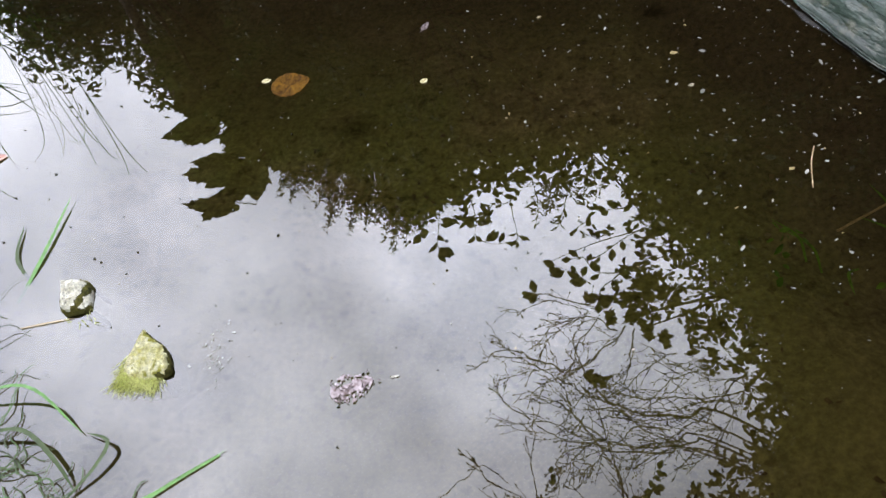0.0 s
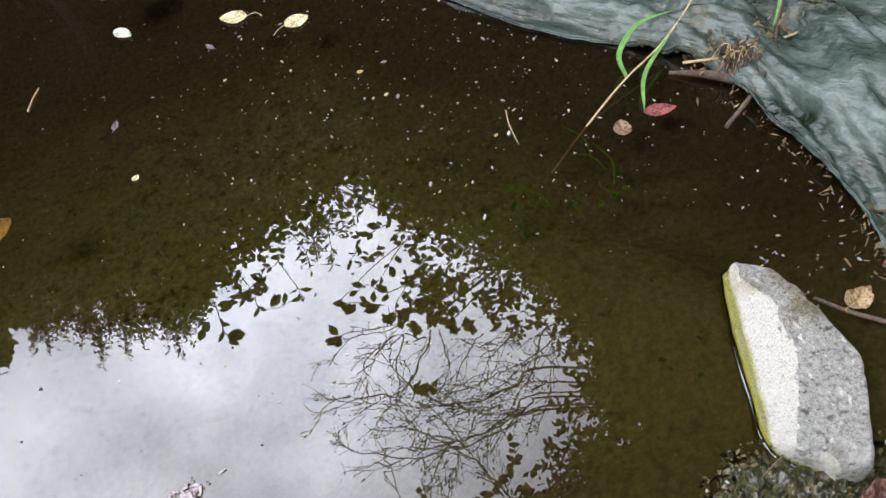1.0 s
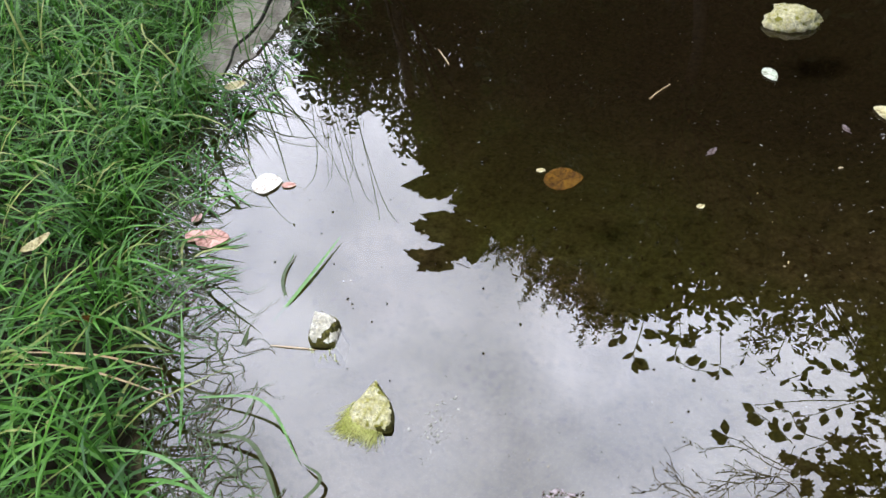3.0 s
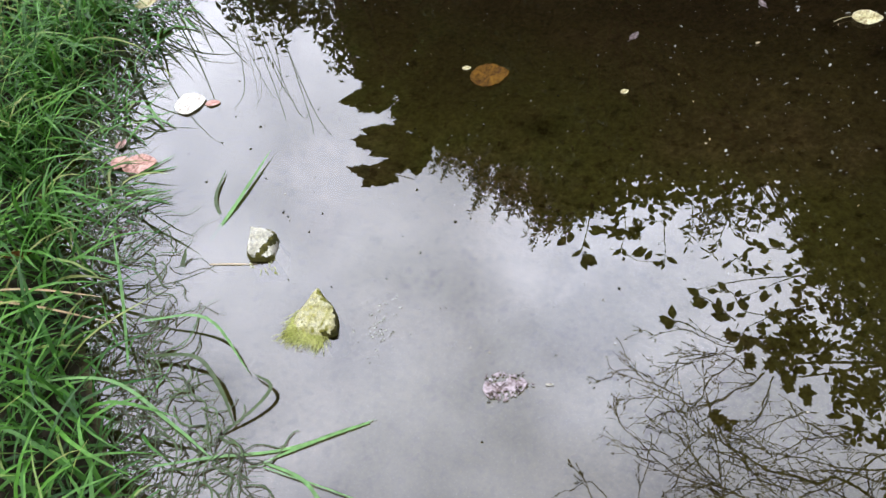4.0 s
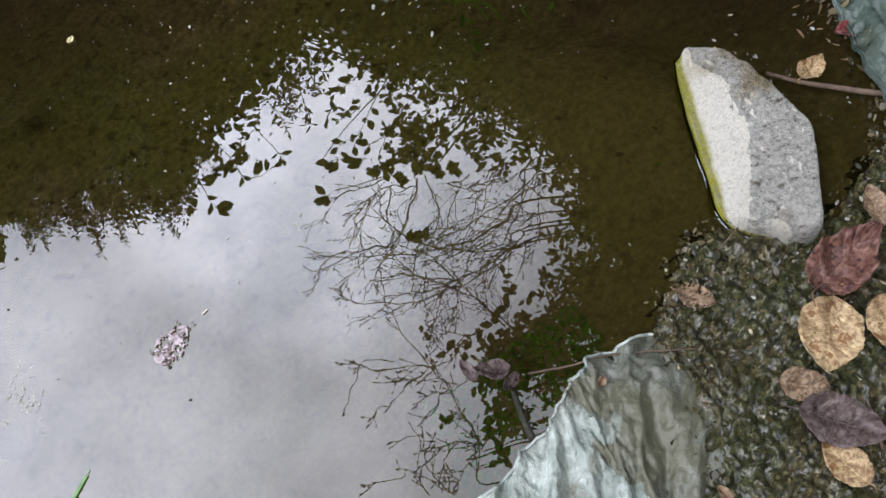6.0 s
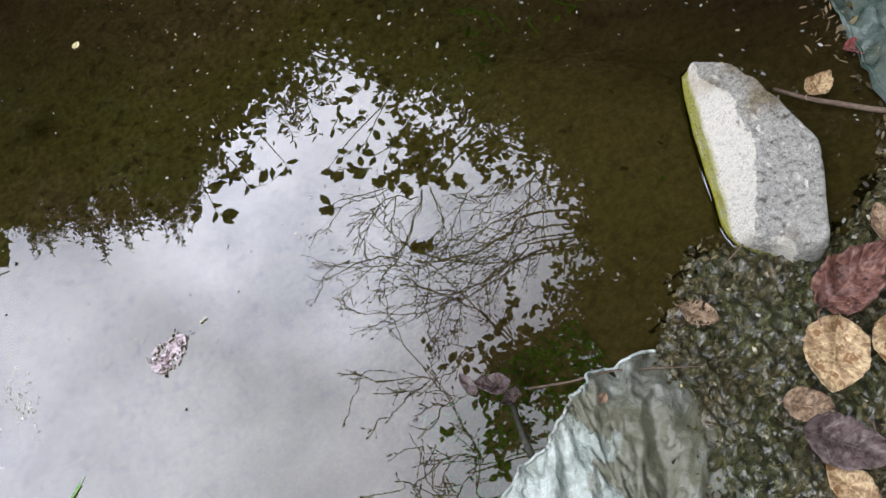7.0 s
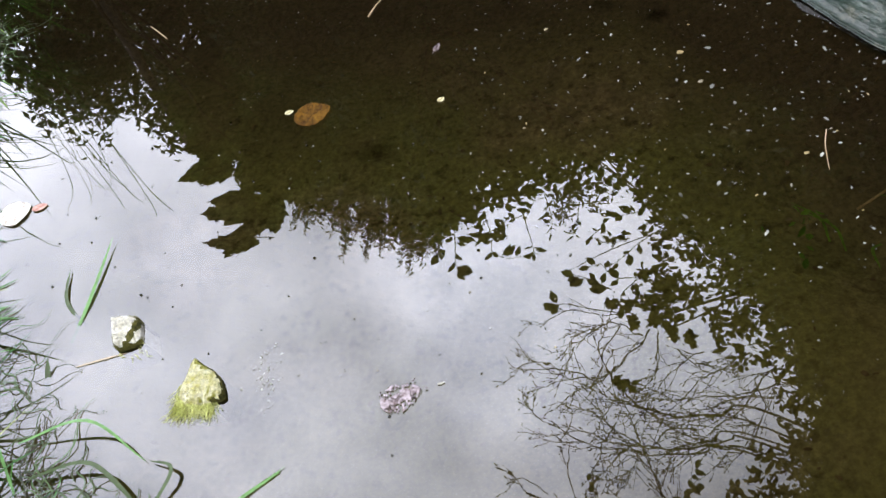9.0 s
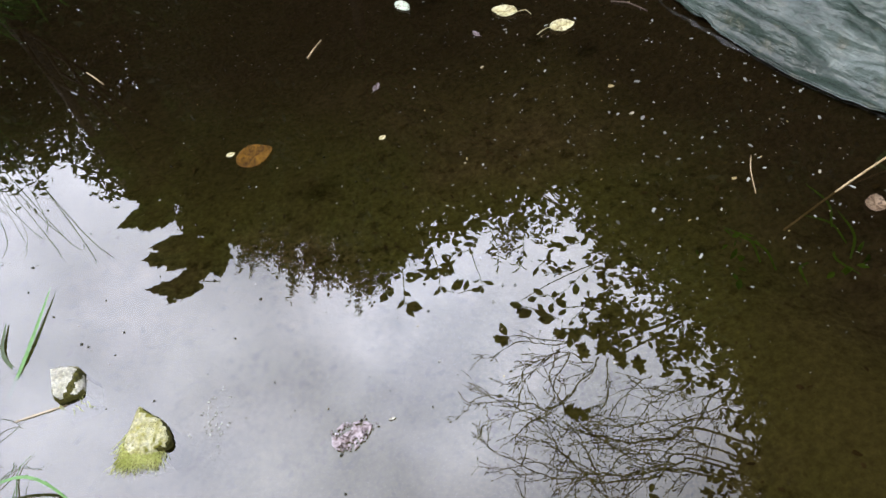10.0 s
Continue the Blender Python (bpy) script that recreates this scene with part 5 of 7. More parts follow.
def maple_leaf(base, tip, wide=1.0):
    """One hand-shaped leaf with pointed lobes, held flat on its stalk."""
    half = [(0, 0), (0.14, -0.12), (0.30, -0.14), (0.36, -0.05), (0.44, -0.02), (0.42, 0.08), (0.52, 0.14), (0.60, 0.28), (0.54, 0.36), (0.58, 0.46), (0.50, 0.58), (0.40, 0.56), (0.36, 0.62), (0.34, 0.72), (0.24, 0.74), (0.22, 0.86), (0.10, 0.88), (0.0, 1.0)]
    pts = half + [(-a, b) for a, b in half[-2:0:-1]]
    base, tip = np.array(base), np.array(tip)
    way = tip - base
    side = np.array([way[1], -way[0]]) * wide
    verts = [(*(base + way * b + side * a * rnd(0.85, 1.15)), 3.0 + 0.12 * abs(a) * np.linalg.norm(way) + rnd(-0.01, 0.01)) for a, b in pts]
    m = len(pts) // 2
    mesh_object("leaf", verts, [tuple(range(0, m + 1)), (0, *range(m, len(pts)))], FOLIAGE, False, maple)
    v, f = tube_data(smooth_line([(*tip, 3.0), (*base, 3.0), (*(base - way * 0.4), 3.03)], 3), 0.003, 0.005, 5)
    mesh_object("stalk", v, f, BARK, parent=maple)


for base, tip, wide in [((-2.50, 4.97), (-2.80, 4.79), 0.72), ((-2.36, 4.92), (-2.56, 4.70), 0.6), ((-2.03, 4.45), (-2.49, 4.38), 0.62), ((-2.14, 4.55), (-2.46, 4.51), 0.55), ((-1.97, 4.09), (-2.40, 4.08), 0.44), ((-2.05, 4.18), (-2.18, 3.90), 0.7), ((-2.42, 5.02), (-2.58, 4.72), 0.7), ((-2.06, 4.50), (-1.80, 4.28), 0.7), ((-2.02, 4.42), (-1.92, 4.10), 0.6),
                        ((-1.91, 4.48), (-1.78, 4.10), 0.6), ((-2.01, 4.38), (-1.99, 4.06), 0.6), ((-2.0, 4.86), (-2.16, 4.52), 0.8), ((-2.1, 4.95), (-1.78, 4.48), 0.7), ((-1.85, 4.8), (-1.62, 4.40), 0.7), ((-2.62, 5.36), (-2.62, 5.02), 1.0), ((-2.5, 5.3), (-2.86, 5.18), 0.9)]:
    maple_leaf(base, tip, wide)


# bare twigs reaching out from the leaning side
def twig_tree():
    root, line = tree_base(3.9, 1.6, 4.7, 0.07, "half-bare shrub with long thin arching twigs")

    def turned(way, angle):
        c, s = math.cos(angle), math.sin(angle)
        return np.array([way[0] * c - way[1] * s, way[0] * s + way[1] * c, rnd(-0.25, 0.25)])

    def zigzag(start, out, length, curve, steps=6):
        """A twig that bends to one side and kinks a little at each bud."""
        p, w, line = np.array(start, float), np.array(out, float), [np.array(start, float)]
        for k in range(steps):
            a = curve / steps + rnd(-0.06, 0.06)
            w = np.array([w[0] * math.cos(a) - w[1] * math.sin(a), w[0] * math.sin(a) + w[1] * math.cos(a), w[2] * 0.9])
            p = p + w * length / steps
            line.append(p)
        return np.array(line), w

    def bud(end, way, v, f):
        s = rnd(0.6, 1.3)
        tube_data(np.array([end, end + way * 0.008 * s, end + way * 0.018 * s, end + way * 0.03 * s]), 0.006 * s, 0.0015, 5, v, f, 2.0)

    def branch(plan, girth, sides, reach, z=5.0, rooted=True):
        """A long thin branch over the pond, in plan, with forked side twigs and buds."""
        ctrl = [] if not rooted else [(3.9, 1.7, z - 0.7)] if z > 4 else [(3.9, 1.65, 2.8), (1.7, 1.1, 3.2)]
        ctrl += [(x, y, z + 0.06 * min(3, k)) for k, (x, y) in enumerate(plan)]
        line = smooth_line(ctrl, 8)
        kinks = np.array([[fbm(k * 0.15, girth * 900 + plan[0][1] * 7, q) for q in (1.0, 5.0, 9.0)] for k in range(len(line))]) * 0.035
        kinks[:10 if rooted else 2] = 0
        line = line + kinks
        v, f = tube_data(line, girth * (1.2 if z > 4 else 0.9), 0.0034 if z > 4 else 0.0026, 6, power=0.6)
        bud(line[-1], (line[-1] - line[-2]) / np.linalg.norm(line[-1] - line[-2]), v, f)
        first, total = (2 if not rooted else 9 if z > 4 else 17), len(line)
        for _ in range(int(sides * 0.95)):
            k = random.randrange(first, total - 1)
            way = line[k + 1] - line[k - 1]
            hand = random.choice((-1, 1))
            out = turned(way / np.linalg.norm(way), rnd(0.3, 0.9) * hand)
            length = rnd(0.3, 1.0) * reach * (1.15 - 0.55 * k / total)
            side, w = zigzag(line[k], out, length, -hand * rnd(-0.1, 0.8), 8)
            tube_data(side, 0.0038, 0.0019, 5, v, f)
            bud(side[-1], w, v, f)
            for _ in range(random.randrange(0, 4)):
                j = random.randrange(2, len(side) - 1)
                o = turned((side[j + 1] - side[j]) / np.linalg.norm(side[j + 1] - side[j]), rnd(0.5, 1.2) * random.choice((-1, 1)))
                twig, w = zigzag(side[j], o, rnd(0.04, 0.42) * length + 0.03, rnd(-0.7, 0.7), 4)
                tube_data(twig, 0.0024, 0.0016, 4, v, f)
                if random.random() < 0.7:
                    bud(twig[-1], w, v, f)
        mesh_object("branch", v, f, TWIG, parent=root)

    branch([(2.16, 3.10), (1.95, 3.25), (1.73, 3.34), (1.42, 3.40)], 0.013, 20, 0.40)
    branch([(2.02, 3.01), (1.73, 3.09), (1.40, 3.05), (1.08, 3.11), (0.94, 3.18), (0.77, 3.32), (0.65, 3.55), (0.57, 3.76)], 0.011, 26, 0.50)
    branch([(2.13, 3.29), (1.72, 3.32), (1.35, 3.38), (1.06, 3.52), (0.88, 3.70), (0.76, 3.97), (0.77, 4.24), (0.86, 4.39), (1.03, 4.52)], 0.014, 26, 0.45)
    branch([(2.42, 3.64), (2.20, 3.60), (1.85, 3.54), (1.52, 3.57), (1.21, 3.57), (1.00, 3.57), (0.73, 3.53)], 0.009, 22, 0.45)
    branch([(2.38, 3.44), (2.16, 3.48), (1.84, 3.48), (1.57, 3.44), (1.29, 3.38), (1.08, 3.43)], 0.009, 22, 0.45)
    branch([(1.95, 2.95), (1.69, 3.02), (1.33, 3.24), (1.04, 3.48), (0.66, 3.68), (0.27, 3.90), (-0.05, 4.14)], 0.009, 26, 0.40)
    branch([(0.66, 3.68), (0.37, 3.85), (0.15, 3.90), (-0.02, 3.93), (-0.18, 4.06)], 0.006, 8, 0.20, rooted=False)
    branch([(0.27, 3.89), (0.01, 3.92), (-0.09, 3.83), (-0.28, 3.82)], 0.005, 6, 0.15, rooted=False)
    branch([(1.83, 2.96), (1.51, 2.98), (1.14, 3.01), (0.83, 3.09), (0.52, 3.18), (0.20, 3.38), (0.04, 3.52), (0.00, 3.66)], 0.010, 24, 0.40)
    branch([(1.97, 3.08), (1.56, 3.10), (1.24, 3.07), (0.90, 3.12), (0.56, 3.27), (0.26, 3.26), (0.06, 3.21)], 0.008, 22, 0.40)
    branch([(1.25, 2.30), (1.14, 2.56), (1.08, 2.85), (1.01, 3.15), (0.94, 3.45), (0.88, 3.64)], 0.008, 20, 0.35, rooted=False)
    branch([(1.15, 2.43), (1.07, 2.79), (0.93, 3.07), (0.73, 3.36), (0.56, 3.50), (0.36, 3.57)], 0.007, 18, 0.35, rooted=False)
    branch([(2.26, 3.75), (2.03, 3.53), (1.86, 3.36), (1.63, 3.23), (1.43, 3.09), (1.24, 2.87)], 0.007, 16, 0.35, rooted=False)
    branch([(2.24, 3.61), (2.08, 3.35), (1.88, 3.06), (1.68, 2.86)], 0.006, 16, 0.35)
    branch([(2.06, 3.89), (1.77, 3.78), (1.56, 3.70), (1.40, 3.52), (1.22, 3.36)], 0.007, 18, 0.35, rooted=False)
    branch([(1.21, 4.19), (1.09, 4.05), (0.94, 3.93), (0.74, 3.84), (0.49, 3.83), (0.34, 3.78), (0.05, 3.69)], 0.007, 18, 0.30, rooted=False)
    branch([(0.95, 4.25), (0.79, 4.06), (0.73, 3.88), (0.63, 3.73), (0.49, 3.69), (0.31, 3.53)], 0.006, 14, 0.30, rooted=False)
    branch([(0.79, 4.28), (0.57, 4.24), (0.42, 4.08), (0.25, 4.12)], 0.006, 14, 0.30, rooted=False)
    branch([(0.95, 4.37), (0.73, 4.44), (0.51, 4.53), (0.23, 4.47), (0.03, 4.45)], 0.005, 10, 0.25, rooted=False)
    branch([(1.14, 4.13), (0.91, 4.29), (0.63, 4.24), (0.47, 4.05), (0.39, 3.82)], 0.006, 14, 0.35, rooted=False)
    branch([(1.29, 4.17), (1.25, 3.98), (1.22, 3.81), (1.08, 3.66), (0.89, 3.60), (0.73, 3.47), (0.62, 3.26)], 0.006, 16, 0.30, rooted=False)
    branch([(1.66, 3.93), (1.51, 3.88), (1.31, 3.75), (1.17, 3.60), (0.95, 3.53)], 0.006, 16, 0.30, rooted=False)
    branch([(1.43, 3.97), (1.57, 3.87), (1.74, 3.84), (1.97, 3.80)], 0.006, 14, 0.30, rooted=False)
    branch([(1.48, 3.18), (1.25, 3.20), (1.05, 3.06), (0.91, 2.92), (0.78, 2.78)], 0.007, 16, 0.35, rooted=False)
    branch([(0.81, 3.28), (0.67, 3.10), (0.58, 2.91), (0.57, 2.72)], 0.006, 14, 0.30, rooted=False)
    branch([(0.93, 3.07), (0.74, 2.93), (0.57, 2.78)], 0.006, 14, 0.30, rooted=False)
    branch([(0.44, 1.26), (0.46, 1.39), (0.44, 1.77), (0.39, 2.07), (0.38, 2.37), (0.39, 2.56), (0.39, 2.70)], 0.0064, 9, 0.27, 3.4)
    branch([(0.86, 1.98), (0.62, 1.97), (0.46, 1.97), (0.32, 2.09), (0.12, 2.16), (0.05, 2.25), (-0.07, 2.35)], 0.0056, 8, 0.25, 3.4, rooted=False)
    branch([(0.24, 2.11), (0.05, 2.24), (-0.07, 2.17), (-0.18, 2.09), (-0.23, 2.04)], 0.0032, 3, 0.09, 3.4, rooted=False)
    branch([(0.48, 1.77), (0.37, 1.91), (0.23, 2.00), (0.03, 2.11)], 0.0040, 4, 0.18, 3.4, rooted=False)
    branch([(0.82, 1.98), (0.59, 2.01), (0.39, 1.99), (0.20, 1.98), (0.07, 1.93), (-0.04, 1.93)], 0.0048, 6, 0.20, 3.4, rooted=False)
    branch([(0.44, 1.09), (0.45, 1.38), (0.45, 1.54), (0.46, 1.71)], 0.0072, 6, 0.23, 3.4)
    branch([(0.55, 1.28), (0.46, 1.36), (0.31, 1.46), (0.14, 1.55)], 0.0056, 8, 0.23, 3.4)
    branch([(0.16, 1.18), (0.11, 1.32), (0.10, 1.48), (0.12, 1.59), (0.10, 1.74)], 0.0048, 6, 0.20, 3.4, rooted=False)
    branch([(0.46, 1.36), (0.31, 1.46), (0.15, 1.47), (0.03, 1.46)], 0.0048, 5, 0.18, 3.4, rooted=False)
    branch([(0.03, 1.25), (-0.00, 1.44), (-0.09, 1.47), (-0.29, 1.54)], 0.0048, 4, 0.18, 3.4, rooted=False)
    branch([(0.48, 1.77), (0.34, 1.73), (0.19, 1.67), (0.14, 1.64), (-0.04, 1.72)], 0.0048, 5, 0.18, 3.4, rooted=False)
    branch([(0.44, 1.37), (0.31, 1.28), (0.19, 1.21)], 0.0056, 5, 0.23, 3.4, rooted=False)
    branch([(0.67, 1.72), (0.48, 1.77), (0.33, 1.80), (0.18, 1.82)], 0.0040, 5, 0.18, 3.4, rooted=False)
    branch([(0.29, 1.49), (0.21, 1.38), (0.16, 1.25)], 0.0040, 4, 0.18, 3.4, rooted=False)
    v, f = tube_data(smooth_line([(3.9, 1.7, 4.2), (3.5, 4.2, 4.9), (2.9, 4.85, 5.05), (2.5, 4.71, 5.1), (1.63, 4.50, 5.15), (1.2, 4.3, 5.15)], 6), 0.04, 0.006, 7)
    mesh_object("limb", v, f, BARK, parent=root)
    tufts = [(1.46, 5.28, 5.1, 0.09), (1.65, 5.19, 5.1, 0.10), (1.80, 5.02, 5.1, 0.12), (1.48, 5.05, 5.1, 0.10), (1.26, 4.89, 5.1, 0.09), (1.43, 4.83, 5.1, 0.14),
             (1.57, 4.72, 5.1, 0.17), (1.69, 4.57, 5.1, 0.15), (1.41, 4.56, 5.1, 0.16), (1.21, 4.61, 5.1, 0.11), (1.87, 4.25, 5.1, 0.08), (1.95, 4.11, 5.1, 0.09),
             (2.01, 3.96, 5.1, 0.08), (2.10, 4.23, 5.1, 0.11), (2.35, 3.99, 5.1, 0.10), (2.47, 3.83, 5.1, 0.10), (2.72, 4.39, 5.1, 0.31), (2.69, 3.92, 5.1, 0.20),
             (2.47, 3.60, 5.1, 0.08), (2.26, 3.22, 5.1, 0.08), (2.04, 2.95, 5.1, 0.09), (1.88, 2.78, 5.1, 0.08), (1.72, 2.62, 5.1, 0.08), (2.20, 3.86, 5.1, 0.09),
             (1.98, 3.82, 5.1, 0.06), (2.27, 3.66, 5.1, 0.08), (1.83, 4.02, 5.1, 0.06), (2.30, 3.46, 5.1, 0.08), (2.37, 3.37, 5.1, 0.09), (2.09, 4.29, 5.1, 0.11),
             (1.88, 4.38, 5.1, 0.08)]
    crown_part(root, "crown", tufts, 720, 0.095, 0.48, FOLIAGE_BROWN, seed=27, flat=0.5)
    airy = [(2.05, 4.74, 5.1, 0.14), (2.03, 4.46, 5.1, 0.13), (1.91, 4.61, 5.1, 0.10), (2.23, 4.55, 5.1, 0.13), (2.31, 4.27, 5.1, 0.12), (2.51, 4.46, 5.1, 0.18),
     (2.32, 4.83, 5.1, 0.11), (2.58, 4.84, 5.1, 0.21), (2.01, 4.98, 5.1, 0.07), (1.82, 4.81, 5.1, 0.08)]
    crown_part(root, "crown", airy, 330, 0.10, 0.4, FOLIAGE_BROWN, "airy olive-brown leaves with sky between", seed=36, flat=0.5)
    v, f = tube_data(smooth_line([(x, y, 5.0) for x, y in [(1.36, 4.17), (1.60, 4.27), (1.91, 4.42), (2.23, 4.57), (2.58, 4.75)]], 6), 0.006, 0.018, 6)
    mesh_object("limb", v, f, BARK, parent=root)
    hand_leaves = [(1.02, 4.57, 5.1, 0.08), (1.20, 4.50, 5.1, 0.08), (1.33, 4.31, 5.1, 0.08), (1.48, 4.41, 5.1, 0.08), (1.43, 4.69, 5.1, 0.09), (1.58, 4.19, 5.1, 0.07),
     (0.90, 4.55, 5.1, 0.03), (1.42, 4.20, 5.1, 0.04), (1.10, 4.33, 5.1, 0.03), (0.86, 3.71, 5.1, 0.05), (0.99, 3.70, 5.1, 0.03)]
    crown_part(root, "crown", hand_leaves, 260, 0.115, 0.9, FOLIAGE_BROWN, "lobed olive-brown leaves", seed=33, flat=0.4, lobed=True)
    low_leaves = [(1.19, 2.30, 3.6, 0.03), (1.17, 2.19, 3.6, 0.05), (1.08, 2.08, 3.6, 0.05), (1.14, 1.95, 3.6, 0.07), (0.97, 2.05, 3.6, 0.04), (1.26, 1.92, 3.6, 0.05),
                  (0.81, 2.00, 3.6, 0.05), (0.84, 1.90, 3.6, 0.06), (0.66, 2.05, 3.6, 0.04), (0.69, 1.99, 3.6, 0.03), (0.97, 1.91, 3.6, 0.11), (1.13, 1.81, 3.6, 0.12),
                  (0.58, 2.04, 3.6, 0.02), (0.82, 1.79, 3.6, 0.06), (0.66, 1.73, 3.6, 0.05), (0.70, 1.58, 3.6, 0.07), (0.58, 1.52, 3.6, 0.05), (0.58, 1.39, 3.6, 0.06),
                  (0.51, 1.23, 3.6, 0.06), (0.82, 1.64, 3.6, 0.09), (0.51, 2.24, 3.6, 0.03), (0.31, 1.64, 3.6, 0.02), (1.25, 2.10, 3.6, 0.04)]
    crown_part(root, "crown", low_leaves, 620, 0.085, 0.62, FOLIAGE, "hanging green leaves low over the water", seed=34, flat=0.45)


twig_tree()


# ---------------------------------------------------------------- grass
def ribbon(base, heading, length, rise, droop, width, steps=6, twist=0.10):
    """The two edges of a blade that leaves its base at the angle rise and bends over by droop."""
    pts, p, a = [], np.array(base, float), rise
    for k in range(steps + 1):
        t = k / steps
        w = width * (0.75 + 0.5 * t) * (1 - t**2.5) + 0.0004
        side = np.array([-math.sin(heading), math.cos(heading), 0.0]) * w / 2
        pts.append((p - side, p + side))
        p = p + np.array([math.cos(heading) * math.cos(a), math.sin(heading) * math.cos(a), math.sin(a)]) * length / steps
        if p[2] < 0.004 and k > 1:
            p[2] = 0.004
        a -= droop / steps
        heading += twist * math.sin(length * 90 + 0.8 * k)
    return pts


def grass_mesh(name, blades, mat, label, category):
    verts, faces = [], []
    for b in blades:
        pts = ribbon(*b)
        k = len(verts)
        for a, c in pts:
            verts += [a, c]
        faces += [(k + 2 * j, k + 2 * j + 1, k + 2 * j + 3, k + 2 * j + 2) for j in range(len(pts) - 1)]
    ob = mesh_object(name, verts, faces, mat)
    return tagged(ob, label, category, kind="stuff")


def bank_blades(count, box, low, high, size, rise, wide=(0.004, 0.009), afloat=False):
    rng = np.random.default_rng(int(count))
    x, y = rng.uniform(box[0], box[2], count * 6), rng.uniform(box[1], box[3], count * 6)
    d = shore_distance(x, y)
    tufted = np.array([fbm(a * 5, b * 5, 2.0, 2) for a, b in zip(x, y)])
    ok = np.where((d > low) & (d < high) & (x < 0.1) & (tufted > -0.4) & (d < high * (0.72 + 0.5 * tufted)))[0][:count]
    z = ground_height(x[ok], y[ok])
    out = []
    for i, h in zip(ok, z):
        h = 0.003 if afloat else h
        heading = rng.normal(-0.35, 1.25) if rng.random() < 0.75 else rng.uniform(0, 6.28)
        out.append(((x[i], y[i], max(h, -0.03)), heading, rng.uniform(*size), rng.uniform(*rise), rng.uniform(0.6, 2.3), rng.uniform(*wide), *((9, 0.5) if afloat else ())))
    return [b for b in out if bare_mud(b[0][0], b[0][1]) < 0.2]


grass_mesh("bank_grass", bank_blades(7600, (-3.4, -0.2, -0.2, 3.8), 0.06, 2.0, (0.12, 0.36), (0.6, 1.4), (0.0045, 0.0125)), GRASS, "lush long green grass on the pond bank", "grass")
grass_mesh("bank_grass", bank_blades(5200, (-3.0, -0.2, -0.2, 3.4), 0.03, 1.6, (0.05, 0.16), (0.5, 1.4), (0.004, 0.010)), GRASS_LOW, "short dense grass under the long blades, its green dimmed for shade", "grass")
grass_mesh("edge_grass", bank_blades(280, (-1.9, 1.15, -0.8, 2.6), -0.02, 0.16, (0.22, 0.40), (1.0, 1.5), (0.005, 0.011)), GRASS, "tall green grass along the edge of the water", "grass")
grass_mesh("edge_grass", bank_blades(120, (-2.0, 0.85, -0.2, 2.7), -0.10, 0.08, (0.10, 0.26), (0.4, 1.3)), GRASS, "green grass blades leaning out over the water", "grass")
grass_mesh("edge_grass", bank_blades(380, (-1.75, 1.3, -1.0, 2.5), -0.22, 0.08, (0.08, 0.24), (0.3, 1.3), (0.004, 0.010)), GRASS, "green grass standing in the dark shallows", "grass")
grass_mesh("sunken_grass", bank_blades(1000, (-2.0, 0.4, -0.2, 2.7), -0.20, 0.06, (0.08, 0.22), (0.05, 0.5), (0.0015, 0.0042), True), GRASS_WET, "dark wet grass lying in the shallow water", "grass")


# thinner grass goes on over the bank towards the trees
far_blades = []
for _ in range(3600):
    a, r = rnd(2.2, 4.3), rnd(2.2, 7.5)
    x, y = 0.3 + r * math.cos(a), 1.8 + r * math.sin(a)
    if fbm(x * 0.9, y * 0.9, 7.0, 3) > -0.12 + 0.05 * (r - 4) and x < -2.2:
        far_blades.append(((x, y, 0.0), rnd(0, 6.28), rnd(0.14, 0.34), rnd(0.7, 1.4), rnd(0.6, 2.0), rnd(0.006, 0.012)))
lift = ground_height(np.array([b[0][0] for b in far_blades]), np.array([b[0][1] for b in far_blades]))
grass_mesh("meadow_grass", [((b[0][0], b[0][1], float(h)), *b[1:]) for b, h in zip(far_blades, lift)], GRASS, "thin green grass spreading back to the trees", "grass")


def tuft(label):
    return tagged(new("grass_tuft"), label, "grass", "grass tufts in the water")


shallow_tuft = tuft("sparse tuft of long grass blades arching over the shallows")
drowned_tuft = tuft("drowned tuft of dark and green grass blades by a stone")
straw_tuft = tuft("dry straw stems bent over from the grassy bank")
liner_tuft = tuft("green reedy grass rooted at the edge of the liner")
sunken_tuft = tuft("dark sunken grass blades near the liner")


def single_blade(points, width, mat, tuft_thing, label=""):
    """One long blade along a line, with a fold down its middle."""
    line = smooth_line(points, 6)
    verts, faces = [], []
    for k, p in enumerate(line):
        way = line[min(k + 1, len(line) - 1)] - line[max(k - 1, 0)]
        side = np.cross(way, (0, 0, 1))
        side = side / (np.linalg.norm(side) + 1e-9)
        t = k / (len(line) - 1)
        w = width * (0.55 + 0.9 * t) * (1 - t**3) * 0.5 + 0.0004
        verts += [p - side * w, p + np.array([0, 0, -0.25 * w]), p + side * w]
    for k in range(len(line) - 1):
        for s in (0, 1):
            faces.append((3 * k + s, 3 * k + s + 1, 3 * k + s + 4, 3 * k + s + 3))
    return mesh_object("blade", verts, faces, mat, parent=tuft_thing, label=label)


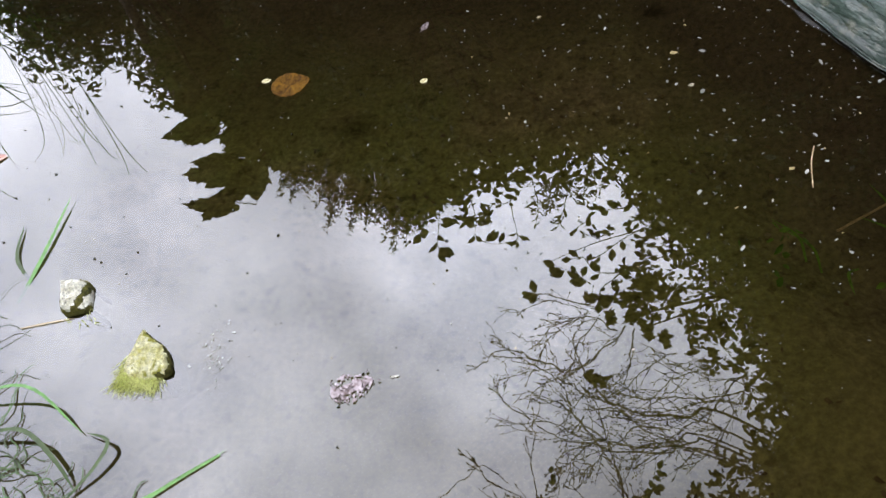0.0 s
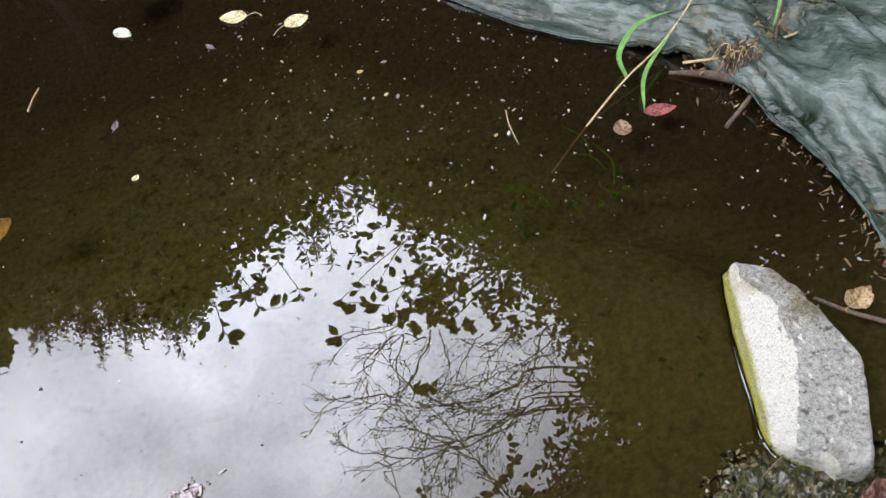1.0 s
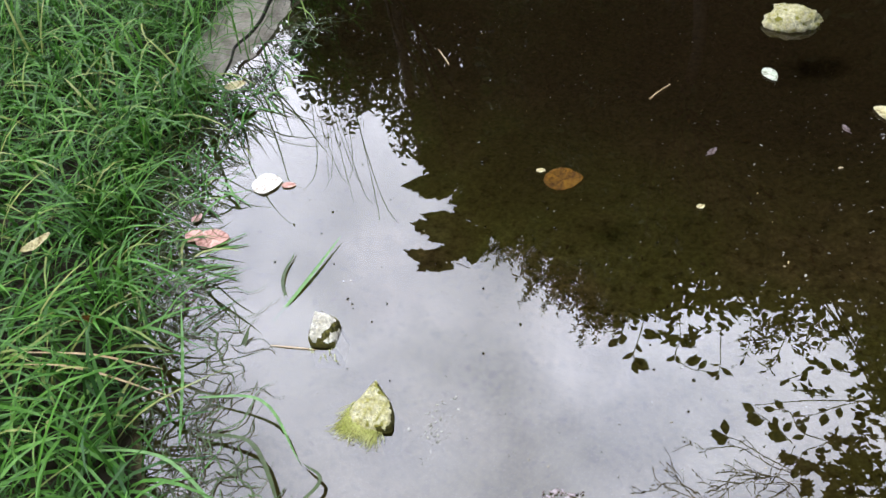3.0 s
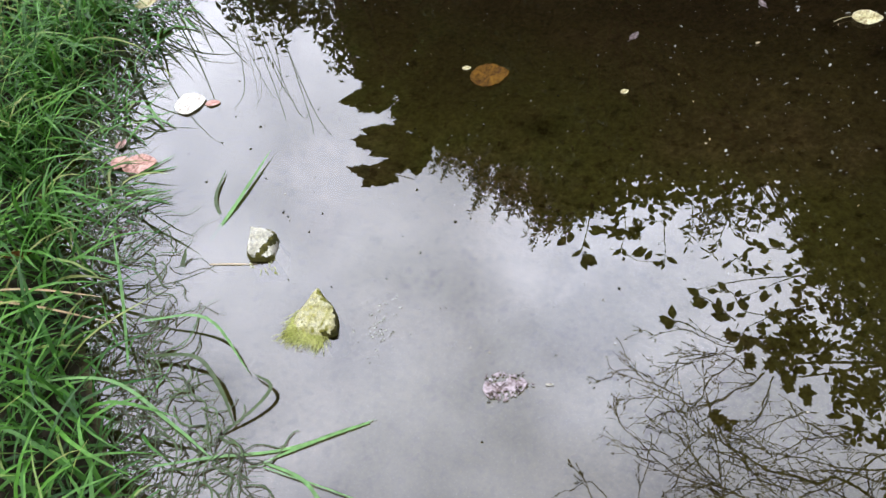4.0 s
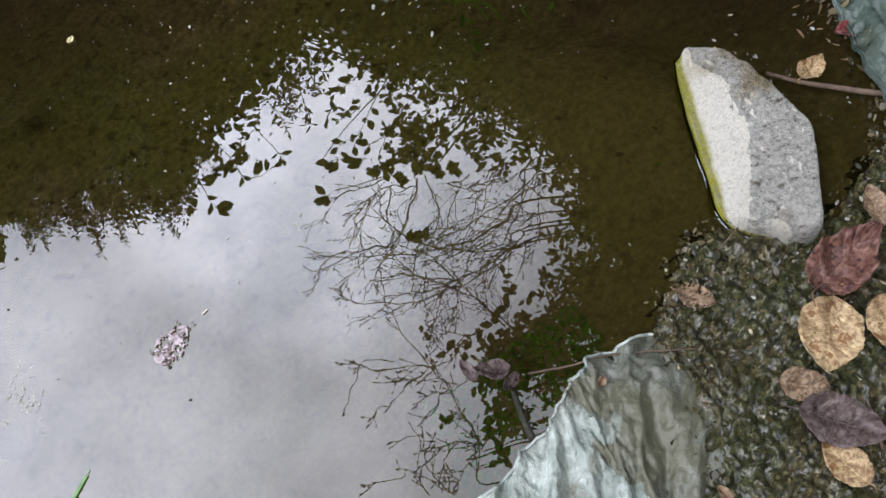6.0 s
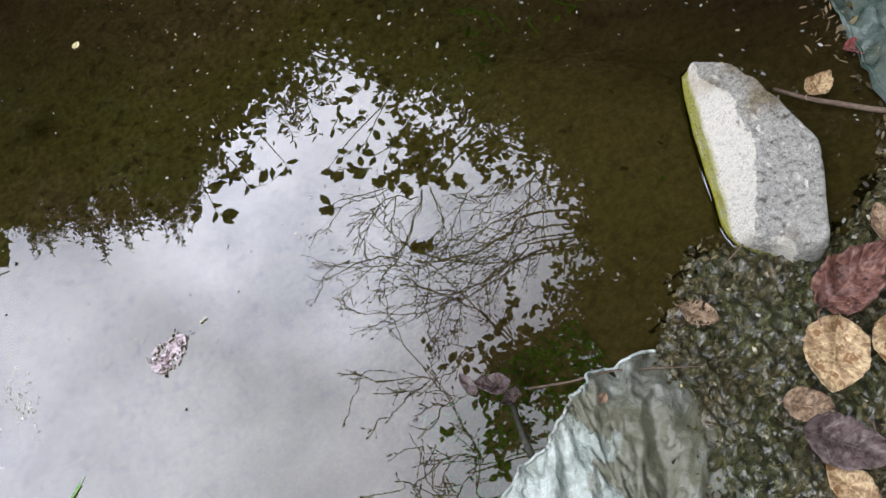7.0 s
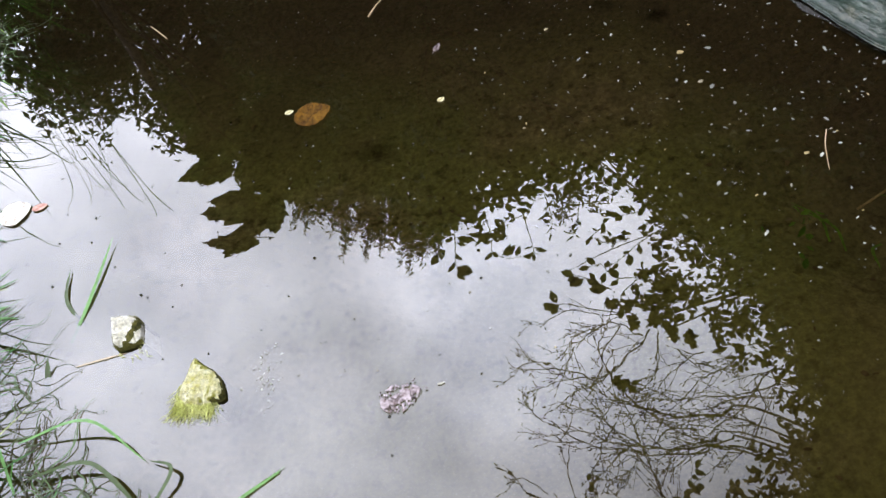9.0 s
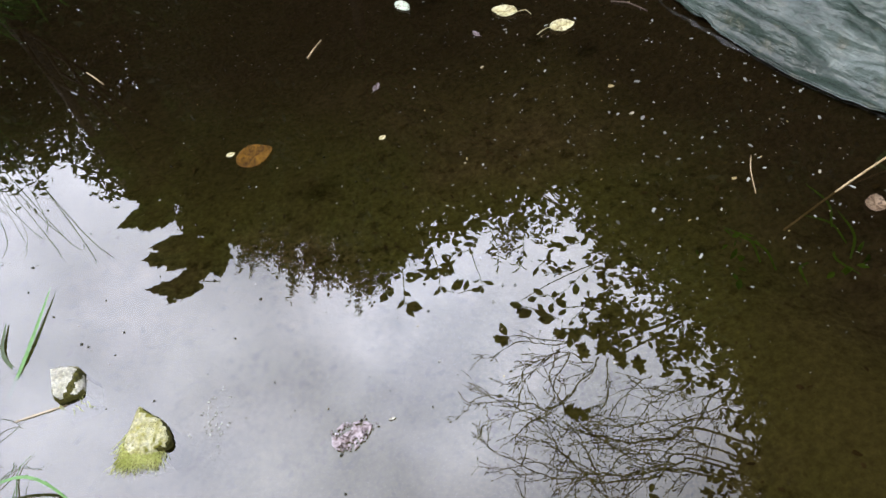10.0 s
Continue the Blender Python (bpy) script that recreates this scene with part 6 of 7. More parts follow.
single_blade([(-0.76, 1.36, -0.004), (-0.745, 1.48, 0.006), (-0.74, 1.67, 0.012)], 0.011, BLADE, shallow_tuft)
single_blade([(-0.74, 1.41, -0.004), (-0.81, 1.48, 0.005), (-0.835, 1.58, 0.006)], 0.010, GRASS_WET, drowned_tuft)
single_blade([(-0.56, 0.80, 0.02), (-0.45, 0.86, 0.005), (-0.31, 0.92, 0.004), (-0.16, 1.03, 0.003)], 0.0065, BLADE, shallow_tuft)
single_blade([(-0.17, 1.02, 0.003), (-0.25, 0.96, 0.005), (-0.345, 0.88, 0.004)], 0.008, BLADE, shallow_tuft)
single_blade([(-0.345, 0.88, 0.004), (-0.25, 0.87, 0.006), (-0.175, 0.82, 0.006), (-0.15, 0.755, 0.003)], 0.0075, BLADE, shallow_tuft)
single_blade([(-0.33, 0.70, 0.006), (-0.27, 0.76, 0.02), (-0.195, 0.80, 0.006)], 0.007, BLADE, shallow_tuft)
single_blade([(-0.79, 1.10, 0.01), (-0.61, 1.13, 0.05), (-0.47, 1.05, 0.01)], 0.007, BLADE, shallow_tuft)
single_blade([(-0.73, 1.02, 0.01), (-0.59, 1.04, 0.04), (-0.50, 0.99, 0.03), (-0.44, 0.93, 0.004)], 0.010, GRASS_WET, drowned_tuft)
single_blade([(-0.46, 0.91, 0.004), (-0.41, 0.98, 0.02), (-0.40, 1.03, 0.025), (-0.46, 1.05, 0.01)], 0.009, GRASS_WET, drowned_tuft)
single_blade([(-0.76, 0.99, 0.0), (-0.82, 1.12, 0.08), (-0.89, 1.24, 0.15)], 0.008, BLADE, shallow_tuft)
single_blade([(-0.78, 1.22, -0.02), (-0.79, 1.31, 0.02)], 0.016, GRASS_WET, drowned_tuft)
single_blade([(-0.95, 0.86, 0.06), (-0.74, 0.93, 0.06), (-0.56, 0.89, 0.03), (-0.44, 0.85, 0.006)], 0.0075, BLADE, shallow_tuft)
single_blade([(-0.10, 0.78, 0.0), (-0.135, 0.73, 0.012), (-0.15, 0.69, 0.0)], 0.012, GRASS_WET, drowned_tuft)
single_blade([(-0.34, 0.87, 0.006), (-0.20, 0.868, 0.010), (-0.09, 0.865, 0.003)], 0.0025, BLADE, shallow_tuft)
single_blade([(-1.24, 0.93, 0.14), (-1.07, 1.02, 0.10), (-0.83, 1.07, 0.03)], 0.006, STRAW, straw_tuft)
single_blade([(-1.20, 1.0, 0.12), (-1.05, 1.07, 0.09), (-0.90, 1.12, 0.04)], 0.006, STRAW, straw_tuft)
single_blade([(-1.22, 1.74, 0.02), (-1.16, 1.72, 0.04), (-1.10, 1.68, 0.006)], 0.009, BLADE, shallow_tuft)
single_blade([(-1.20, 1.70, 0.02), (-1.14, 1.70, 0.03), (-1.08, 1.70, 0.004)], 0.007, BLADE, shallow_tuft)
single_blade([(-0.72, 1.29, 0.002), (-0.66, 1.305, 0.003), (-0.60, 1.32, 0.002)], 0.003, STRAW, straw_tuft)


# ---------------------------------------------------------------- fallen leaves
def fallen_leaf(x, y, z, length, width, turn, mat, label, curl=0.3, stalk=0.03, seed=0, wave=0.1, tilt=0.0, holes=0, category="leaf"):
    """A leaf with a cupped, wavy blade, a midrib and a stalk. turn: the way its tip points, in degrees from +x."""
    root = new("fallen_leaf")
    root.matrix_world = pose(x, y, max(z, 0.0014) if z > -0.006 else z, tilt, 0, turn)
    rows, cols = 24, 13
    rr = random.Random(seed)
    jag = [1 + 0.07 * fbm(k * 0.45, seed * 3.7) + rr.uniform(-0.025, 0.025) for k in range(rows + 1)]
    verts, faces, uvs = [], [], []
    for r in range(rows + 1):
        t = r / rows
        w = width / 2 * (math.sin(math.pi * t**0.82) ** 0.72 if 0 < t < 1 else 0.0) * jag[r] + 0.0006
        for c in range(cols):
            u = 2 * c / (cols - 1) - 1
            px, py = (t - 0.5) * length, u * w
            h = curl * width * 0.5 * (u * u - 0.4) * math.sin(math.pi * t) + curl * length * 0.25 * (2 * t - 1) ** 2
            h += wave * width * (fbm(px * 30 + seed, py * 30, seed, 3) + 0.22 * math.cos((t - 0.45 * abs(u) * 0.5) * 50)) + 0.004 * abs(u) ** 0.5
            verts.append((px, py, h * (0.4 if z < 0.005 else 1.0)))
            uvs.append((u * 0.5, t))
    pierced = {(rr.randrange(3, rows - 3), rr.choice((0, 1, 2, 3, 8, 9, 10, 11))) for _ in range(holes)}
    faces = [(r * cols + c, (r + 1) * cols + c, (r + 1) * cols + c + 1, r * cols + c + 1) for r in range(rows) for c in range(cols - 1) if (r, c) not in pierced]
    low = min(v[2] for v in verts)
    verts = [(a, b, h - low) for a, b, h in verts]
    blade = mesh_object("blade", verts, faces, mat, parent=root)
    layer = blade.data.uv_layers.new(name="leaf")
    for loop in blade.data.loops:
        layer.data[loop.index].uv = uvs[loop.vertex_index]
    thick = blade.modifiers.new("thickness", "SOLIDIFY")
    thick.thickness = 0.0008
    if stalk:
        mid = cols // 2
        line = [np.array(verts[r * cols + mid]) + (0, 0, 0.0006) for r in range(rows, -1, -4)]
        end = line[-1]
        line += [end + np.array([-stalk * 0.5, rr.uniform(-0.3, 0.3) * stalk, 0.002]), end + np.array([-stalk, rr.uniform(-0.6, 0.6) * stalk, 0.001])]
        v, f = tube_data(smooth_line(line, 2), 0.0006, 0.0013, 5)
        mesh_object("stalk", v, f, mat, parent=root)
    return tagged(root, label, category, "fallen leaves")


fallen_leaf(-0.245, 2.075, -0.004, 0.112, 0.094, 25, LEAF_ORANGE, "ochre brown leaf floating flat on the pond", 0.12, 0.0, 1)
fallen_leaf(-0.32, 2.095, -0.002, 0.026, 0.016, 20, LEAF_PALE, "tiny yellow leaf scrap beside an ochre leaf", 0.2, 0.0, 2)
fallen_leaf(0.195, 2.725, 0.0, 0.075, 0.042, -55, LEAF_MINT, "pale mint-green leaf floating on the pond", 0.15, 0.0, 3)
fallen_leaf(0.53, 2.61, 0.0, 0.088, 0.062, 155, LEAF_PALE, "pale yellow leaf with a long stalk, floating", 0.25, 0.05, 4)
fallen_leaf(0.70, 2.485, 0.0, 0.078, 0.062, 5, LEAF_PALE, "pale cream leaf with a stalk, floating", 0.25, 0.045, 5)
fallen_leaf(-1.085, 1.797, 0.002, 0.094, 0.092, 35, LEAF_WHITE, "bleached white leaf floating by the grass", 0.05, 0.0, 6, 0.05)
fallen_leaf(-1.015, 1.812, 0.002, 0.045, 0.026, 20, LEAF_PINK, "orange-pink leaf scrap beside a white leaf", 0.1, 0.0, 7)
fallen_leaf(-1.445, 2.145, 0.05, 0.075, 0.055, 40, LEAF_PALE, "pale yellow leaf in the grass edge", 0.25, 0.0, 9)
fallen_leaf(-1.585, 2.135, 0.012, 0.060, 0.04, 30, LEAF_GREEN, "light green leaf in the grass edge", 0.25, 0.0, 10)
fallen_leaf(-1.10, 1.545, 0.002, 0.100, 0.075, 25, LEAF_PINK, "faded pink crumpled leaf among drowned grass", 0.12, 0.02, 11, 0.10)
fallen_leaf(-1.16, 1.535, 0.004, 0.060, 0.05, 170, LEAF_PINK, "faded pink leaf scrap among drowned grass", 0.3, 0.0, 12, 0.2)
fallen_leaf(-1.20, 1.60, 0.004, 0.040, 0.028, 90, LEAF_PINK, "small faded pink leaf in the grass", 0.3, 0.0, 13)
fallen_leaf(-1.02, 1.33, -0.012, 0.06, 0.04, 60, LEAF_PINK, "sunken pinkish leaf in the shallows", 0.2, 0.0, 14)
fallen_leaf(-1.42, 1.27, 0.14, 0.085, 0.035, 75, LEAF_PALE, "yellowing leaf caught in the grass", 0.4, 0.0, 15)
fallen_leaf(-1.13, 1.14, 0.10, 0.075, 0.02, 20, LEAF_ORANGE, "orange dead leaf caught in the grass", 0.4, 0.0, 16)
# rotting leaf with bubbles
rotten = fallen_leaf(0.072, 1.172, 0.0, 0.092, 0.066, 25, LEAF_FADED, "ragged mauve rotting leaf at the water surface", 0.02, 0.0, 17, 0.03, holes=130)
rr = random.Random(8)
v, f = [], []
for k in range(16):
    px, py = rr.uniform(-0.055, 0.055), rr.choice((-0.012, 0.004, 0.016)) + rr.gauss(0, 0.005)
    a, s = rr.uniform(0, 6.28), rr.uniform(0.003, 0.008)
    line = [np.array([px + s * q * math.cos(a) + 0.002 * q * q, py + s * q * math.sin(a), 0.0045 + 0.002 * (1 - abs(q))]) for q in (-1, 0, 1)]
    tube_data(line, 0.0016, 0.0009, 5, v, f)
mesh_object("froth", v, f, LEAF_MAUVE, parent=rotten, label="mauve frothy decay along the veins")
fallen_leaf(0.592, 0.775, 0.006, 0.066, 0.040, 150, LEAF_PURPLE, "crumpled wet mauve-brown leaf floating by the liner", 0.6, 0.0, 18, 0.3, 10.0)
fallen_leaf(0.61, 0.742, 0.006, 0.04, 0.022, 200, LEAF_PURPLE, "curled dark leaf scrap floating by the liner", 0.7, 0.0, 19, 0.6)
fallen_leaf(0.555, 0.805, 0.0, 0.05, 0.022, 100, LEAF_PURPLE, "curled grey leaf scrap floating by the liner", 0.7, 0.0, 39, 0.4)
# on the wet litter
def on_litter(x, y, more=0.027):
    return ground_at(x, y) + more
fallen_leaf(1.205, 0.605, on_litter(1.205, 0.605), 0.165, 0.095, 14, LEAF_MAROON, "large wet maroon leaf crumpled on the litter", 0.42, 0.03, 20, 0.28)
fallen_leaf(1.105, 0.517, on_litter(1.105, 0.517), 0.135, 0.105, 225, LEAF_TAN, "broad dry tan leaf with brown spots on the litter", 0.16, 0.025, 21, 0.12)
fallen_leaf(0.970, 0.693, on_litter(0.97, 0.693), 0.070, 0.042, -55, LEAF_BROWN, "small feathery skeleton leaf, tan brown", 0.25, 0.01, 22, 0.3, holes=40)
fallen_leaf(1.015, 0.472, on_litter(1.015, 0.472), 0.080, 0.055, -40, LEAF_BROWN, "dull brown leaf on the wet litter", 0.3, 0.01, 23, 0.2)
fallen_leaf(1.02, 0.395, on_litter(1.02, 0.395), 0.135, 0.085, -50, LEAF_PURPLE, "dark purple wet leaf on the litter", 0.3, 0.02, 24, 0.15)
fallen_leaf(0.985, 0.345, on_litter(0.985, 0.345), 0.09, 0.06, 100, LEAF_TAN, "tan leaf half under a dark leaf", 0.25, 0.01, 25, 0.12)
fallen_leaf(1.20, 0.485, on_litter(1.20, 0.485), 0.10, 0.07, 230, LEAF_TAN, "pale tan leaf on the wet litter", 0.2, 0.02, 26, 0.1)
fallen_leaf(1.34, 0.66, on_litter(1.34, 0.66), 0.085, 0.045, 70, LEAF_BROWN, "curled brown leaf behind the boulder", 0.45, 0.02, 27, 0.15)
fallen_leaf(1.46, 0.965, 0.012, 0.070, 0.048, 15, LEAF_TAN, "pinkish tan leaf lying behind the boulder", 0.4, 0.015, 28, 0.2)
fallen_leaf(1.58, 0.995, 0.010, 0.060, 0.04, 160, LEAF_RED, "wet crimson leaf at the liner's edge", 0.35, 0.02, 29, 0.2)
fallen_leaf(1.425, 1.63, 0.0, 0.085, 0.042, -15, LEAF_RED, "crimson and grey leaf floating near the liner", 0.3, 0.0, 30, 0.15)
fallen_leaf(1.31, 1.62, 0.0, 0.055, 0.045, 70, LEAF_BROWN, "crumpled brown leaf floating by a grass stem", 0.5, 0.0, 31, 0.25)
fallen_leaf(0.13, 2.08, 0.0, 0.022, 0.016, 40, LEAF_PALE, "tiny white petal floating on the pond", 0.4, 0.0, 32)
fallen_leaf(0.11, 2.31, 0.0, 0.04, 0.018, 70, LEAF_MAUVE, "tiny pale flower head floating on the pond", 0.4, 0.01, 33)
fallen_leaf(0.43, 2.51, 0.0, 0.035, 0.016, 120, LEAF_MAUVE, "tiny pale flower head floating on the pond", 0.4, 0.01, 34)
fallen_leaf(0.158, 1.2, 0.0, 0.016, 0.003, 15, LEAF_WHITE, "thin white petal floating on the pond", 0.2, 0.0, 35)
fallen_leaf(0.80, 0.40, 0.055, 0.03, 0.016, 100, LEAF_BROWN, "small brown leaf on the liner", 0.4, 0.0, 36)
fallen_leaf(0.745, 0.655, 0.025, 0.02, 0.015, 30, LEAF_BROWN, "reddish brown seed husk on the liner", 0.4, 0.0, 37, 0.4, category="husk")


# ---------------------------------------------------------------- sticks, stems and small bits
def stick(name, points, r0, r1, mat, label, category="stick", steps=5):
    v, f = tube_data(smooth_line(points, steps), r0, r1, 7)
    return tagged(mesh_object(name, v, f, mat), label, category)


stick("driftwood", [(1.52, 1.735, 0.004), (1.56, 1.70, 0.012), (1.60, 1.665, 0.016), (1.67, 1.585, 0.02)], 0.005, 0.016, TWIG, "short piece of wet brown bark by the liner", "driftwood")
stick("stick", [(1.39, 1.01, 0.012), (1.42, 0.955, 0.02), (1.46, 0.915, 0.016), (1.53, 0.83, 0.03), (1.62, 0.76, 0.06)], 0.004, 0.007, TWIG, "brown stick lying behind the boulder")
stick("stick", [(0.645, 0.742, 0.003), (0.72, 0.712, 0.006), (0.79, 0.69, 0.012), (0.92, 0.615, 0.03)], 0.0026, 0.0016, TWIG, "long thin brown twig across the liner's edge")
stick("stick", [(0.607, 0.735, 0.0), (0.597, 0.690, 0.002), (0.588, 0.636, 0.0)], 0.005, 0.0075, DARK_STICK, "dark wet stick with pale scuffs floating beside the liner")
stick("root", [(-1.60, 2.24, 0.006), (-1.605, 2.31, 0.030), (-1.64, 2.39, 0.038), (-1.63, 2.47, 0.044), (-1.65, 2.58, 0.045), (-1.70, 2.72, 0.05), (-1.72, 2.86, 0.04)], 0.004, 0.009, DARK_STICK, "dark crooked root lying on the bare silt", "root")
stick("stick", [(-0.12, 2.51, 0.002), (-0.10, 2.555, 0.005), (-0.08, 2.60, 0.002)], 0.003, 0.002, STRAW, "short tan twig floating on the pond")
stick("stick", [(-0.90, 2.61, 0.002), (-0.86, 2.57, 0.004), (-0.82, 2.53, 0.002)], 0.002, 0.0016, STRAW, "thin pale twig floating on the pond")
stick("stick", [(1.085, 1.825, 0.003), (1.068, 1.77, 0.006), (1.06, 1.70, 0.001)], 0.0014, 0.0010, STRAW, "thin pale stem standing in the water")
stick("stick", [(0.87, 2.58, 0.002), (0.92, 2.55, 0.006), (0.97, 2.50, 0.002)], 0.003, 0.002, TWIG, "reddish twig floating near the liner")
stick("stick", [(1.53, 1.50, 0.004), (1.64, 1.55, 0.03), (1.74, 1.62, 0.06), (1.90, 1.80, 0.16)], 0.006, 0.004, TWIG, "bent brown root stem over the liner")
stick("stick", [(1.56, 1.735, 0.02), (1.68, 1.665, 0.05), (1.82, 1.635, 0.08)], 0.004, 0.003, STRAW, "dry straw-coloured stem across the liner")
stick("stick", [(1.69, 1.50, 0.02), (1.71, 1.32, 0.022), (1.735, 1.14, 0.03), (1.70, 0.95, 0.03)], 0.004, 0.003, STRAW, "dry straw stem along the liner's edge")
stick("stick", [(1.085, 0.405, 0.05), (1.065, 0.37, 0.058), (1.05, 0.33, 0.05)], 0.0022, 0.003, TWIG, "thin brown twig lying on the wet litter")
stick("stick", [(1.055, 0.745, 0.015), (1.085, 0.753, 0.026), (1.118, 0.762, 0.032)], 0.0012, 0.0018, TWIG, "thin twig leaning against the boulder")
v, f = tube_data(smooth_line([(1.10, 1.60, -0.03), (1.25, 1.68, 0.0), (1.39, 1.745, 0.03), (1.56, 1.81, 0.06), (1.76, 1.91, 0.16)], 5), 0.003, 0.0022, 7)
mesh_object("stem", v, f, STRAW, parent=liner_tuft, label="straw-coloured reedy stem")
single_blade([(1.40, 1.75, 0.03), (1.41, 1.81, 0.06), (1.50, 1.87, 0.08), (1.60, 1.86, 0.09)], 0.016, BLADE, liner_tuft)
single_blade([(1.56, 1.81, 0.06), (1.44, 1.73, 0.04), (1.385, 1.64, 0.01)], 0.012, BLADE, liner_tuft)
single_blade([(1.95, 1.76, 0.14), (1.85, 1.74, 0.16), (1.76, 1.66, 0.10)], 0.010, BLADE, liner_tuft)
single_blade([(2.1, 1.9, 0.2), (2.02, 1.72, 0.24), (1.98, 1.55, 0.2)], 0.007, BLADE, liner_tuft)
single_blade([(2.2, 1.8, 0.2), (2.14, 1.6, 0.24), (2.05, 1.42, 0.2)], 0.007, BLADE, liner_tuft)
for k in range(7):
    x, y, a = 1.10 + rnd(-0.08, 0.14), 1.56 + rnd(-0.06, 0.06), rnd(0, 6.28)
    single_blade([(x, y, -0.06), (x + 0.05 * math.cos(a), y + 0.05 * math.sin(a), -0.03), (x + 0.11 * math.cos(a + 0.4), y + 0.11 * math.sin(a + 0.4), -0.008)], 0.007, PLANT, sunken_tuft)


def weed(x, y, z, size, seed, label):
    v, f = leaf_cloud([(x, y, z, size)], 900, 0.03, 0.5, seed=seed, flat=0.8)
    v[:, 2] = np.minimum(v[:, 2], -0.01)
    return tagged(mesh_object("water_weed", v, f, PLANT, False), label, "water weed", kind="stuff")


weed(1.00, 1.57, -0.06, 0.07, 31, "dim green clump of sunken water weed")
weed(1.22, 1.50, -0.06, 0.05, 32, "dim green clump of sunken water weed")
weed(1.10, 1.02, -0.06, 0.05, 33, "dim green weed growing beside the boulder")

SCUM = blade_material("pond_scum", (0.20, 0.20, 0.16), (0.46, 0.46, 0.38), rough=0.5)
# tall stalks that lean out from the far grassy bank
stalks = [((rnd(-1.85, -1.5), rnd(1.95, 2.75), 0.03), rnd(-0.7, 0.5), rnd(0.32, 0.55), rnd(0.9, 1.35), rnd(0.6, 1.8), rnd(0.004, 0.008)) for _ in range(38)]
grass_mesh("bank_stalks", stalks, GRASS, "tall grass stalks leaning out over the water", "grass")

# a reedy clump on the far bank bends its long blades out over the pond
reed_tuft = tuft("tall reedy grass bending far out over the pond")
for k in range(11):
    x, y, h = -1.72 + rnd(-0.12, 0.12), 2.92 + rnd(-0.1, 0.12), rnd(0.45, 0.66)
    tx, ty = -1.05 + 0.055 * -k + rnd(-0.05, 0.05), 2.25 + rnd(-0.05, 0.42)
    mx, my = x + (tx - x) * 0.45, y + (ty - y) * 0.45
    single_blade([(x, y, ground_at(x, y)), (x + (mx - x) * 0.4, y + (my - y) * 0.4, 0.5), (mx, my, h + 0.22), (x + (tx - x) * 0.8, y + (ty - y) * 0.8, h + 0.14), (tx, ty, h)], rnd(0.0014, 0.0034), GRASS, reed_tuft)

# small bubbles on the surface
v, f = [], []
for _ in range(40):
    x, y, r = rnd(-1.0, 0.3), rnd(1.0, 2.1), rnd(0.0018, 0.0042)
    k = len(v)
    for ring in range(4):
        e = ring * math.pi / 7
        v += [(x + r * math.cos(e) * math.cos(q * math.pi / 4), y + r * math.cos(e) * math.sin(q * math.pi / 4), 0.0005 + r * math.sin(e)) for q in range(8)]
    f += [(k + 8 * ring + q, k + 8 * ring + (q + 1) % 8, k + 8 * ring + 8 + (q + 1) % 8, k + 8 * ring + 8 + q) for ring in range(3) for q in range(8)]
    f.append(tuple(k + 24 + q for q in range(8)))
tagged(mesh_object("floating_bubbles", v, f, WATER), "tiny clear bubbles floating on the pond", "bubbles", kind="stuff")

# bright algae on the shallow bed beside the near sheet, and sunken bits on the mud
bed = [(rnd(0.44, 0.80), rnd(0.60, 0.83)) for _ in range(1500)]
bed = [(x, y, min(ground_at(x, y), -0.004) + rnd(0.0, 0.012)) for x, y in bed if y > float(np.interp(x, [0.4, 0.6, 0.72, 0.85], [0.58, 0.64, 0.69, 0.66]))]
scraps("bed_algae", [(x, y, min(z, -0.006)) for x, y, z in bed], (0.006, 0.015), PLANT, "bright green algae on the shallow bed by the sheet", "algae", 0.5)
bits = scatter(520, (-1.3, 0.9, 1.65, 3.2), -9, -0.06)
h = ground_height(np.array([p[0] for p in bits]), np.array([p[1] for p in bits]))
scraps("sunken_bits", [(x, y, float(z) + rnd(0.002, 0.01)) for (x, y), z in zip(bits, h)], (0.006, 0.024), SUNKEN, "sunken brown leaf bits on the muddy bed", "leaf litter", 0.4)

root_clump = tagged(new("root_clump"), "reddish-brown clump of fine roots on the liner", "roots")
for k in range(44):
    x, y = 1.67 + rnd(-0.045, 0.045), 1.645 + rnd(-0.03, 0.03)
    w = np.array([rnd(-0.04, 0.04), rnd(-0.03, 0.03), 0.0])
    v, f = tube_data(smooth_line([(x, y, 0.03), (x + w[0] * 0.4, y + w[1] * 0.4, rnd(0.06, 0.095)), (x + w[0], y + w[1], rnd(0.05, 0.09)), (x + w[0] * 1.6, y + w[1] * 1.6, 0.03)], 4), 0.0018, 0.0008, 5)
    mesh_object("root", v, f, STRAW if k % 4 == 0 else TWIG, parent=root_clump)
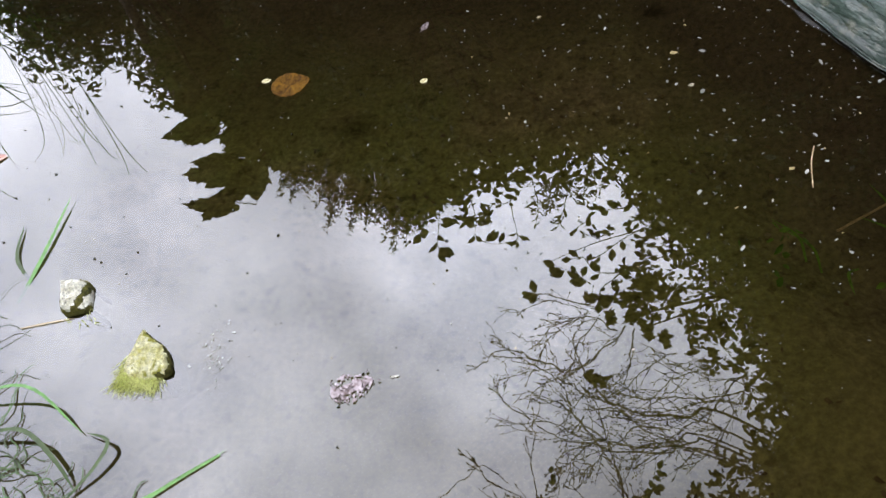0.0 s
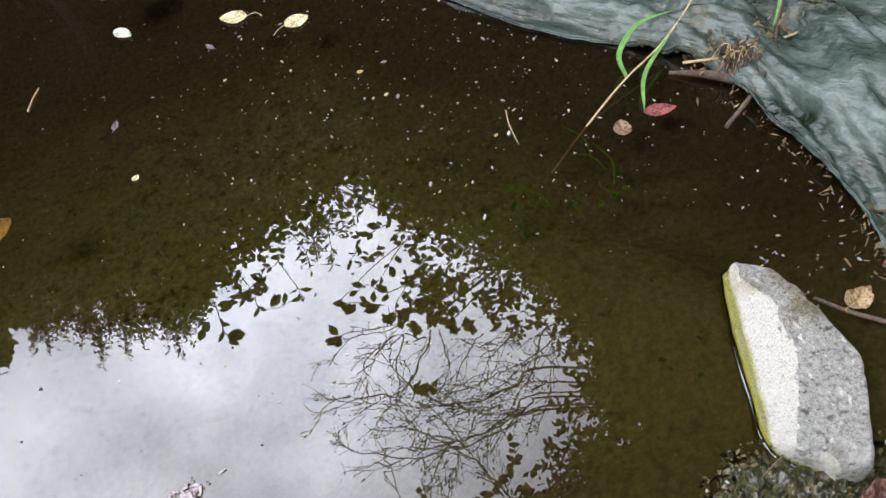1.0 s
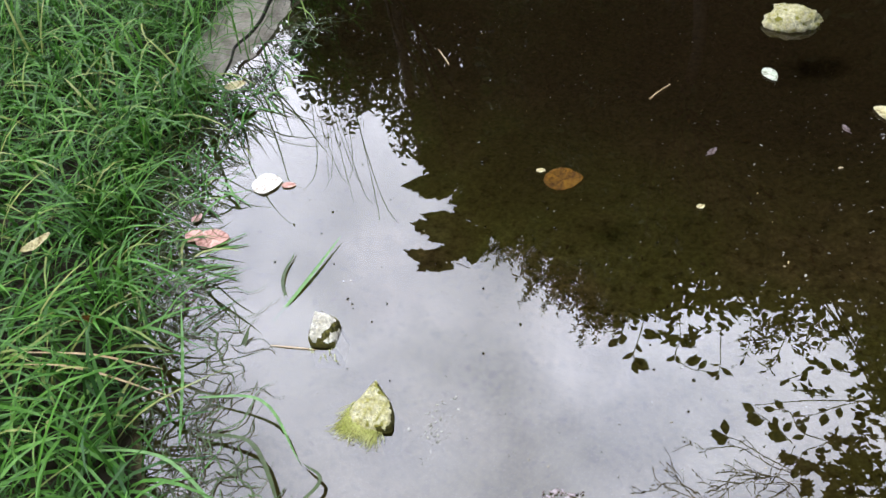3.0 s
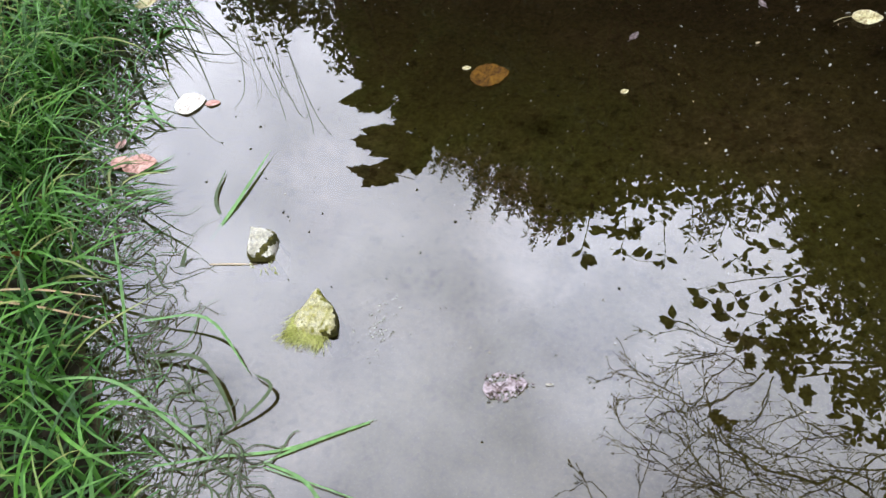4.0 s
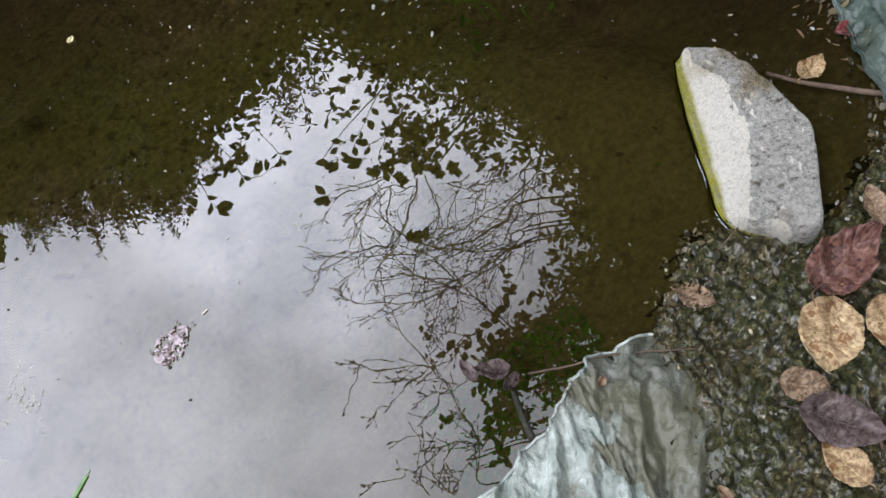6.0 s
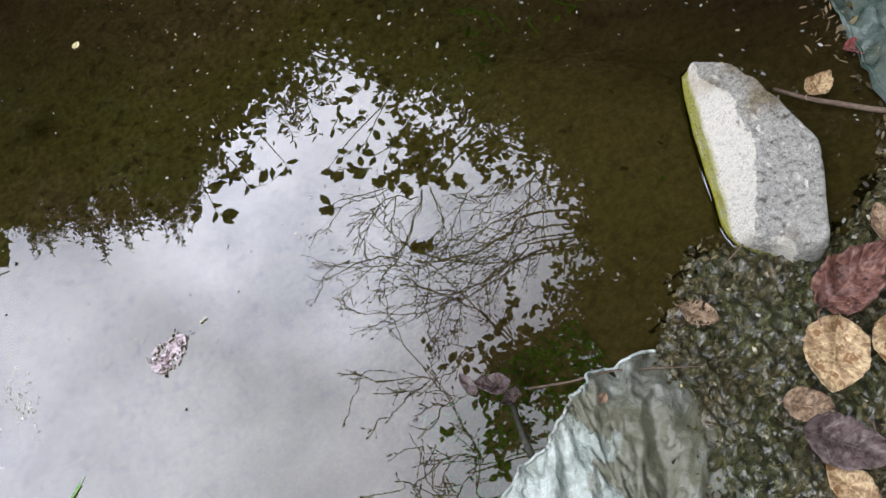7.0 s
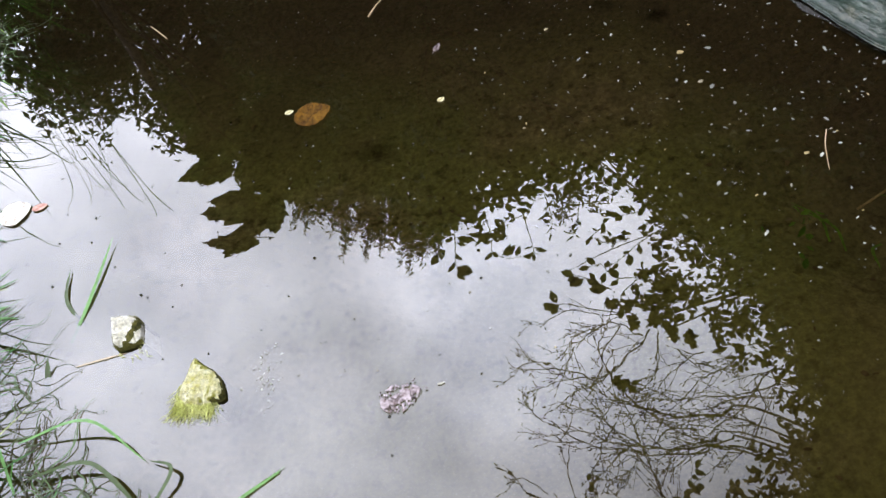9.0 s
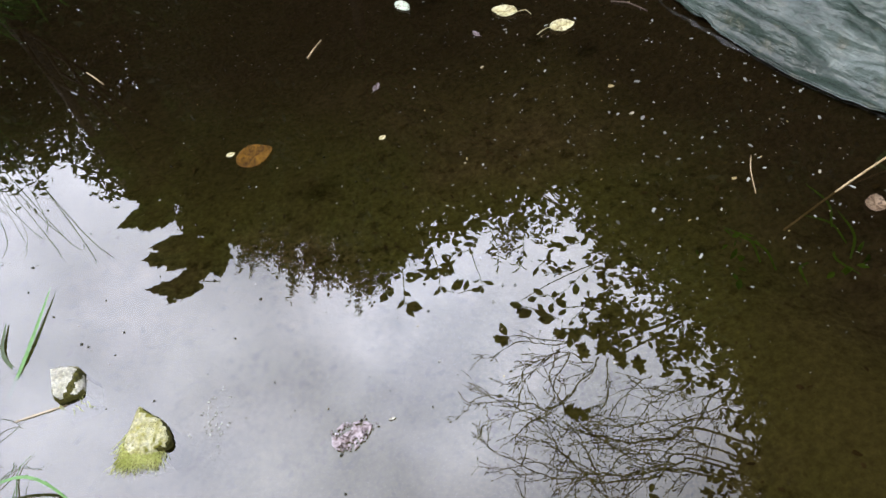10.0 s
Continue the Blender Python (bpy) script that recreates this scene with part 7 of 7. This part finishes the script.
wash = smooth_line([(1.62, 1.60, 0.0), (1.635, 1.42, 0.0), (1.64, 1.26, 0.0), (1.62, 1.12, 0.0), (1.55, 0.96, 0.0)], 8)
wash = [wash[random.randrange(len(wash))] + np.array([random.gauss(-0.015, 0.03), rnd(-0.04, 0.04), rnd(0.002, 0.014)]) for _ in range(120)]
scraps("washed_litter", [tuple(p) for p in wash], (0.005, 0.026), SUNKEN, "tan and brown plant bits washed against the liner", "leaf litter", 0.8, 0.45)
clump = [(1.70 + random.gauss(0, 0.05), 1.69 + random.gauss(0, 0.035)) for _ in range(420)]
scraps("root_litter", lifted(clump, 0.02, 0.08), (0.008, 0.024), SUNKEN, "brown clump of roots and dead leaves on the liner", "leaf litter", 0.9)

# specks on the water
specks = scatter(430, (0.2, 1.25, 1.7, 2.8), -9, -0.03, lambda x, y: np.random.random(len(x)) < 0.25 + 0.75 * np.exp(-((x - 1.0) ** 2 + (y - 2.0) ** 2) / 0.35))
scraps("floating_specks", [(x, y, 0.0015) for x, y in specks], (0.003, 0.011), PALE_BIT, "pale specks and petals floating on the pond", "floating specks", 0.2)
specks = scatter(480, (-1.5, 1.2, 1.6, 3.2), -9, -0.03)
scraps("floating_specks", [(x, y, 0.0015) for x, y in specks], (0.002, 0.007), PALE_BIT, "tiny pale specks floating on the pond", "floating specks", 0.2)
scum = [(-0.25 + random.gauss(0, 0.022) + 0.02 * k / 60, 1.30 - 0.12 * k / 60 + random.gauss(0, 0.02), 0.001) for k in range(60)]
scraps("floating_scum", scum, (0.003, 0.009), SCUM, "thin brown scum floating near a mossy stone", "floating scum", 0.1)
needles = scatter(20, (1.35, 0.75, 1.7, 1.3), -9, -0.03)
scraps("floating_needles", [(x, y, 0.002) for x, y in needles], (0.006, 0.014), PALE_BIT, "pale needles floating behind the boulder", "floating specks", 0.1)
petals = scatter(26, (0.4, 1.5, 1.6, 2.6), -9, -0.04)
scraps("floating_petals", [(x, y, 0.0018) for x, y in petals], (0.012, 0.020), PALE_BIT, "larger pale petals and seed scraps floating on the pond", "petals", 0.3)
